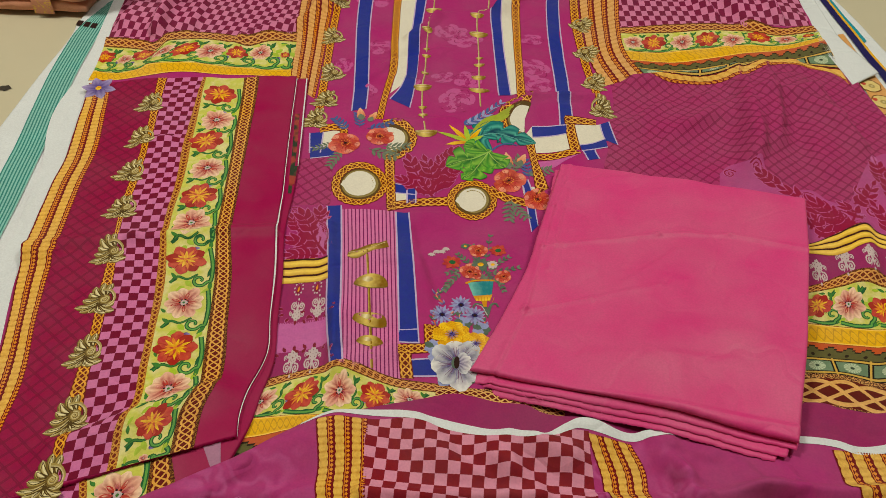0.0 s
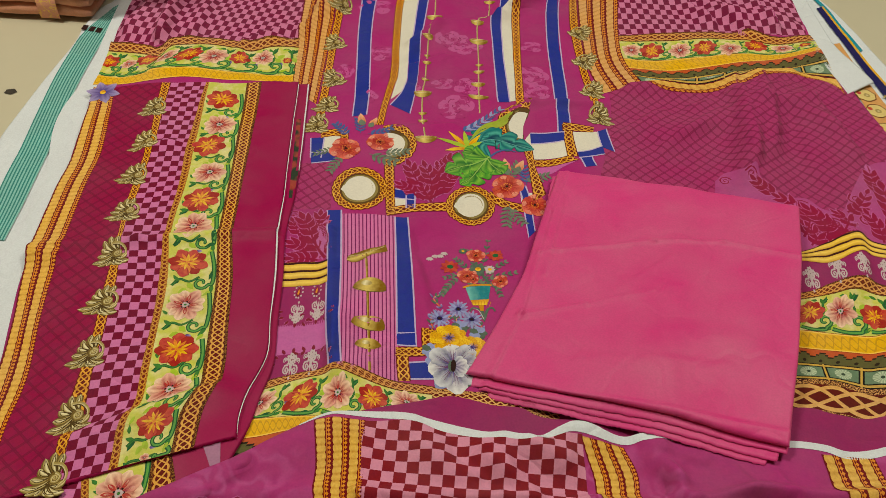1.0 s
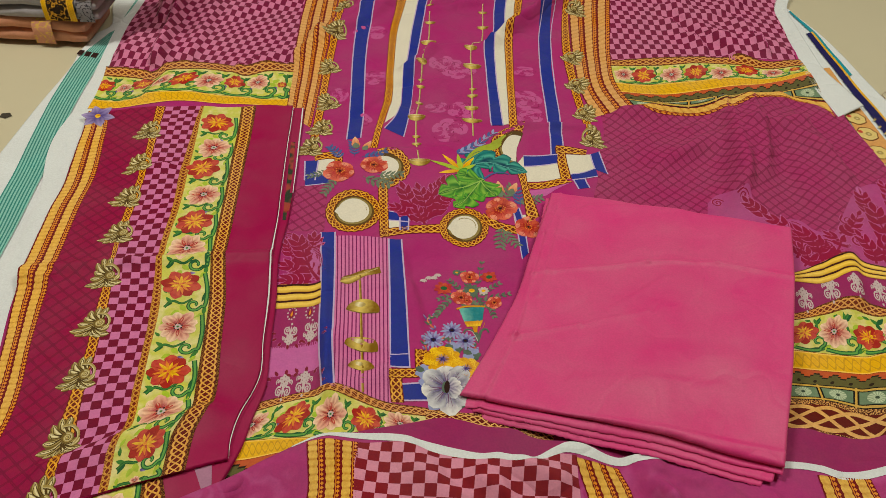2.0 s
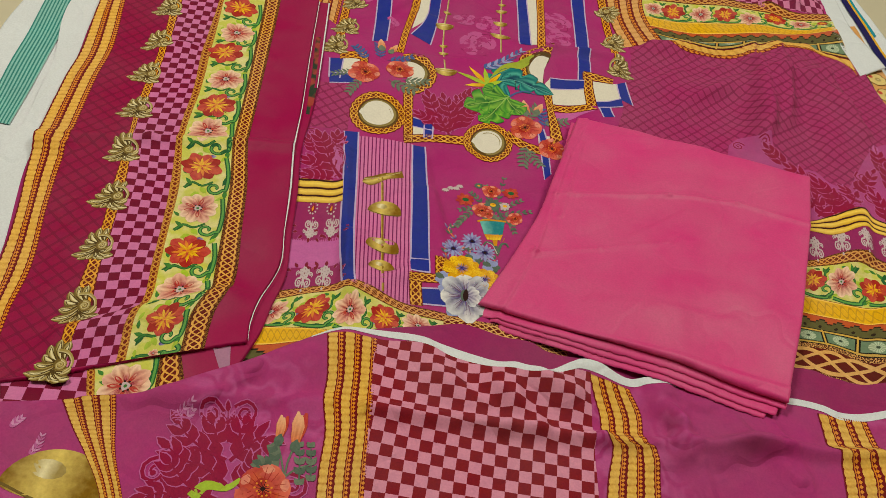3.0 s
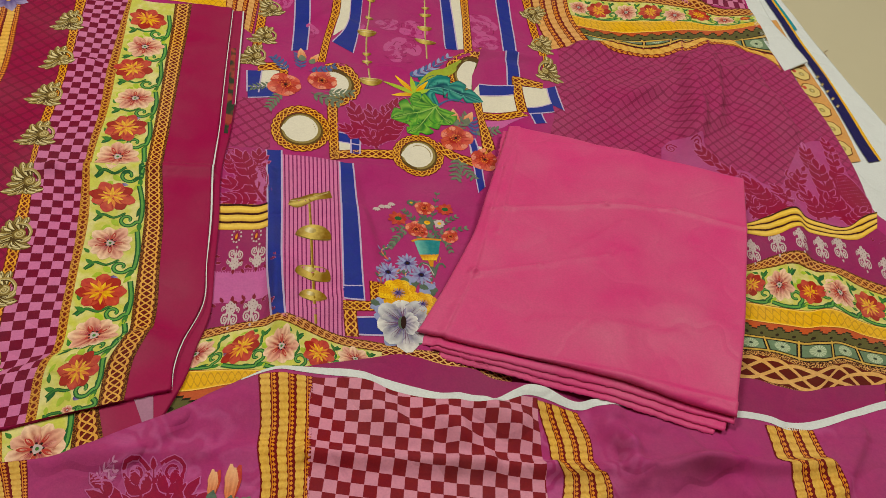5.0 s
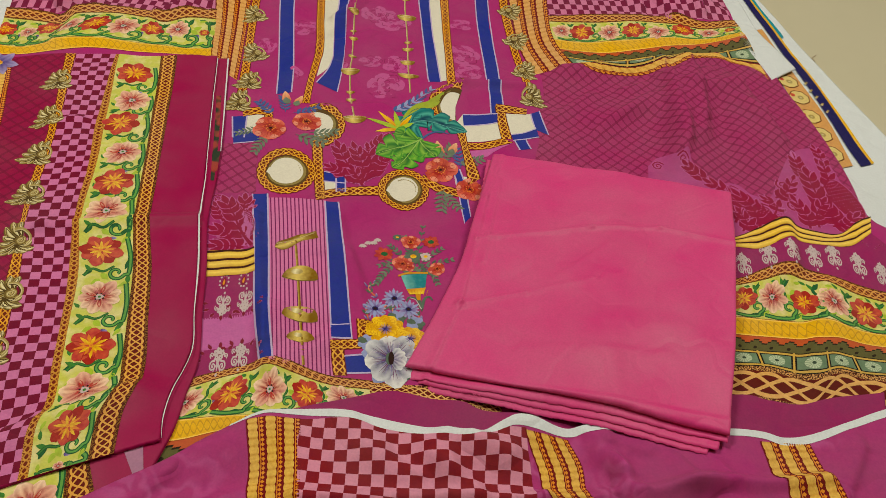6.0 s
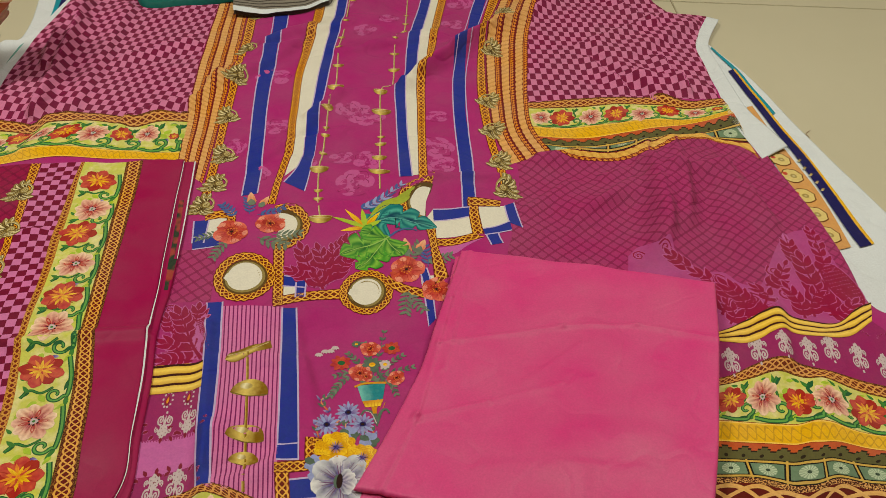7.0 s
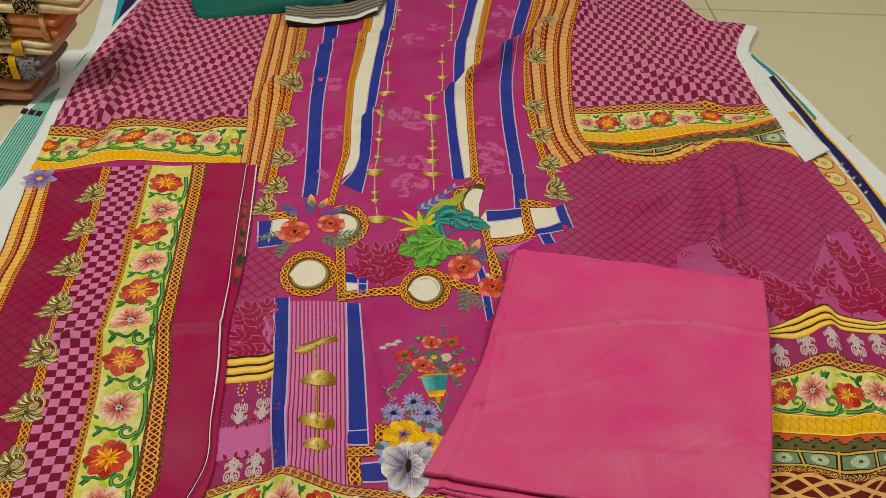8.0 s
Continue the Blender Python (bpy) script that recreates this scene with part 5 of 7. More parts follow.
strip("blue_border", [(-0.741, 2.073), (-0.695, 1.876), (-0.670, 1.760), (-0.662, 1.706)], [(-0.716, 2.075), (-0.680, 1.877), (-0.662, 1.766), (-0.657, 1.711)], M_tealline, under_z, 0.002, teal_cloth)
strip("navy_border", [(-0.716, 2.075), (-0.680, 1.877), (-0.662, 1.766)], [(-0.687, 2.078), (-0.657, 1.904), (-0.654, 1.807)], M_navy, under_z, 0.003, teal_cloth)

scallop_cloth = tagged(Sheet([(0.685, 1.723), (0.677, 1.622), (0.667, 1.426), (0.679, 1.296), (0.677, 1.229)] + [(0.687, 1.270), (0.713, 1.121), (0.718, 0.994), (0.695, 0.883)],
                             [(0.698, 1.719), (0.745, 1.580), (0.768, 1.477), (0.789, 1.385), (0.816, 1.273)] + [(0.829, 1.214), (0.851, 1.114), (0.846, 1.023), (0.805, 0.897)], under_z).mesh("scalloped_cloth", M_white, skirt=0.003),
                       "white cloth with navy and gold borders under the shirt cloth", "fabric")
strip("teal_line", [(0.696, 1.703), (0.719, 1.606), (0.731, 1.534), (0.747, 1.447)], [(0.700, 1.706), (0.727, 1.612), (0.739, 1.539), (0.755, 1.451)], M_tealline, under_z, 0.002, scallop_cloth)
strip("navy_border", [(0.707, 1.605), (0.734, 1.406), (0.750, 1.275), (0.758, 1.141), (0.766, 1.071)], [(0.718, 1.611), (0.748, 1.411), (0.768, 1.279), (0.777, 1.145), (0.786, 1.078)], M_navy, under_z, 0.002, scallop_cloth, label="navy border with gold edge")
strip("gold_line", [(0.718, 1.611), (0.748, 1.411), (0.768, 1.279), (0.777, 1.145), (0.786, 1.078)], [(0.722, 1.614), (0.753, 1.413), (0.772, 1.281), (0.783, 1.148), (0.791, 1.081)], M_amber, under_z, 0.0022, scallop_cloth)
scal = strip("scallop_panel", [(0.706, 1.469), (0.702, 1.306), (0.708, 1.207), (0.713, 1.117), (0.712, 1.055)], [(0.718, 1.474), (0.736, 1.317), (0.749, 1.217), (0.752, 1.126), (0.752, 1.071)], M_orangeground, under_z, 0.002, scallop_cloth, label="tan border with gold scallops")


# ---- stack of folded suits ----
def bundle(x0, x1, y0, y1, z0, z1, base, accents, label, tilt=0.0):
    """A folded suit length: soft rounded slab with printed bands round its front."""
    ob = tagged(new("folded_suit"), label, "folded fabric", "stacked suits")
    ob.location = ((x0 + x1) / 2, (y0 + y1) / 2, z0)
    ob.rotation_euler = (0, 0, tilt)
    w, d, h = x1 - x0, y1 - y0, z1 - z0
    rnd = random.Random(int(z0 * 1000))
    for k in range(2):
        ww, dd, hh = w - rnd.uniform(0, 0.012), d - rnd.uniform(0, 0.008), h / 2 * 0.98
        ring_n, cols = 20, 18
        verts, faces = [], []
        for i in range(cols + 1):
            f = i / cols
            end = min(f, 1 - f) * ww
            sq = 1 - 0.35 * max(0, 1 - end / 0.008) ** 2
            for q in range(ring_n):
                a = 2 * math.pi * q / ring_n
                cy, cz = math.cos(a), math.sin(a)
                py = dd / 2 * math.copysign(abs(cy) ** 0.3, cy)
                pz = hh / 2 * sq * math.copysign(abs(cz) ** 0.55, cz)
                sag = 0.002 * math.sin(f * 9 + k * 2) + 0.0012 * math.sin(f * 31)
                verts.append((-w / 2 + f * ww, py + 0.0015 * math.sin(f * 17 + k), max(0.0004, h / 2 * (k + 0.5) + pz + sag * (pz > 0 or k > 0))))
        for i in range(cols):
            for q in range(ring_n):
                a0, b0 = i * ring_n + q, i * ring_n + (q + 1) % ring_n
                faces.append((a0, b0, b0 + ring_n, a0 + ring_n))
        faces.append(tuple(range(ring_n))[::-1])
        faces.append(tuple(cols * ring_n + q for q in range(ring_n)))
        o = link("fold", verts, faces, [(v[0], v[1]) for v in verts], [base], None, ob)
        me = o.data
    for a, b, mat in accents:
        bm = bmesh.new()
        prof = [(-0.5 * d - 0.0015, 0.002), (-0.5 * d - 0.003, h * 0.5), (-0.5 * d - 0.0015, h - 0.004), (-0.5 * d + 0.01, h + 0.0015), (0.3 * d, h + 0.0015)]
        m = 6
        grid = [[bm.verts.new((-w / 2 + w * (a + (b - a) * i / m), py, pz + (0.0018 * math.sin((-w / 2 + w * (a + (b - a) * i / m)) * 31 + 2) - 0.004 * ((a + (b - a) * i / m) - 0.5) ** 2 * 3 if pz > h * 0.6 else 0))) for py, pz in prof] for i in range(m + 1)]
        uvl = bm.loops.layers.uv.new("UVMap")
        for i in range(m):
            for j in range(len(prof) - 1):
                fc = bm.faces.new((grid[i][j], grid[i + 1][j], grid[i + 1][j + 1], grid[i][j + 1]))
                for lp in fc.loops:
                    co = lp.vert.co
                    lp[uvl].uv = ((co.x + w / 2 - w * a) / (w * (b - a)), (co.z - co.y) / (w * (b - a)))
                fc.smooth = True
        me = bpy.data.meshes.new("printed_band")
        bm.to_mesh(me)
        bm.free()
        me.materials.append(mat)
        o = new("printed_band", me)
        o.parent = ob
    return ob


def scroll_print(ground, ink, scale):
    def paint(nt, u, v):
        w = noise_tex(nt, scale, 2)
        line = ((w * 30.0).sin() - 0.55).max(0.0) * 4.0
        return mix(nt, line.min(1.0), rgb(ground), rgb(ink))
    return paint


M_cocoa = plain("cocoa_cotton", "cc9278", fade=0.3)
M_cream_c = plain("cream_cotton", "f2e2c0", fade=0.3)
M_orange_c = plain("terracotta_cotton", "e6a276", fade=0.3)
M_slate_c = plain("slate_cotton", "a09da5", fade=0.3)
M_goldscroll = fabric("gold_scroll_print", scroll_print("cc9278", "dab45c", 62))
M_blackscroll = fabric("black_scroll_print", scroll_print("1d1a14", "c8b27c", 95))
M_darkgold = fabric("dark_gold_print", scroll_print("2a1c10", "d09a34", 95))
M_redprint = plain("red_print", "a5281f")
M_slatescroll = fabric("slate_leaf_print", scroll_print("8a878f", "2f2d36", 85))
SY0 = 1.407
stack = [
    (0.048, M_cocoa, ((0.76, 0.85, M_goldscroll),), "cocoa brown folded suit with gold scroll print", -0.700),
    (0.045, M_slate_c, ((0.76, 0.782, M_amber), (0.782, 0.874, M_darkgold), (0.874, 0.905, M_amber), (0.915, 0.985, M_slatescroll)), "slate grey folded suit with black and gold bands", -0.668),
    (0.031, M_cream_c, ((0.817, 0.86, M_amber),), "cream folded suit with gold bands", -0.628),
    (0.045, M_orange_c, ((0.66, 0.73, M_redprint), (0.73, 0.793, M_blackscroll), (0.925, 0.945, M_goldscroll), (0.955, 0.96, M_brown)), "terracotta folded suit with red and black bands", -0.612),
    (0.040, M_cream_c, ((0.72, 0.815, M_blackscroll),), "cream folded suit with black leaf print", -0.562),
    (0.040, M_orange_c, ((0.7, 0.8, M_redprint),), "plain orange cotton folded suit on the stack", -0.570),
]
zz = 0.008
for hgt, base, acc, lab, right in stack:
    bundle(right - 0.42, right, SY0, SY0 + 0.13, zz, zz + hgt, base, acc, lab)
    zz += hgt + 0.001

# ---- printed figures ----
def find(sheet, p):
    """Where a plan place lies on a border: metres across and along."""
    f, s = np.meshgrid(np.linspace(0, 1, 21), np.linspace(0, sheet.length, 240))
    d = np.linalg.norm(sheet.at(f, s) - np.array(p), axis=-1)
    k = np.unravel_index(np.argmin(d), d.shape)
    return f[k] * sheet.width, s[k]


def red_flower(m, x, y, r, rnd):
    a = rnd.uniform(0, 6)
    for k in range(8):
        m.petal(x, y, a + k * 0.785 + rnd.uniform(-0.1, 0.1), r * rnd.uniform(0.92, 1.06), r * 0.66, (M_redpetal, M_rust)[k % 3 == 0], 1 + k % 2, blunt=1.3)
    for k in range(8):
        b = a + 0.39 + k * 0.785
        m.stroke([(x + r * 0.4 * math.cos(b), y + r * 0.4 * math.sin(b)), (x + r * 0.62 * math.cos(b + 0.06), y + r * 0.62 * math.sin(b + 0.06)), (x + r * 0.86 * math.cos(b), y + r * 0.86 * math.sin(b))], r * 0.05, r * 0.02, M_rust, 3, 4)
    for k in range(13):
        m.petal(x, y, a + 0.3 + k * 0.483, r * rnd.uniform(0.48, 0.74), r * 0.15, (M_orange, M_yellow)[k % 2], 4, blunt=1.0)
    for k in range(8):
        m.petal(x, y, a + 0.1 + k * 0.785, r * rnd.uniform(0.26, 0.42), r * 0.11, (M_yellow, M_redpetal)[k % 3 == 0], 5)
    m.disc(x, y, r * 0.1, r * 0.1, M_orange, 6, 8)


def cream_flower(m, x, y, r, rnd):
    a = rnd.uniform(0, 6)
    for k in range(9):
        m.petal(x, y, a + k * 0.698 + rnd.uniform(-0.12, 0.12), r * rnd.uniform(0.88, 1.1), r * 0.62, (M_creampetal, M_blush)[k % 3 == 0], 1 + k % 2, blunt=1.35)
    for k in range(9):
        b = a + 0.35 + k * 0.698
        m.petal(x + r * 0.18 * math.cos(b), y + r * 0.18 * math.sin(b), b, r * rnd.uniform(0.36, 0.5), r * 0.17, (M_rosebit, M_pinkpetal)[k % 2], 3, n=4, blunt=1.1)
        m.petal(x + r * 0.3 * math.cos(b), y + r * 0.3 * math.sin(b), b, r * 0.26, r * 0.08, M_blush, 4, n=3, blunt=1.1)
    for k in range(7):
        b = a + k * 0.9
        m.disc(x + r * 0.2 * math.cos(b), y + r * 0.2 * math.sin(b), r * 0.05, r * 0.05, M_dark, 5, 6)
    m.disc(x, y, r * 0.17, r * 0.17, M_silver, 5, 9, wave=0.18, waves=6)
    m.disc(x, y, r * 0.07, r * 0.07, M_green, 6, 7)


M_rust = plain("rust_print", "a02c22", fade=0.5)
M_blush = fabric("rose_cream_petal_print", petal_paint("bf5f56", "e6b9a0", "8e1e26", 1.2))


def border_flowers(sheet, spots, first, height, lift, parent, size=0.42):
    """Blossoms in turn red and cream, with a volute of vine after each, along a border."""
    where = along(sheet)
    w = sheet.width
    parent = sheet.ob
    at = [find(sheet, p) for p in spots]
    for i, (x, y) in enumerate(at):
        rnd = random.Random(i * 7 + int(w * 1e5))
        nxt = at[i + 1][1] if i + 1 < len(at) else min(2 * y - at[i - 1][1], sheet.length)
        gap = max(nxt - y, 0.012) if len(at) > 1 else 0.06
        mid = min((y + nxt) / 2, sheet.length)
        r = min(w * size, gap * 0.50)
        def hold(pts):
            return [(min(max(px, 0.03 * w), 0.97 * w), min(max(py, 0.0), sheet.length)) for px, py in pts]
        v = Motif()
        cx, q = 0.70 * w, min(0.15 * w, 0.24 * gap)
        vine = [(0.90 * w, mid - 0.75 * gap), (0.955 * w, mid - 0.35 * gap), (0.93 * w, mid + 0.02 * gap)]
        for k in range(9):
            a = 0.3 + k * 0.85
            rr = q * (1.15 - 0.115 * k)
            vine.append((cx + rr * math.cos(a), mid + rr * math.sin(a)))
        vine = hold(vine)
        v.stroke(vine, w * 0.10, w * 0.06, M_dkgreen, 2, 40)
        v.stroke(vine, w * 0.045, w * 0.025, M_midgreen, 3, 40)
        tail = hold([(cx - 0.3 * q, mid - 1.1 * q), (0.45 * w, mid - 0.04 * gap), (0.25 * w, mid - 0.10 * gap), (0.10 * w, mid + 0.04 * gap)])
        v.stroke(tail, w * 0.05, w * 0.07, M_dkgreen, 1, 12)
        v.stroke(tail, w * 0.02, w * 0.03, M_green, 2, 12)
        for bx, by, aa, ln, wd, mt in ((0.24, -0.1, 2.4, 0.22, 0.10, M_dkgreen), (0.24, -0.06, 3.7, 0.20, 0.09, M_green), (0.42, 0.0, 0.9, 0.2, 0.12, M_lime), (0.40, 0.12, 2.3, 0.18, 0.12, M_lime),
                                       (0.14, 0.3, 1.8, 0.16, 0.07, M_lime), (0.12, -0.3, 4.3, 0.16, 0.07, M_green), (0.95, -0.3, 1.75, 0.3, 0.09, M_dkgreen), (0.93, 0.05, 1.85, 0.26, 0.09, M_green), (0.90, 0.2, 2.1, 0.2, 0.08, M_lime), (0.56, 0.2, 0.2, 0.14, 0.09, M_lilac)):
            px, py = hold([(bx * w, mid + by * gap)])[0]
            if 0.1 * w < py < sheet.length - 0.1 * w:
                v.petal(px, py, aa + rnd.uniform(-0.2, 0.2), w * ln, w * wd, mt, 1, n=5, bend=rnd.uniform(-0.2, 0.2))
        v.lay("printed_vine", where, height, lift + 0.00012, parent)
        m = Motif()
        (red_flower if (i + first) % 2 == 0 else cream_flower)(m, x, y, r, rnd)
        m.lay("printed_flower", where, height, lift + 0.0003, parent)


M_midgreen = plain("fern_vine_print", "5f9a4a", fade=0.4)
border_flowers(border_sleeve, [(-0.385, 1.155), (-0.373, 1.083), (-0.375, 1.029), (-0.356, 0.962), (-0.351, 0.900), (-0.346, 0.846), (-0.334, 0.779), (-0.319, 0.706), (-0.308, 0.634), (-0.297, 0.574), (-0.298, 0.525), (-0.297, 0.483)], 0, V, L1, sleeve)
border_flowers(border_left, [(-0.619, 1.266), (-0.580, 1.256), (-0.548, 1.270), (-0.523, 1.286), (-0.484, 1.296), (-0.437, 1.295), (-0.390, 1.294), (-0.350, 1.296), (-0.306, 1.295)], 0, S, L2, shirt, 0.42)
border_flowers(border_right, [(0.316, 1.401), (0.353, 1.403), (0.405, 1.406), (0.452, 1.419), (0.498, 1.416), (0.549, 1.431), (0.597, 1.424), (0.639, 1.439)], 1, S, L2, shirt, 0.42)
border_flowers(border_low, [(0.395, 0.749), (0.443, 0.759), (0.486, 0.768), (0.528, 0.774), (0.571, 0.771), (0.606, 0.765), (0.650, 0.753), (0.696, 0.748), (0.741, 0.750)], 0, S, L2, shirt, 0.40)
border_flowers(border_mid, [(-0.193, 0.568), (-0.147, 0.581), (-0.105, 0.588), (-0.063, 0.587), (-0.023, 0.585)], 1, S, L2, shirt, 0.42)
border_flowers(fl_under, [(-0.3130, 0.4420)], 1, U, L1, sleeve, 0.46)


def acanthus():
    """A gilt plume: ragged leaf tips sweeping round a volute, about one unit high."""
    m = Motif()
    tips = [(0.10, 0.62, 0.2), (-0.14, 0.60, 0.25), (-0.34, 0.42, 0.3), (-0.40, 0.16, 0.2), (-0.50, -0.12, 0.25), (-0.62, -0.40, 0.3), (-0.40, -0.52, 0.1), (-0.14, -0.50, -0.1), (0.12, -0.46, -0.2), (0.36, -0.42, -0.3), (0.56, -0.28, -0.3), (0.44, 0.0, -0.3)]
    for k, (ex, ey, b) in enumerate(tips):
        sx, sy = 0.06 + 0.1 * math.cos(k), 0.14 - 0.03 * k
        mx, my = (sx + ex) / 2 - b * (ey - sy) * 0.5, (sy + ey) / 2 + b * (ex - sx) * 0.5
        line = [(sx, sy), (mx, my), (ex, ey)]
        m.blade(line, 0.23, M_acand, k % 2, 8, peak=0.65, sweep=0.3)
        m.blade(line, 0.15, M_acan, 2 + k % 2, 8, peak=0.68, sweep=0.3)
        for o in (-0.045, 0.045):
            m.stroke([(sx, sy), (mx + o, my + o), (ex * 0.92, ey * 0.92)], 0.035, 0.012, M_acline, 4, 6)
    m.disc(0.12, 0.02, 0.17, 0.17, M_acand, 5, 18)
    m.spiral(0.12, 0.02, 0.15, 1.8, 1.9, 0.06, M_acan, 6, -1)
    m.stroke([(-0.08, 0.34), (0.16, 0.36), (0.36, 0.20), (0.40, 0.0), (0.30, -0.16)], 0.10, 0.05, M_acan, 6, 9)
    m.stroke([(-0.06, 0.30), (0.15, 0.31), (0.31, 0.17), (0.35, 0.0)], 0.03, 0.02, M_acline, 7, 9)
    return m


M_acline = plain("acanthus_line_print", "4c3a18", fade=0.3)
ACANTHUS = acanthus()
for i, p in enumerate([(-0.488, 1.121), (-0.477, 1.035), (-0.466, 0.953), (-0.450, 0.870), (-0.439, 0.786), (-0.422, 0.701), (-0.411, 0.621), (-0.397, 0.532), (-0.390, 0.453)]):
    ACANTHUS.lay("gilt_scroll", spot(p, 0.05 + 0.15 * math.sin(i * 2.1), 0.040 + 0.002 * (i % 2), 0.046), V, L3, chain_sleeve.ob)
for i, p in enumerate([(-0.265, 2.025), (-0.246, 1.777), (-0.238, 1.609), (-0.235, 1.490), (-0.233, 1.371), (-0.217, 1.255), (-0.212, 1.170), (-0.220, 1.113)]):
    ACANTHUS.lay("gilt_scroll", spot(p, 0.1 + 0.3 * math.sin(i * 1.7), 0.040, 0.048), S, L3, chain_left.ob)
for i, p in enumerate([(0.313, 2.038), (0.270, 1.809), (0.240, 1.647), (0.225, 1.455), (0.228, 1.349), (0.235, 1.256), (0.240, 1.176)]):
    ACANTHUS.lay("gilt_scroll", spot(p, -0.3 + 0.3 * math.sin(i * 1.3), -0.040, 0.050), S, L3, chain_right.ob)


def bowl():
    m = Motif()
    m.disc(0, 0, 1.0, 0.9, M_gold, 0, 14, math.pi, 2 * math.pi, flat=True)
    m.disc(0, 0.02, 1.0, 0.22, M_acan, 1, 14, flat=True)
    m.disc(0.05, 0.02, 0.85, 0.14, M_gold, 2, 12, flat=True)
    return m


def dome():
    m = Motif()
    m.disc(0, 0, 1.0, 1.0, M_gold, 0, 20, 0, math.pi, flat=True)
    m.disc(0, 0, 1.0, 0.2, M_gold, 1, 16, math.pi, 2 * math.pi, flat=True)
    m.disc(-0.25, 0.5, 0.34, 0.22, M_acan, 2, 12, flat=True)
    m.stroke([(-1.0, 0.0), (0.0, -0.2), (1.0, 0.0)], 0.06, 0.06, M_acand, 2, 10)
    return m


BOWL, DOME = bowl(), dome()


def bead_line(pts, sizes, tilts, thread):
    line = Motif()
    line.stroke(thread, 0.0024, 0.0024, M_acan, 0, 40)
    line.lay("bead_thread", straight, S, L3, shirt)
    for p, r, a in zip(pts, sizes, tilts):
        BOWL.lay("gilt_bowl", spot(p, a, r, r * 0.95), S, L3 + 0.0001, shirt)


bead_line([(-0.054, 1.849), (-0.060, 1.735), (-0.064, 1.671), (-0.063, 1.619), (-0.058, 1.551), (-0.056, 1.480), (-0.064, 1.399), (-0.060, 1.347), (-0.058, 1.317), (-0.056, 1.268), (-0.057, 1.216), (-0.053, 1.164), (-0.051, 1.144), (-0.042, 1.096)],
          (0.008, 0.008, 0.008, 0.008, 0.011, 0.0155, 0.012, 0.006, 0.008, 0.008, 0.0155, 0.007, 0.008, 0.018),
          (0, 0, 0.6, 0, 0, 0, 0.8, 0, 0, -0.5, 0, 0, 0, 0), [(-0.064, 2.113), (-0.060, 1.735), (-0.063, 1.619), (-0.056, 1.493), (-0.061, 1.417), (-0.059, 1.332), (-0.057, 1.261), (-0.057, 1.211), (-0.052, 1.148), (-0.043, 1.096)])
bead_line([(0.063, 1.888), (0.064, 1.786), (0.064, 1.739), (0.061, 1.701), (0.046, 1.651), (0.046, 1.607), (0.048, 1.544), (0.027, 1.460), (0.032, 1.399), (0.036, 1.319), (0.036, 1.298), (0.036, 1.259), (0.038, 1.219)],
          (0.0155, 0.006, 0.007, 0.008, 0.006, 0.010, 0.0115, 0.013, 0.0175, 0.007, 0.010, 0.0125, 0.018),
          (0, 0, 0, 0.7, 0, 0, 0, 0, 0, 0, 0, 0, 0), [(0.063, 2.123), (0.064, 1.800), (0.061, 1.691), (0.046, 1.651), (0.048, 1.489), (0.028, 1.460), (0.034, 1.338), (0.038, 1.233), (0.042, 1.169)])
pin = Motif()
pin.stroke([(-0.103, 0.828), (-0.093, 0.766), (-0.083, 0.699), (-0.071, 0.622)], 0.0032, 0.0032, M_gold, 0, 24)
pin.lay("dome_stem", straight, S, L3, pin_panel.ob)
tiltbar = Motif()
tiltbar.blade([(-1.0, -0.22), (-0.4, -0.14), (0.3, 0.10), (1.0, 0.16)], 0.62, M_gold, 0, 16, peak=0.25, sweep=0.0)
tiltbar.poly([(0.2, -0.14), (1.0, -0.10), (1.0, 0.36), (0.2, 0.22)], M_gold, 1)
tiltbar.stroke([(-0.9, -0.05), (-0.3, 0.0), (0.9, 0.26)], 0.07, 0.05, M_acan, 2, 10)
tiltbar.lay("gilt_handle", spot((-0.102, 0.827), 0.33, 0.029, 0.03), S, L4, pin_panel.ob)
for p, r in zip([(-0.090, 0.760), (-0.083, 0.694), (-0.079, 0.662)], (0.0225, 0.0215, 0.0165)):
    DOME.lay("gilt_dome", spot(p, -0.08, r, r * 0.95), S, L4, pin_panel.ob)

M_ringmid = plain("olive_ring_print", "8a7a48", fade=0.4)

# braided rings with cream middles
def ring(p, rx, ry, a0=0.0, a1=2 * math.pi, braid=True):
    m = Motif()
    if braid:
        m.disc(0, 0, 1.70, 1.70, M_chain3, 0, 60, a0, a1, inner=0.68, rep=17 * (a1 - a0) / 6.28, wave=0.018, waves=22)
    m.disc(0.05, -0.05, 1.22, 1.20, M_ringdark, 1, 32, a0, a1, inner=0.5)
    m.disc(0.03, -0.03, 1.10, 1.08, M_ringmid, 2, 32, a0, a1, inner=0.7)
    m.disc(0, 0, 0.96, 0.96, M_cream, 3, 32, a0, a1)
    if a1 - a0 > 6:
        m.petal(-0.62, 0.02, 3.35, 0.52, 0.62, M_cream, 4)
    m.lay("braided_ring", spot(p, 0.05, rx, ry), S, L3, shirt)


ring((-0.130, 0.959), 0.0245, 0.0285)
ring((0.036, 0.940), 0.0215, 0.0245)
ring((-0.098, 1.073), 0.0255, 0.032, -1.7, 1.9)
ring((0.114, 1.136), 0.025, 0.034, 1.2, 4.6)


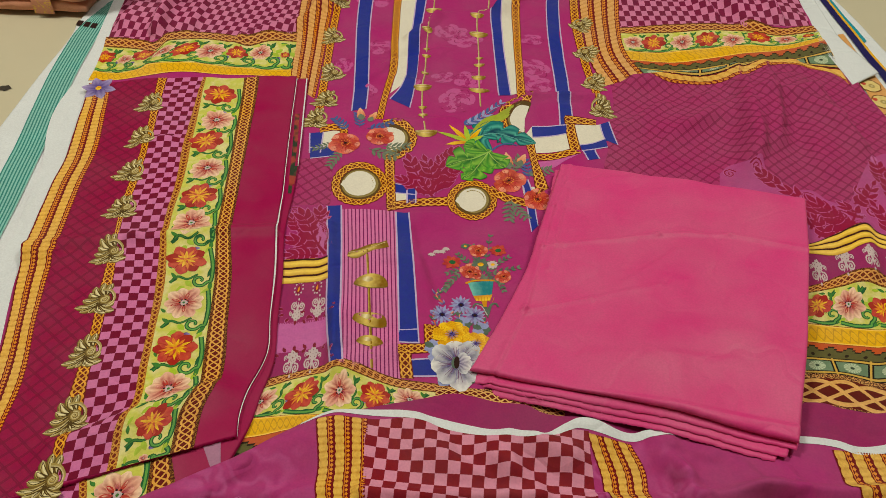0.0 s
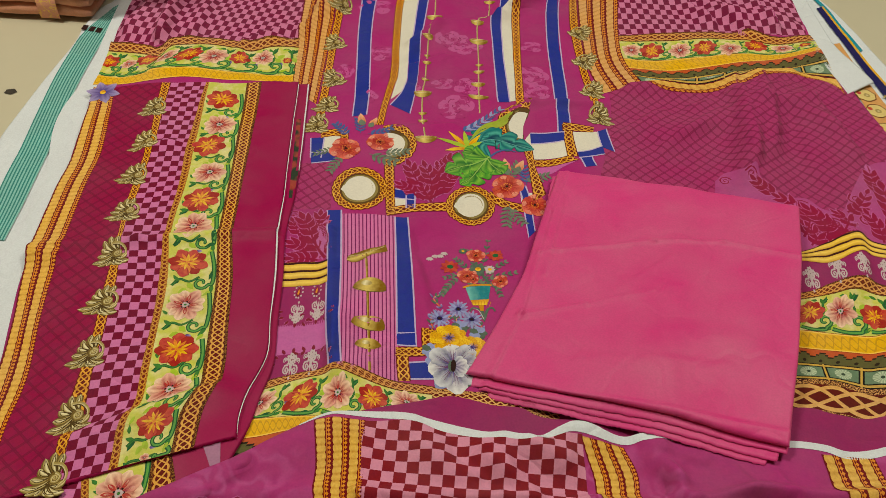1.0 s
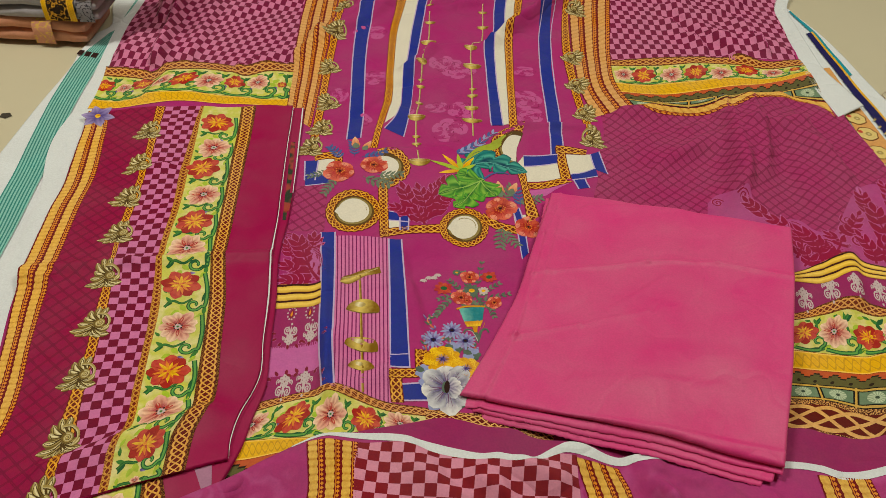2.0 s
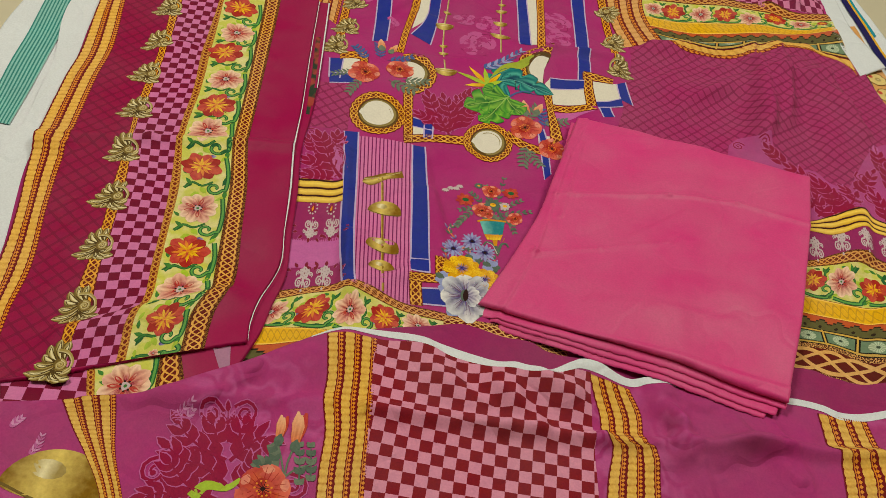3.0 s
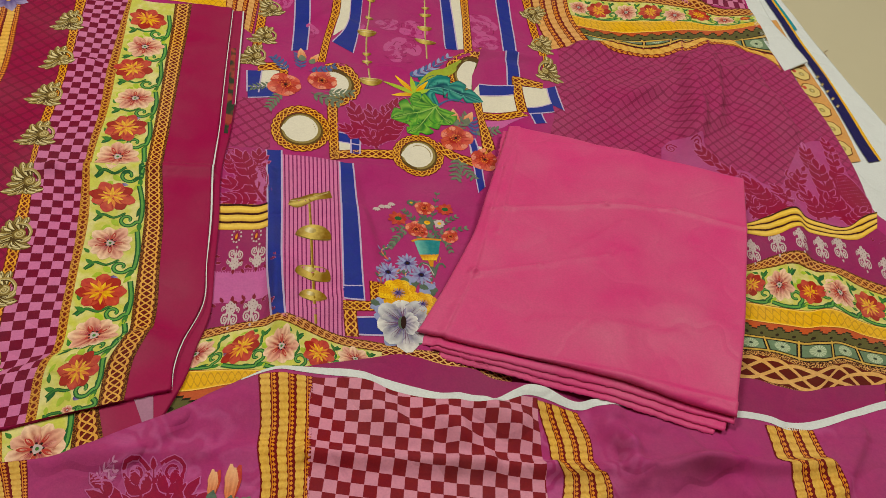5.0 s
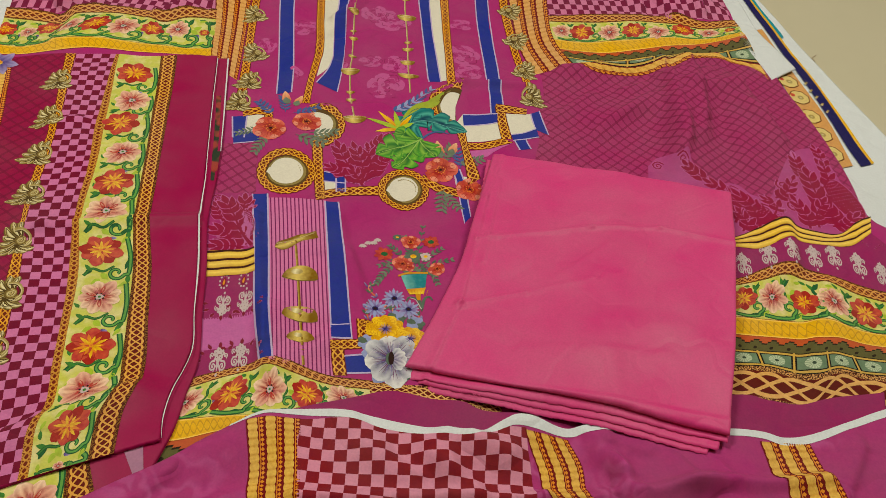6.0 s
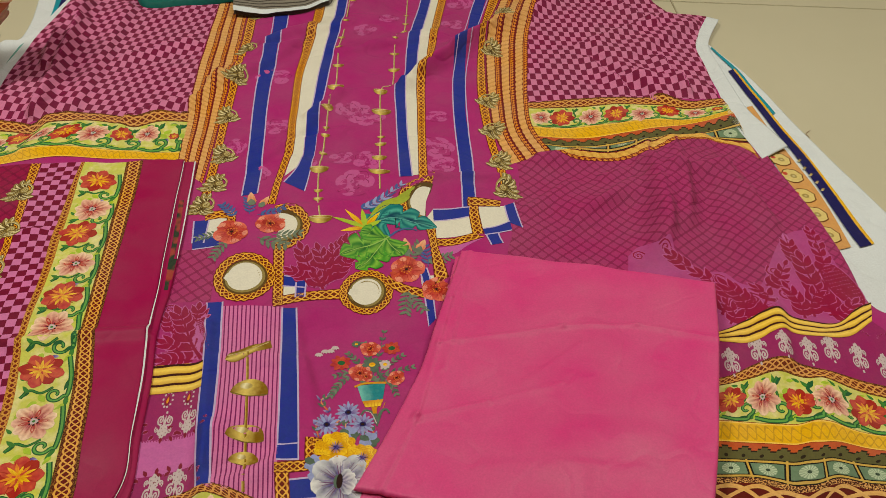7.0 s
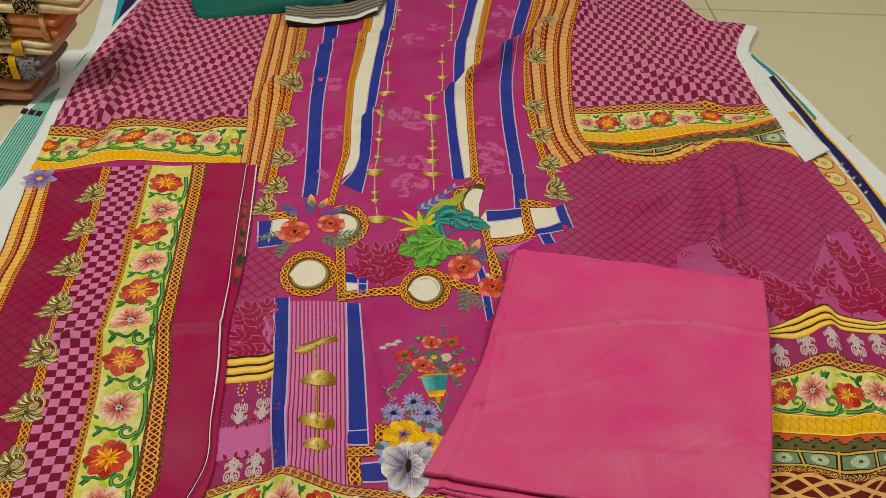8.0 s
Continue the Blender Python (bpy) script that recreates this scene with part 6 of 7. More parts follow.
# leaves and blossoms of the middle
def frond(m, x, y, ang, length, n, mat, level, wide=0.16):
    m.stroke([(x, y), (x + 0.5 * length * math.cos(ang), y + 0.5 * length * math.sin(ang)), (x + length * math.cos(ang + 0.15), y + length * math.sin(ang + 0.15))], length * 0.03, length * 0.015, mat, level, 8)
    for k in range(n):
        f = 0.15 + 0.8 * k / (n - 1)
        px, py = x + f * length * math.cos(ang + 0.15 * f), y + f * length * math.sin(ang + 0.15 * f)
        ln = length * (0.38 - 0.2 * abs(f - 0.4))
        for side in (-1, 1):
            m.petal(px, py, ang + side * 0.85, ln, length * wide * 0.6, mat, level + (k % 2), n=4)


def monstera(m, x, y, ang, r, mat, rib, level):
    """A broad slit leaf: lobes from a bent midrib."""
    for k in range(7):
        f = 0.08 + 0.13 * k
        px, py = x + f * r * math.cos(ang), y + f * r * math.sin(ang)
        ln = r * (0.62 - 0.45 * abs(f - 0.35))
        for side in (-1, 1):
            a = ang + side * (1.25 - 0.1 * k)
            m.petal(px, py, a, ln, r * 0.26, mat, level + k % 2, blunt=0.9, bend=-0.18 * side)
            m.stroke([(px, py), (px + 0.5 * ln * math.cos(a), py + 0.5 * ln * math.sin(a)), (px + 0.9 * ln * math.cos(a - 0.1 * side), py + 0.9 * ln * math.sin(a - 0.1 * side))], r * 0.025, r * 0.01, rib, level + 2, 5)
    m.petal(x + 0.6 * r * math.cos(ang), y + 0.6 * r * math.sin(ang), ang, r * 0.5, r * 0.3, mat, level + 1)
    m.stroke([(x, y), (x + 0.5 * r * math.cos(ang), y + 0.5 * r * math.sin(ang)), (x + r * math.cos(ang), y + r * math.sin(ang))], r * 0.05, r * 0.015, rib, level + 2, 8)


M_rib = plain("pale_rib_print", "93b85e")
M_ribteal = plain("teal_rib_print", "5fa09c")


def feather(m, line, n, length, wide, mats, level):
    """Slim leaflets in pairs along a bent rib."""
    p = curve(line, n + 1)
    d = np.gradient(p, axis=0)
    m.stroke(line, wide * 0.35, wide * 0.15, mats[0], level, 12)
    for k in range(n + 1):
        a = math.atan2(d[k][1], d[k][0])
        ln = length * (1 - 0.55 * abs(k / n - 0.35))
        for side in (-1, 1):
            m.petal(p[k][0], p[k][1], a + side * 0.75, ln, wide, mats[(k + side) % len(mats)], level + 1 + k % 2, n=4, bend=-0.12 * side)


def figure(name, draw, lift, label=""):
    m = Motif()
    draw(m)
    return m.lay(name, straight, S, lift, shirt, label)


M_paleblue = plain("pale_blue_leaf_print", "8f98c4", fade=0.5, paint_var=0.6)
M_palegreen = plain("olive_leaf_print", "9aa83a", fade=0.4, paint_var=0.5)
figure("printed_leaf", lambda m: feather(m, [(0.0180, 1.1160), (0.0430, 1.1390), (0.0740, 1.1750)], 9, 0.020, 0.0055, (M_paleblue, M_blueleaf), 0), L3, "pale blue fern print")
figure("printed_leaf", lambda m: [m.blade([(0.0320, 1.1010), (0.0530, 1.1310), (0.0750, 1.1390), (0.0960, 1.1660)], 0.016, M_palegreen, 1, peak=0.6), m.stroke([(0.0220, 1.0750), (0.0350, 1.1020), (0.0590, 1.1300)], 0.002, 0.002, M_palegreen, 2)], L3 + 0.0001)
figure("printed_leaf", lambda m: [m.petal(*(0.0260, 1.0710), a, ln, 0.0085, (M_yellow, M_lime)[k % 2], 2 + k % 2) for k, (a, ln) in enumerate(((1.1, 0.042), (1.75, 0.044), (2.25, 0.052), (2.7, 0.055), (3.35, 0.036), (0.7, 0.03)))], L4, "yellow lily print")
figure("printed_leaf", lambda m: [m.blade([(0.0620, 1.0520), (0.0410, 1.0750), (0.0440, 1.1040), (0.0600, 1.1220)], 0.042, M_tealleaf, 1, cuts=(0.62,), peak=0.5, sweep=0.1), m.blade([(0.0440, 1.0890), (0.0670, 1.1020), (0.0990, 1.0900), (0.1310, 1.0790)], 0.056, M_tealleaf, 2, cuts=(0.42, 0.66), depth=0.6, peak=0.3, sweep=0.15),
       m.stroke([(0.0450, 1.0890), (0.0670, 1.0970), (0.0990, 1.0870), (0.1290, 1.0790)], 0.0018, 0.0008, M_ribteal, 4), m.stroke([(0.0620, 1.0550), (0.0740, 1.0680), (0.0890, 1.0740), (0.1020, 1.0700)], 0.004, 0.002, M_blueleaf, 4)], L4, "teal split leaf print")
figure("printed_leaf", lambda m: [m.blade([(0.0620, 1.0540), (0.0380, 1.0340), (0.0180, 1.0270), (-0.0060, 1.0140)], 0.070, M_monst, 1, cuts=(0.45, 0.7), depth=0.6, peak=0.35, sweep=0.15), m.blade([(0.0560, 1.0500), (0.0440, 1.0190), (0.0340, 0.9980), (0.0190, 0.9840)], 0.052, M_monst, 2, cuts=(0.5, 0.75), depth=0.6, sweep=0.15),
       m.blade([(0.0580, 1.0490), (0.0660, 1.0340), (0.0750, 1.0240), (0.0830, 1.0140)], 0.046, M_monst, 3, cuts=(0.55,), depth=0.6, sweep=0.15), m.blade([(0.0560, 1.0500), (0.0400, 1.0570), (0.0310, 1.0620), (0.0200, 1.0640)], 0.036, M_monst, 3, cuts=(0.5,)),
       m.stroke([(0.0620, 1.0540), (0.0380, 1.0340), (0.0180, 1.0260), (-0.0030, 1.0160)], 0.0022, 0.0008, M_rib, 5), m.stroke([(0.0580, 1.0510), (0.0440, 1.0190), (0.0340, 0.9980), (0.0220, 0.9860)], 0.0018, 0.0008, M_rib, 5), m.stroke([(0.0580, 1.0490), (0.0660, 1.0340), (0.0800, 1.0180)], 0.0018, 0.0008, M_rib, 5)], L4 + 0.0003, "glossy green monstera leaf print")


def poppy(m, x, y, r, rnd):
    """A blown poppy: five broad ruffled petals with pale rims and a ring of stamens."""
    a = rnd.uniform(0, 6)
    for k in range(5):
        b = a + k * 1.257 + rnd.uniform(-0.12, 0.12)
        ln = r * rnd.uniform(0.92, 1.12)
        m.petal(x, y, b, ln, r * 1.1, (M_pinkred, M_redpetal)[k % 2], 3 + k % 2, n=8, blunt=1.4)
        m.petal(x + ln * 0.62 * math.cos(b + 0.25), y + ln * 0.62 * math.sin(b + 0.25), b + 0.1, ln * 0.34, r * 0.5, M_coral, 5, n=4, blunt=1.2)
        for o in (-0.3, 0.0, 0.28):
            m.stroke([(x + ln * 0.2 * math.cos(b + o), y + ln * 0.2 * math.sin(b + o)), (x + ln * 0.5 * math.cos(b + o * 1.2), y + ln * 0.5 * math.sin(b + o * 1.2)), (x + ln * 0.85 * math.cos(b + o), y + ln * 0.85 * math.sin(b + o))], r * 0.05, r * 0.015, M_rust, 6, 5)
    for k in range(4):
        m.petal(x, y, a + 0.6 + k * 1.57, r * rnd.uniform(0.4, 0.55), r * 0.5, (M_rust, M_redpetal)[k % 2], 7, n=4, blunt=1.2)
    for k in range(11):
        b = k * 0.571 + a
        rr = r * rnd.uniform(0.2, 0.34)
        m.stroke([(x, y), (x + rr * 0.6 * math.cos(b), y + rr * 0.6 * math.sin(b)), (x + rr * math.cos(b), y + rr * math.sin(b))], r * 0.03, r * 0.02, M_dark, 8, 3)
        m.disc(x + rr * math.cos(b), y + rr * math.sin(b), r * 0.045, r * 0.045, M_orange, 9, 6)
    m.disc(x, y, r * 0.09, r * 0.09, M_dark, 10, 8)


M_coral = plain("pale_coral_print", "dd8a74", fade=0.5, paint_var=0.6)
M_pinkred = fabric("coral_petal_print", petal_paint("a8242a", "e0705a", "7a1420"))
M_bud = fabric("peach_bud_print", petal_paint("d8682e", "e6b48c", "8a3020"))


def posy(p, blooms, leaves, label, lift=L4):
    """Poppies with leaves: blooms as (dx, dy, radius), leaves as (dx, dy, angle, length, kind)."""
    rnd = random.Random(int(abs(p[0]) * 1e4))
    m = Motif()
    for dx, dy, a, ln, kind in leaves:
        if kind == "bud":
            m.petal(dx, dy, a, ln, ln * 0.45, M_bud, 2)
            m.petal(dx, dy, a, ln * 0.5, ln * 0.4, M_greyleaf, 3)
        else:
            frond(m, dx, dy, a, ln * 0.78, 5, {"g": M_greyleaf, "b": M_blueleaf, "d": M_dkgreen}[kind], 0, 0.22)
    for dx, dy, r in blooms:
        poppy(m, dx, dy, r, rnd)
    m.lay("printed_posy", spot(p, 0, 1.0, 1.12), S, lift, shirt, label)


posy((-0.136, 1.064), ((-0.028, -0.012, 0.025), (0.022, 0.012, 0.023)),
     ((-0.03, 0.02, 2.2, 0.045, "b"), (-0.012, 0.03, 1.7, 0.045, "b"), (0.0, 0.03, 0.3, 0.05, "b"), (0.01, -0.02, -0.4, 0.055, "g"), (-0.045, -0.015, 3.4, 0.04, "g"), (-0.03, -0.03, 4.2, 0.045, "g"), (0.03, -0.012, 0.0, 0.05, "g"), (-0.012, 0.05, 1.8, 0.03, "bud"), (0.0, 0.048, 1.2, 0.026, "bud")), "red poppies with grey leaves")
posy((0.089, 0.980), ((0.0, 0.004, 0.024), (0.042, -0.028, 0.02)),
     ((0.0, 0.02, 1.0, 0.05, "g"), (0.025, 0.02, 0.2, 0.05, "g"), (0.005, -0.03, 4.5, 0.05, "g"), (0.005, -0.035, 5.2, 0.045, "g"), (0.03, 0.01, 1.6, 0.05, "b"), (0.0, 0.03, 1.7, 0.035, "bud"), (0.014, 0.035, 1.2, 0.03, "bud")), "coral poppies with grey leaves")

# vase of flowers
M_amberp = plain("ochre_print", "c98a1e")
M_sage = plain("sage_leaf_print", "56685a", fade=0.5, paint_var=0.7)
v = Motif()
v.poly([(0.0360, 0.7780), (0.0700, 0.7850), (0.0680, 0.7590), (0.0440, 0.7550)], M_vase, 3)
v.poly([(0.0440, 0.7550), (0.0690, 0.7600), (0.0660, 0.7490), (0.0480, 0.7460)], M_yellow, 3)
v.stroke([(0.0330, 0.7760), (0.0440, 0.7820), (0.0600, 0.7840), (0.0710, 0.7840)], 0.0030, 0.0030, M_amberp, 5, 14)
for k in range(7):
    v.stroke([((0.0460, 0.7550)[0] + k * 0.0042, (0.0460, 0.7550)[1]), ((0.0480, 0.7460)[0] + k * 0.0035, (0.0480, 0.7460)[1])], 0.0008, 0.0006, M_amberp, 5, 3)
v.poly([(0.0550, 0.7470), (0.0620, 0.7480), (0.0620, 0.7370), (0.0580, 0.7360)], M_amberp, 3)
v.stroke([(0.0600, 0.7370), (0.0610, 0.7280), (0.0640, 0.7180)], 0.006, 0.0015, M_sage, 3, 8)
v.stroke([(0.0630, 0.7220), (0.0570, 0.7380), (0.0480, 0.7410), (0.0440, 0.7340)], 0.0045, 0.002, M_sage, 2, 12)
v.stroke([(0.0630, 0.7220), (0.0670, 0.7400), (0.0730, 0.7440), (0.0770, 0.7380)], 0.0045, 0.002, M_sage, 2, 12)
v.stroke([(0.0630, 0.7220), (0.0560, 0.7370), (0.0490, 0.7400)], 0.0012, 0.001, M_silver, 4, 12)
rv = random.Random(5)
for line in ([(0.0510, 0.7870), (0.0350, 0.8140), (0.0220, 0.8290)], [(0.0510, 0.7870), (0.0470, 0.8200), (0.0400, 0.8470)], [(0.0530, 0.7870), (0.0590, 0.8260), (0.0640, 0.8660)], [(0.0550, 0.7880), (0.0710, 0.8110), (0.0880, 0.8250)], [(0.0550, 0.7880), (0.0770, 0.7990), (0.1010, 0.8070)], [(0.0460, 0.7840), (0.0280, 0.7990), (0.0100, 0.7920)], [(0.0580, 0.7870), (0.0750, 0.7850), (0.0830, 0.7680)], [(0.0240, 0.7920), (0.0130, 0.7760), (0.0070, 0.7620)]):
    feather(v, line, 6, 0.0095, 0.0036, (M_sage, M_greyleaf), 0)
for (px, py), r, mt in ((0.0300, 0.8470), 0.006, 2), ((0.0480, 0.8380), 0.013, 0), ((0.0140, 0.8130), 0.013, 1), ((0.0750, 0.8380), 0.012, 1), ((0.0380, 0.7980), 0.014, 0), ((0.0520, 0.8120), 0.012, 2), ((0.0680, 0.8120), 0.008, 3), ((0.0830, 0.7910), 0.011, 0), ((0.0460, 0.7930), 0.008, 0):
    if mt == 0:
        poppy(v, px, py, r, rv)
    else:
        for k in range(9):
            v.petal(px, py, k * 0.698 + px * 50, r * rv.uniform(0.85, 1.1), r * 0.55, {1: (M_rosebit, M_redpetal)[k % 2], 2: M_sage, 3: M_silver}[mt], 4 + k % 2, blunt=1.1)
        v.disc(px, py, r * 0.36, r * 0.3, {1: M_dkgreen, 2: M_yellow, 3: M_yellow}[mt], 6, 9)
for px, py in ((-0.0150, 0.8260), (-0.0080, 0.8320), (-0.0010, 0.8330), (0.0040, 0.8390)):
    for k in range(4):
        v.petal(px, py + 0.003, 4.0 + k * 0.5, 0.0075, 0.0035, M_silver, 4, n=4)
v.lay("printed_vase", straight, S, L3, shirt, "teal vase of red flowers print")


def daisy(p, r, turn):
    m = Motif()
    for k in range(15):
        m.petal(0, 0, k * 0.419 + turn, r * (0.92 + 0.14 * (k % 2)), r * 0.27, (M_lilac, M_paleblue)[k % 2], k % 3, blunt=1.1)
    m.disc(0, 0, r * 0.27, r * 0.24, M_navy, 4, 9)
    m.disc(0, 0, r * 0.15, r * 0.13, M_dark, 5, 9)
    m.lay("printed_daisy", spot(p, 0, 1, 1.1), S, L3 + 0.0001, shirt, "lilac daisy print")


foliage = Motif()
for line in ([(-0.0010, 0.6990), (-0.0050, 0.7130), (0.0010, 0.7280)], [(0.0140, 0.7080), (0.0190, 0.7240), (0.0290, 0.7190)], [(0.0390, 0.7060), (0.0290, 0.7130), (0.0260, 0.7280)], [(0.0620, 0.7040), (0.0560, 0.7150), (0.0480, 0.7080)], [(0.0070, 0.7370), (-0.0040, 0.7510), (0.0030, 0.7600)]):
    foliage.stroke(line, 0.0022, 0.0012, M_bud, 1, 10)
    feather(foliage, line, 4, 0.009, 0.0035, (M_sage, M_lilac), 0)
for (px, py) in ((0.0330, 0.7050), (0.0560, 0.6970), (-0.0010, 0.6620)):
    for k in range(7):
        foliage.petal(px, py, k * 0.9, 0.012, 0.009, (M_paleblue, M_sage)[k % 3 == 0], 3 + k % 2, blunt=1.2)
foliage.lay("printed_foliage", straight, S, L3, shirt)
for p, r, t in (((0.0060, 0.7180), 0.0145, 0.1), ((0.0290, 0.7370), 0.0145, 0.4), ((0.0470, 0.7200), 0.0145, 0.2)):
    daisy(p, r, t)


def rose(p, r, label):
    """A full ranunculus: rings of short overlapping petals round a lilac eye."""
    m = Motif()
    rnd = random.Random(int(r * 1e5))
    for lev, (rr, n) in enumerate(((0.62, 11), (0.46, 10), (0.32, 9), (0.2, 7))):
        for k in range(n):
            a = k * 6.283 / n + lev * 0.4 + rnd.uniform(-0.1, 0.1)
            x, y = r * rr * math.cos(a), r * rr * math.sin(a)
            m.petal(x - 0.1 * r * math.cos(a), y - 0.1 * r * math.sin(a), a, r * 0.46, r * 0.52, (M_yellow, M_deepyellow)[(k + lev) % 2], lev * 2, n=5, blunt=1.35)
            m.stroke([(x + 0.25 * r * math.cos(a + 0.5), y + 0.25 * r * math.sin(a + 0.5)), (x + 0.33 * r * math.cos(a), y + 0.33 * r * math.sin(a)), (x + 0.25 * r * math.cos(a - 0.5), y + 0.25 * r * math.sin(a - 0.5))], r * 0.03, r * 0.02, M_amberp, lev * 2 + 1, 4)
    for k in range(14):
        a = k * 0.449
        m.stroke([(0, 0.05 * r), (r * 0.2 * math.cos(a), 0.05 * r + r * 0.2 * math.sin(a)), (r * 0.34 * math.cos(a), 0.05 * r + r * 0.34 * math.sin(a))], r * 0.06, r * 0.03, (M_lilac, M_navy)[k % 3 == 0], 9, 3)
    m.lay("printed_bloom", spot(p, 0, 1, 1.0), S, L4 + 0.0002, shirt, label)


def anemone(p, r, label):
    m = Motif()
    rnd = random.Random(8)
    for k in range(8):
        a = k * 0.785 + 0.2
        ln = r * rnd.uniform(0.92, 1.1)
        m.petal(0, 0, a, ln, r * 0.78, (M_white_p, M_pearl)[k % 2], k % 2, n=9, blunt=1.4)
        for o in (-0.22, -0.08, 0.08, 0.22):
            m.stroke([(0.2 * ln * math.cos(a + o), 0.2 * ln * math.sin(a + o)), (0.45 * ln * math.cos(a + o), 0.45 * ln * math.sin(a + o)), (0.72 * ln * math.cos(a + o * 1.1), 0.72 * ln * math.sin(a + o * 1.1))], r * 0.028, r * 0.008, (M_plumline, M_lilac)[abs(o) > 0.1], 3, 5)
    for k in range(5):
        m.petal(0.02 * r, 0, -0.9 + k * 0.5, r * 0.5, r * 0.34, (M_pearl, M_white_p)[k % 2], 4 + k % 2, n=6, blunt=1.3)
    m.disc(-0.03 * r, 0.02 * r, r * 0.10, r * 0.26, M_dark, 7, 12)
    m.disc(-0.10 * r, 0.0, r * 0.12, r * 0.24, M_sage, 6, 12)
    m.lay("printed_bloom", spot(p, 0, 1, 1.08), S, L4 + 0.0004, shirt, label)


M_deepyellow = fabric("deep_yellow_petal_print", petal_paint("b87410", "e4b024", "8a4c10"))
M_pearl = fabric("pearl_petal_print", petal_paint("6a6684", "cfd2d6", "4a4468", 1.2))
M_plumline = plain("plum_line_print", "6a3060")
rose((0.0200, 0.6840), 0.0245, "golden yellow rose print")
rose((0.0500, 0.6710), 0.020, "golden yellow rose print")
anemone((0.0290, 0.6400), 0.034, "pearl grey anemone print")
g = Motif()
for k, (tx, ty) in enumerate(((-0.0070, 0.6610), (-0.0010, 0.6310), (0.0090, 0.6070), (0.0470, 0.6120), (0.0570, 0.6220), (-0.0070, 0.6470))):
    x0, y0 = (0.0260, 0.6410)
    g.blade([(x0, y0), ((x0 + tx) / 2 + 0.004, (y0 + ty) / 2), (tx, ty)], 0.020, (M_sage, M_blueleaf, M_paleblue)[k % 3], k % 2, 12, peak=0.6)
g.lay("printed_leaves", straight, S, L4, shirt)
iris = Motif()
for k in range(6):
    iris.petal(0, 0, k * 1.05, 0.028, 0.018, M_lilac, 1 + k % 2)
iris.disc(0, 0, 0.005, 0.005, M_yellow, 4, 8)
iris.lay("printed_bloom", spot((-0.588, 1.157), 0, 1.0, 1.1), V, L4, sleeve, "lilac iris print")


M_dampale = plain("pale_orchid_print", "c886b4")

# damask scrolls
def dleaf(m, line, width, lobes, level=0, rim=0.0013):
    """An acanthus frond: a bent stem with hooked lobes on both sides, each pale at the rim."""
    width *= 1.12
    p = curve(line, 2 * lobes + 2)
    d = np.gradient(p, axis=0)
    m.stroke(line, width * 0.2 + 2 * rim, width * 0.08 + 2 * rim, M_damline, level, 14)
    for k in range(lobes):
        i = 1 + 2 * k
        a = math.atan2(d[i][1], d[i][0])
        ln = width * (1.05 - 0.4 * k / lobes)
        for side in (-1, 1):
            b = a + side * 0.9
            for grow, mat, lev in ((rim, M_damline, 2 * k + 1), (0.0, M_damask, 2 * k + 2)):
                m.petal(p[i][0] - grow * math.cos(b), p[i][1] - grow * math.sin(b), b, ln + 2 * grow, ln * 0.5 + 2 * grow, mat, level + lev, bend=-0.42 * side, blunt=0.95)
    a = math.atan2(d[-1][1], d[-1][0])
    m.petal(p[-1][0], p[-1][1], a, width * 0.65 + rim, width * 0.32 + 2 * rim, M_damline, level + 2 * lobes + 1)
    m.petal(p[-1][0], p[-1][1], a, width * 0.65, width * 0.32, M_damask, level + 2 * lobes + 2)
    m.stroke(line, width * 0.16, width * 0.05, M_damask, level + 2 * lobes + 3, 14)


def curl(m, centre, r, ang, side, level=0, turns=1.6):
    m.spiral(*centre, r, turns, ang, r * 0.42, M_damline, level, side)
    m.spiral(*centre, r, turns, ang, r * 0.26, M_damask, level + 2, side)


def pod(m, centre, rx, ry, turn):
    """A seed head: dark oval with rows of pale dots."""
    m.disc(*centre, rx + 0.0014, ry + 0.0014, M_damline, 4, 20, turn=turn)
    m.disc(*centre, rx, ry, M_damask, 5, 20, turn=turn)
    c, sn = math.cos(turn), math.sin(turn)
    for i in range(-4, 5):
        for j in range(-6, 7):
            fx, fy = (i + 0.5 * (j % 2)) / 5, j / 7
            if fx * fx + fy * fy < 0.8:
                x, y = fx * rx, fy * ry
                m.disc(centre[0] + x * c - y * sn, centre[1] + x * sn + y * c, 0.0009, 0.0009, M_damline, 6, 5)


def damask_print(fronds, curls, pods, parent, height, lift, label=""):
    for line, width, lobes in fronds:
        m = Motif()
        dleaf(m, line, width, lobes)
        m.lay("damask_frond", straight, height, lift, parent, label)
    for centre, r, ang, side in curls:
        m = Motif()
        curl(m, centre, r, ang, side, 3)
        m.lay("damask_curl", straight, height, lift, parent)
    for centre, rx, ry, turn in pods:
        m = Motif()
        pod(m, centre, rx, ry, turn)
        m.lay("damask_seed_head", straight, height, lift, parent)


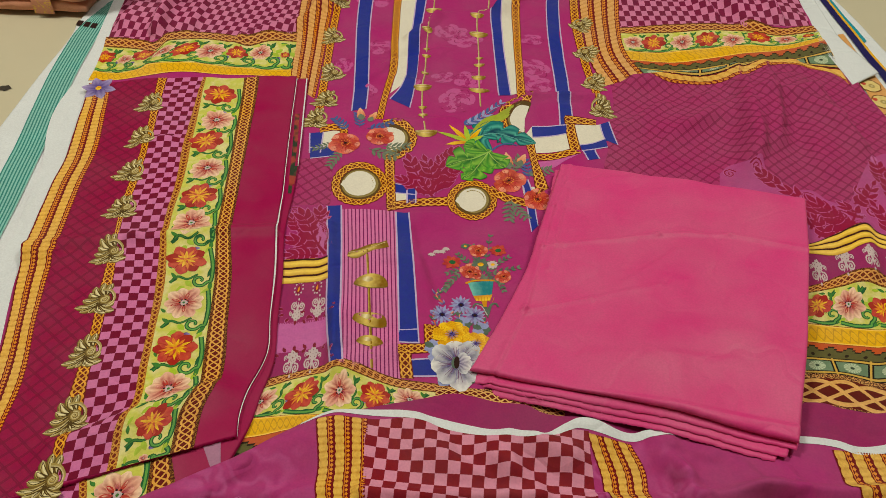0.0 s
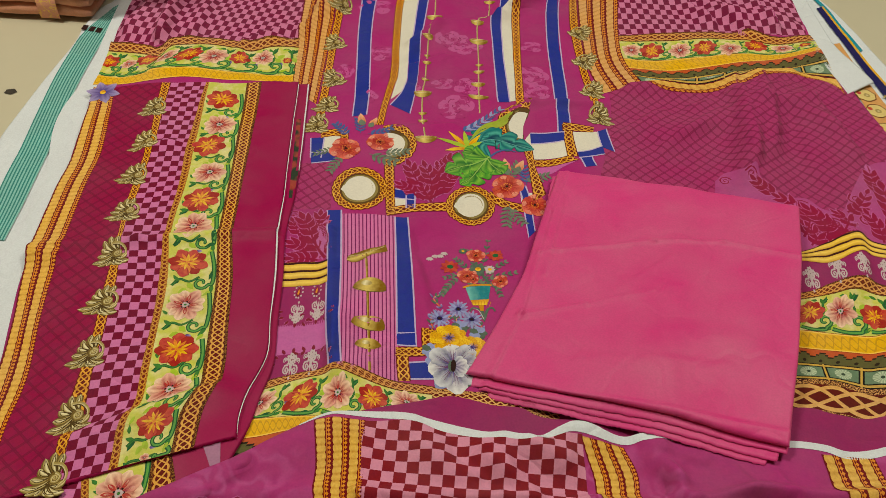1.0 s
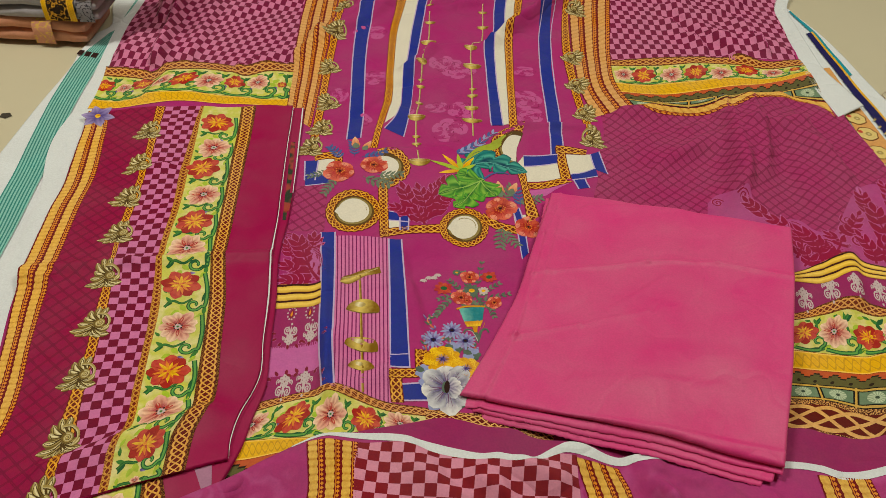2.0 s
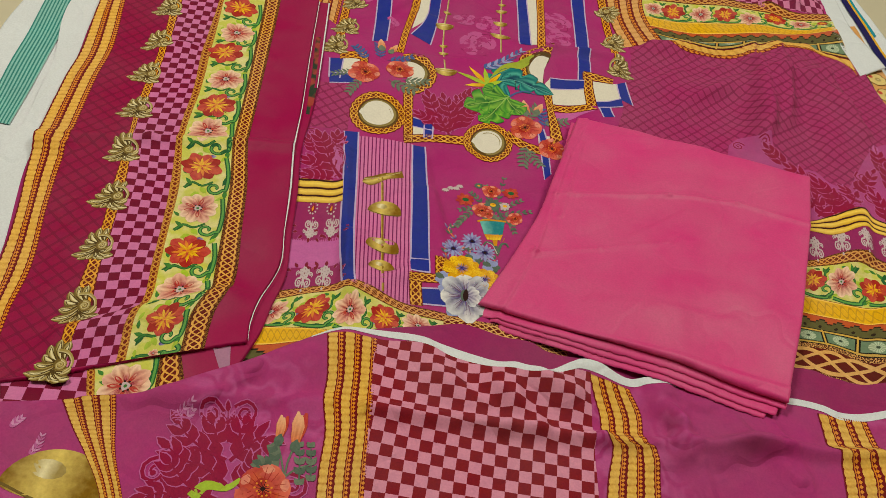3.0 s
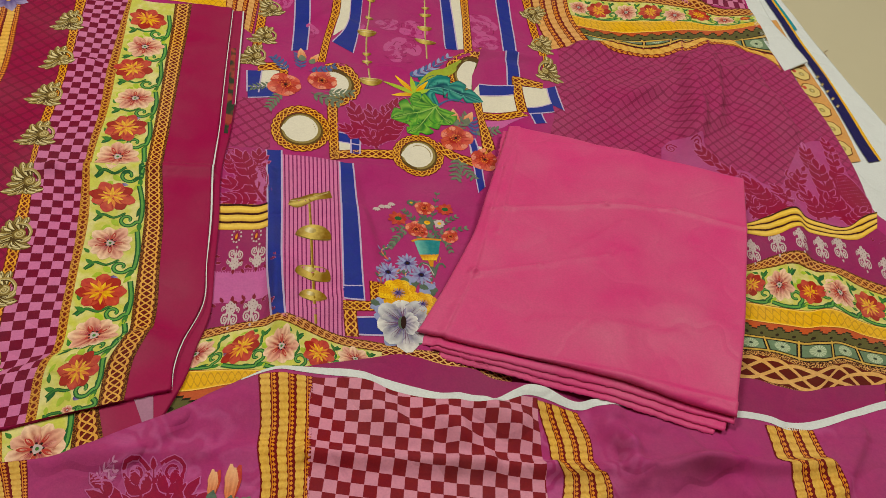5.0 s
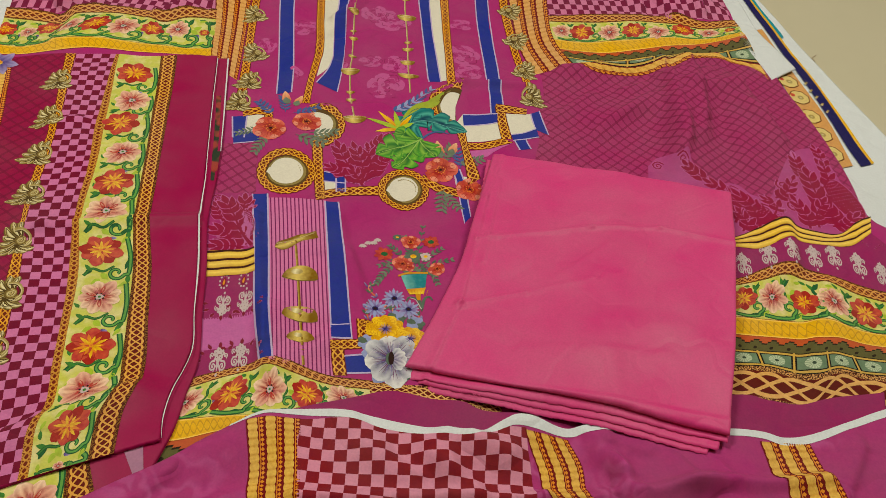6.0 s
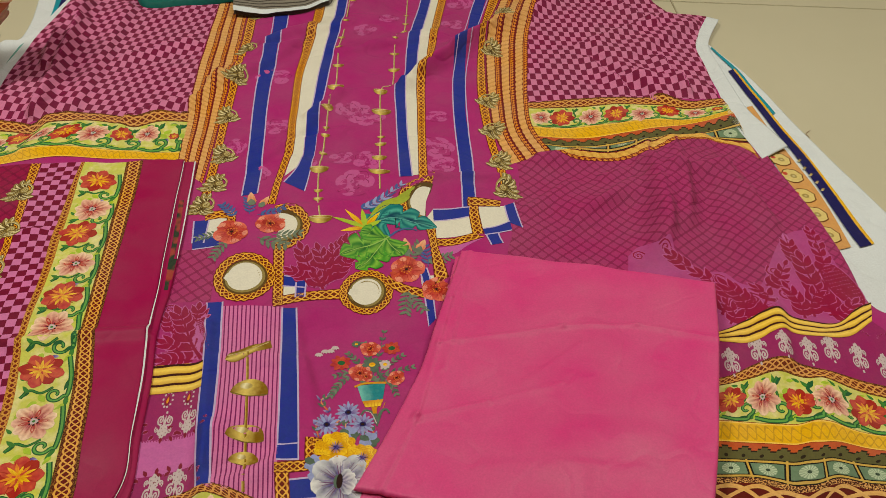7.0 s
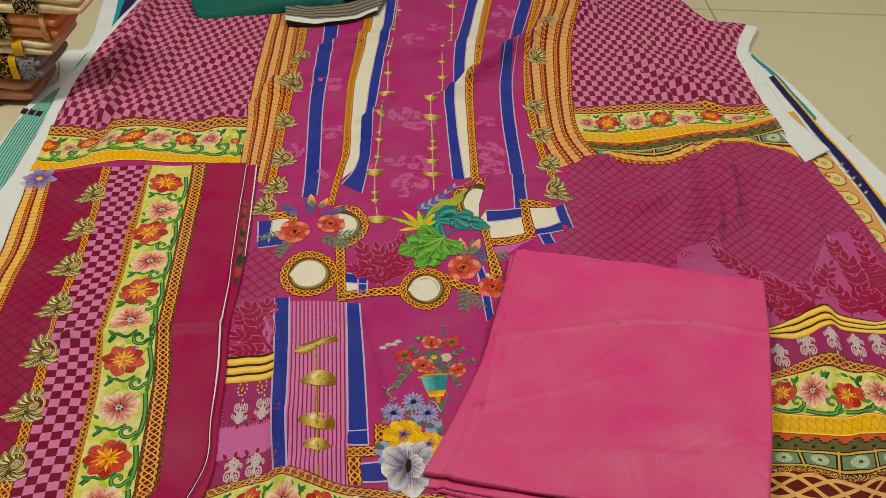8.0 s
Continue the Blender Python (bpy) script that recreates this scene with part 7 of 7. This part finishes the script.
damask_print([([(0.6740, 0.9190), (0.6660, 0.9510), (0.6590, 0.9960), (0.6590, 1.0290)], 0.030, 6), ([(0.6580, 1.0140), (0.6520, 1.0430), (0.6520, 1.0730)], 0.022, 4), ([(0.6600, 0.9860), (0.6860, 1.0160), (0.6900, 1.0510)], 0.022, 4), ([(0.6270, 0.9120), (0.6290, 0.9390), (0.6210, 0.9690)], 0.022, 4),
              ([(0.6620, 0.9190), (0.6830, 0.9230), (0.7020, 0.9400)], 0.022, 4), ([(0.5910, 0.9720), (0.6120, 0.9860), (0.6310, 1.0160)], 0.020, 4), ([(0.5470, 0.9010), (0.5470, 0.9400), (0.5340, 0.9690)], 0.028, 5), ([(0.5130, 0.9110), (0.5270, 0.9400), (0.5250, 0.9720)], 0.024, 4),
              ([(0.5610, 0.9080), (0.5850, 0.9480), (0.5760, 0.9640)], 0.022, 4), ([(0.6410, 0.9150), (0.6460, 0.9420), (0.6640, 0.9690)], 0.022, 4), ([(0.4940, 0.9980), (0.4770, 1.0140), (0.4660, 1.0260)], 0.018, 3), ([(0.5140, 0.9380), (0.5130, 0.9790), (0.4970, 0.9940)], 0.022, 4), ([(0.6900, 1.0410), (0.6950, 1.0770), (0.6940, 1.0980)], 0.018, 3), ([(0.5200, 0.8950), (0.5300, 0.9100), (0.5250, 0.9310)], 0.020, 3)],
             [((0.5620, 0.9410), 0.014, 0.3, 1), ((0.6150, 0.9590), 0.014, 1.2, -1), ((0.6110, 1.0020), 0.012, 2.0, 1), ((0.5270, 0.9820), 0.011, 0.4, 1), ((0.4220, 1.0280), 0.010, 0.3, 1), ((0.4610, 1.0370), 0.010, 2.8, -1)],
             [((0.6990, 0.9760), 0.020, 0.046, 0.25)], dam_field.ob, S, L2)
strip("damask_ground", [(0.4330, 1.0310), (0.4400, 1.0300), (0.4490, 1.0340)], [(0.4350, 1.0040), (0.4410, 1.0050), (0.4480, 1.0120)], M_damground, S, L2, shirt)
damask_print([([(-0.0220, 0.9430), (-0.0370, 0.9710), (-0.0520, 1.0000), (-0.0610, 1.0220)], 0.024, 5), ([(-0.0220, 0.9480), (-0.0250, 0.9880), (-0.0370, 1.0230)], 0.022, 5), ([(-0.0180, 0.9530), (-0.0130, 0.9910), (-0.0180, 1.0230)], 0.022, 4), ([(-0.0410, 0.9480), (-0.0540, 0.9670), (-0.0690, 0.9770)], 0.020, 4), ([(-0.0190, 0.9990), (-0.0070, 1.0300), (0.0040, 1.0480)], 0.020, 4), ([(-0.0130, 0.9590), (-0.0010, 0.9890), (0.0070, 1.0050)], 0.020, 4), ([(-0.0350, 0.9450), (-0.0300, 0.9590), (-0.0370, 0.9760)], 0.018, 3)],
             [((-0.0410, 1.0170), 0.010, 1.0, 1), ((-0.0560, 1.0160), 0.008, 2.6, -1)], [], shirt, S, L2)
damask_print([([(-0.1570, 0.8110), (-0.1740, 0.8360), (-0.1890, 0.8660), (-0.2000, 0.8850)], 0.026, 6), ([(-0.1810, 0.8100), (-0.1900, 0.8280), (-0.2050, 0.8350)], 0.022, 4), ([(-0.1670, 0.8090), (-0.1840, 0.8100), (-0.2020, 0.8080)], 0.022, 4), ([(-0.1850, 0.8580), (-0.1770, 0.8770), (-0.1780, 0.8950)], 0.020, 4), ([(-0.2000, 0.8510), (-0.2080, 0.8660), (-0.2140, 0.8780)], 0.016, 3)],
             [((-0.2150, 0.8920), 0.010, 0.5, 1)], [((-0.1680, 0.8520), 0.008, 0.024, 0.3)], shirt, S, L2)

# symmetrical damask crest and rose sprig of the veil
strip("damask_ground", [(-0.2240, 0.4270), (-0.2010, 0.4300), (-0.1780, 0.4360)], [(-0.2510, 0.3230), (-0.1770, 0.3350), (-0.1510, 0.3460)], M_damground, D, L1, veil)
damask_print([([(-0.1890, 0.3750), (-0.2110, 0.3820), (-0.2310, 0.3930), (-0.2440, 0.4050)], 0.022, 4), ([(-0.1850, 0.3750), (-0.1730, 0.3920), (-0.1610, 0.4050), (-0.1490, 0.3960)], 0.022, 4), ([(-0.1820, 0.3510), (-0.2050, 0.3640), (-0.2270, 0.3680), (-0.2460, 0.3790)], 0.024, 5), ([(-0.1770, 0.3520), (-0.1660, 0.3650), (-0.1620, 0.3790)], 0.020, 4),
              ([(-0.1870, 0.3350), (-0.2140, 0.3430), (-0.2310, 0.3560), (-0.2400, 0.3630)], 0.023, 5), ([(-0.2140, 0.3270), (-0.2360, 0.3340), (-0.2530, 0.3290)], 0.020, 4), ([(-0.1920, 0.3940), (-0.1970, 0.4110), (-0.2010, 0.4270)], 0.014, 2), ([(-0.2040, 0.3860), (-0.2060, 0.4000), (-0.2120, 0.4110)], 0.022, 2), ([(-0.1780, 0.3910), (-0.1830, 0.4040), (-0.1820, 0.4160)], 0.022, 2)],
             [((-0.2170, 0.4220), 0.013, 0.3, 1), ((-0.1830, 0.4280), 0.013, 2.8, -1), ((-0.2520, 0.3540), 0.016, 0.5, 1), ((-0.1190, 0.3590), 0.015, 2.0, -1)], [], veil, D, L1 + 0.0002)
sprig = Motif()
for line in ([(-0.1450, 0.4030), (-0.1360, 0.3840), (-0.1290, 0.3660)], [(-0.1280, 0.3970), (-0.1300, 0.3820), (-0.1290, 0.3660)], [(-0.1290, 0.3690), (-0.1190, 0.3790), (-0.1040, 0.3870)], [(-0.1290, 0.3660), (-0.1350, 0.3510), (-0.1370, 0.3420)]):
    sprig.stroke(line, 0.0022, 0.0016, M_greyleaf, 0, 10)
for line, ln in (([(-0.1390, 0.3750), (-0.1520, 0.3790), (-0.1570, 0.3760)], 0.012), ([(-0.1420, 0.3770), (-0.1440, 0.3880), (-0.1480, 0.3950)], 0.010), ([(-0.1140, 0.3630), (-0.1180, 0.3840), (-0.1220, 0.4020)], 0.010), ([(-0.1040, 0.3690), (-0.1070, 0.3860), (-0.1110, 0.4040)], 0.010)):
    feather(sprig, line, 4, ln, 0.006, (M_sage, M_greyleaf), 1)
for (x, y), ln in (((-0.1440, 0.4010), 0.032), ((-0.1270, 0.3980), 0.042)):
    for da in (-0.10, 0.0, 0.10):
        sprig.petal(x, y, 1.57 + da, ln * (1.0 if da else 0.92), ln * 0.24, (M_bud, M_redpetal)[da < 0.0], 2 + (da == 0.0), blunt=1.15)
    sprig.petal(x, y - 0.003, 1.5, 0.014, 0.010, M_sage, 5)
poppy(sprig, *(-0.1470, 0.3530), 0.026, random.Random(4))
sprig.stroke([(-0.2100, 0.3330), (-0.2000, 0.3470), (-0.1810, 0.3480), (-0.1700, 0.3590)], 0.012, 0.004, M_lime, 3, 12)
sprig.lay("printed_sprig", straight, D, L2 + 0.0004, veil, "peach rosebuds and grey leaves print")
DOME.lay("gilt_dome", spot((-0.3370, 0.3160), -0.06, 0.050, 0.046), D, L2, veil)
bloomlet = Motif()
for line in ([(-0.2470, 0.4080), (-0.2450, 0.4170), (-0.2370, 0.4260)], [(-0.2430, 0.4040), (-0.2390, 0.4120), (-0.2350, 0.4190)], [(-0.3710, 0.3510), (-0.3680, 0.3600), (-0.3680, 0.3710)], [(-0.3990, 0.3740), (-0.3970, 0.3800), (-0.3940, 0.3850)]):
    feather(bloomlet, line, 5, 0.008, 0.0022, (M_dampale, M_damline), 0)
bloomlet.lay("faint_blossom", straight, D, L1 + 0.0001, veil)


# tone-on-tone roses of the yoke
M_rosehi = plain("rose_tone_print", "ba5490", fade=0.3)
M_roselo = plain("rose_shadow_print", "8a2058", fade=0.3)


def tone_rose(seed):
    m = Motif()
    rnd = random.Random(seed)
    for lev, (n, r) in enumerate(((7, 1.0), (6, 0.72), (5, 0.46), (4, 0.26))):
        for k in range(n):
            a = k * 6.283 / n + lev * 0.5 + rnd.uniform(-0.2, 0.2)
            m.petal(r * 0.25 * math.cos(a), r * 0.25 * math.sin(a), a, r * 0.7, r * 0.8, (M_rosehi, M_shirt)[(lev + k) % 2], lev, blunt=1.25)
            x, y = r * 0.8 * math.cos(a), r * 0.8 * math.sin(a)
            m.stroke([(x - 0.3 * r * math.sin(a + 0.3), y + 0.3 * r * math.cos(a + 0.3)), (r * 0.92 * math.cos(a), r * 0.92 * math.sin(a)), (x + 0.3 * r * math.sin(a - 0.3), y - 0.3 * r * math.cos(a - 0.3))], 0.05, 0.03, (M_rosehi, M_roselo)[k % 2], lev + 1, 6)
    return m


ROSES = [tone_rose(k) for k in range(3)]
for i, p in enumerate([(-0.202, 1.278), (-0.141, 1.336), (-0.173, 1.507), (-0.081, 1.226), (-0.025, 1.401), (0.007, 1.383), (-0.026, 1.254), (0.018, 1.248), (0.128, 1.289), (0.130, 1.391), (-0.019, 1.711), (-0.076, 1.847), (0.027, 1.769), (0.161, 1.751), (0.178, 1.867), (-0.153, 1.205), (0.137, 1.238), (0.002, 1.182)]):
    ROSES[i % 3].lay("tone_rose", spot(p, i * 0.9, 0.020 + 0.006 * (i % 3), 0.024 + 0.006 * (i % 3)), S, L1 - 0.0001, shirt)

# silver pendants with maroon drops
def pendant():
    """A silver earring print: a cluster of petals over two large volutes and a bead."""
    m = Motif()
    for x, y, r in ((0, 0.42, 0.15), (-0.19, 0.30, 0.14), (0.19, 0.30, 0.14), (-0.12, 0.12, 0.13), (0.12, 0.12, 0.13), (0, 0.24, 0.12), (0, -0.02, 0.10)):
        m.disc(x, y, r, r, M_silver, 1, 14, wave=0.22, waves=5)
        m.disc(x, y, r * 0.2, r * 0.2, M_pendline, 2, 7)
    for side in (-1, 1):
        m.spiral(side * 0.27, -0.22, 0.23, 1.5, 1.57 + side * 0.5, 0.085, M_silver, 2, -side)
        m.spiral(side * 0.40, 0.20, 0.13, 1.2, -1.57 + side * 0.5, 0.06, M_silver, 2, side)
        m.stroke([(0, 0.0), (side * 0.08, -0.2), (side * 0.2, -0.45)], 0.07, 0.04, M_silver, 2, 6)
    m.petal(0, -0.02, 4.71, 0.42, 0.12, M_silver, 3)
    m.disc(0, -0.56, 0.07, 0.07, M_silver, 3, 8)
    return m


M_pendline = plain("pendant_line_print", "7a5660")


def drops(flip):
    m = Motif()
    for k in range(7):
        a = math.pi * (k / 6)
        x, y = 0.62 * math.cos(a), 0.5 * math.sin(a)
        if flip:
            y = -y
        m.petal(x, y, math.atan2(y, x), 0.26, 0.17, M_damline, 0)
        m.petal(x, y, math.atan2(y, x), 0.23, 0.13, M_maroon, 1)
    return m


PENDANT, DROPS_UP, DROPS_DOWN = pendant(), drops(False), drops(True)
for p, up, sc in zip([(-0.176, 0.709), (-0.151, 0.718), (-0.167, 0.625), (-0.144, 0.633)], (0, 0, 1, 1), (0.023, 0.023, 0.025, 0.025)):
    PENDANT.lay("silver_pendant", spot(p, 0.05, sc * 0.74, sc * (1.45 if up else -1.45)), S, L2, shirt)
    (DROPS_UP if up else DROPS_DOWN).lay("maroon_drops", spot(p, 0.05, sc * 1.25, sc * 1.5), S, L1 + 0.0001, shirt)
jewel = Motif()
for k in range(10):
    jewel.disc(0.7 * math.cos(k * 0.628), math.sin(k * 0.628), 0.16, 0.16, M_silver, 0, 7)
jewel.petal(0, -0.8, 1.57, 1.5, 0.7, M_maroon, 1)
jewel.petal(0, -0.5, 1.57, 0.9, 0.36, M_orange, 2)
for p in [(-0.181, 0.747), (-0.158, 0.752)]:
    jewel.lay("jewel_drop", spot(p, 0, 0.0075, 0.0115), S, L2, shirt)
for p in [(0.463, 0.815), (0.504, 0.830), (0.542, 0.847), (0.577, 0.854), (0.612, 0.853), (0.642, 0.858), (0.675, 0.845), (0.705, 0.829), (0.735, 0.821), (0.766, 0.819)]:
    PENDANT.lay("silver_pendant", spot(p, -0.1, 0.020, 0.042), S, L2, pend_right.ob)
for p in [(0.689, 0.883), (0.723, 0.876), (0.755, 0.870), (0.787, 0.867)]:
    DROPS_UP.lay("maroon_drops", spot(p, -0.1, 0.016, 0.012), S, L2, pend_right.ob)

# scallops and unreadable gold lettering on the under cloth
for p in [(0.715, 1.298), (0.721, 1.251), (0.723, 1.197), (0.725, 1.147), (0.727, 1.097)]:
    sc = Motif()
    sc.disc(0, 0, 1.0, 1.0, M_brown, 0, 16, wave=0.06, waves=7)
    sc.disc(0, 0, 0.9, 0.9, M_scallop, 1, 16, wave=0.06, waves=7)
    sc.disc(0.1, -0.05, 0.3, 0.3, M_acan, 2, 12)
    sc.disc(-0.5, 0.4, 0.24, 0.24, M_redpetal, 3, 9)
    sc.lay("gold_scallop", spot(p, 0.2, 0.018, 0.02), under_z, 0.0026, scal.ob)
for p in [(0.748, 1.297), (0.750, 1.275), (0.754, 1.256), (0.757, 1.235), (0.759, 1.214)]:
    bar = Motif()
    bar.poly([(-0.6, -0.25), (0.6, -0.25), (0.6, 0.25), (-0.6, 0.25)], M_acan, 0)
    bar.lay("gold_bar", spot(p, 0.9, 0.008, 0.008), under_z, 0.0026, scallop_cloth)

# faint crease marks and frayed threads of the pink cloth
rf = random.Random(21)
near = curve([(0.093, 0.599), (0.122, 0.591), (0.185, 0.576), (0.246, 0.563), (0.306, 0.548), (0.372, 0.535)], 120)
for k in range(60):
    p = near[rf.randrange(2, 118)]
    t = Motif()
    a = -1.3 + rf.uniform(-0.9, 0.9)
    ln = rf.uniform(0.003, 0.011)
    t.stroke([(0, 0), (ln * 0.5 * math.cos(a), ln * 0.5 * math.sin(a)), (ln * math.cos(a + 0.5), ln * math.sin(a + 0.5))], 0.0006, 0.0003, M_pink, 0, 4)
    t.lay("frayed_thread", spot((p[0], p[1] + 0.003)), lambda x, y: dup_z(x, y) + 0.002, 0.0, pink)


# ---- cloth bundle at the far end ----
def heap_z(x, y):
    return 0.034 + 0.006 * np.sin(22 * x + 1) + 0.004 * np.sin(37 * y + 9 * x) + ripple(x * 2, y * 2)


heap = tagged(Sheet([(-0.529, 1.874), (-0.495, 1.787), (-0.458, 1.772), (-0.391, 1.789), (-0.287, 1.826), (-0.143, 1.886)], [(-0.676, 2.420), (-0.600, 2.428), (-0.523, 2.435), (-0.415, 2.446), (-0.323, 2.455), (-0.198, 2.467)], heap_z).mesh("crumpled_cloth", M_tealcloth, skirt=0.03, cell=0.01), "dark teal cloth bundle lying at the far end", "fabric")
bord = tagged(Sheet([(-0.310, 1.841), (-0.239, 1.835), (-0.166, 1.865), (-0.081, 1.921)], [(-0.293, 1.756), (-0.228, 1.761), (-0.157, 1.777), (-0.102, 1.822)], lambda x, y: 0.025 + ripple(x * 2, y * 2)).mesh("grey_bordered_cloth", M_grey, skirt=0.012, cell=0.008), "grey and brown bordered cloth with white edge", "fabric")
strip("white_edge", [(-0.297, 1.772), (-0.230, 1.774), (-0.159, 1.791), (-0.101, 1.837)], [(-0.292, 1.750), (-0.228, 1.755), (-0.157, 1.772), (-0.101, 1.816)], M_white, lambda x, y: 0.025 + ripple(x * 2, y * 2), 0.001, bord)
strip("brown_border", [(-0.227, 1.941), (-0.145, 1.910), (-0.071, 1.961)], [(-0.206, 1.874), (-0.141, 1.866), (-0.068, 1.916)], M_bole, lambda x, y: 0.03 + ripple(x * 2, y * 2), 0.001, bord)

# ---- floor tiles ----
def tile_mesh(size):
    bm = bmesh.new()
    bmesh.ops.create_cube(bm, size=1)
    for v in bm.verts:
        v.co = (v.co.x * size, v.co.y * size, v.co.z * 0.008 - 0.004)
    bmesh.ops.bevel(bm, geom=[e for e in bm.edges if all(v.co.z > -0.001 for v in e.verts)], offset=0.0012, segments=2, affect="EDGES")
    me = bpy.data.meshes.new("tile")
    bm.to_mesh(me)
    bm.free()
    me.materials.append(M_tile)
    return me


TILE = 1.0
tile_data = tile_mesh(TILE - 0.003)
for i in range(-6, 6):
    for j in range(-7, 5):
        cx, cy = JX + (i + 0.5) * TILE, JY + (j + 0.5) * TILE
        if X0 + 0.1 < cx < X1 - 0.1 and Y0 + 0.1 < cy < Y1 - 0.1:
            o = new("tile", tile_data)
            o.location = (cx, cy, 0.0)
            o.parent = floor

M_mark = hard("dark_floor_mark", "2a2620", "3a342a", 60, 0.7)
mark = Motif()
mark.disc(0, 0, 0.010, 0.008, M_mark, 0, 14, wave=0.15, waves=5)
tagged(mark.lay("floor_mark", spot((-0.760, 1.174)), lambda x, y: 0.0012 + 0 * x, 0.0, None), "small dark worn spot on the floor tile", "stain")
lint = Motif()
lint.stroke([(0.784, 1.360), (0.795, 1.380), (0.793, 1.391), (0.805, 1.403)], 0.0012, 0.0008, M_brown, 0, 10)
tagged(lint.lay("thread_scrap", straight, lambda x, y: 0.0012 + 0 * x, 0.0, None), "thin loose brown thread on the floor tile", "thread")
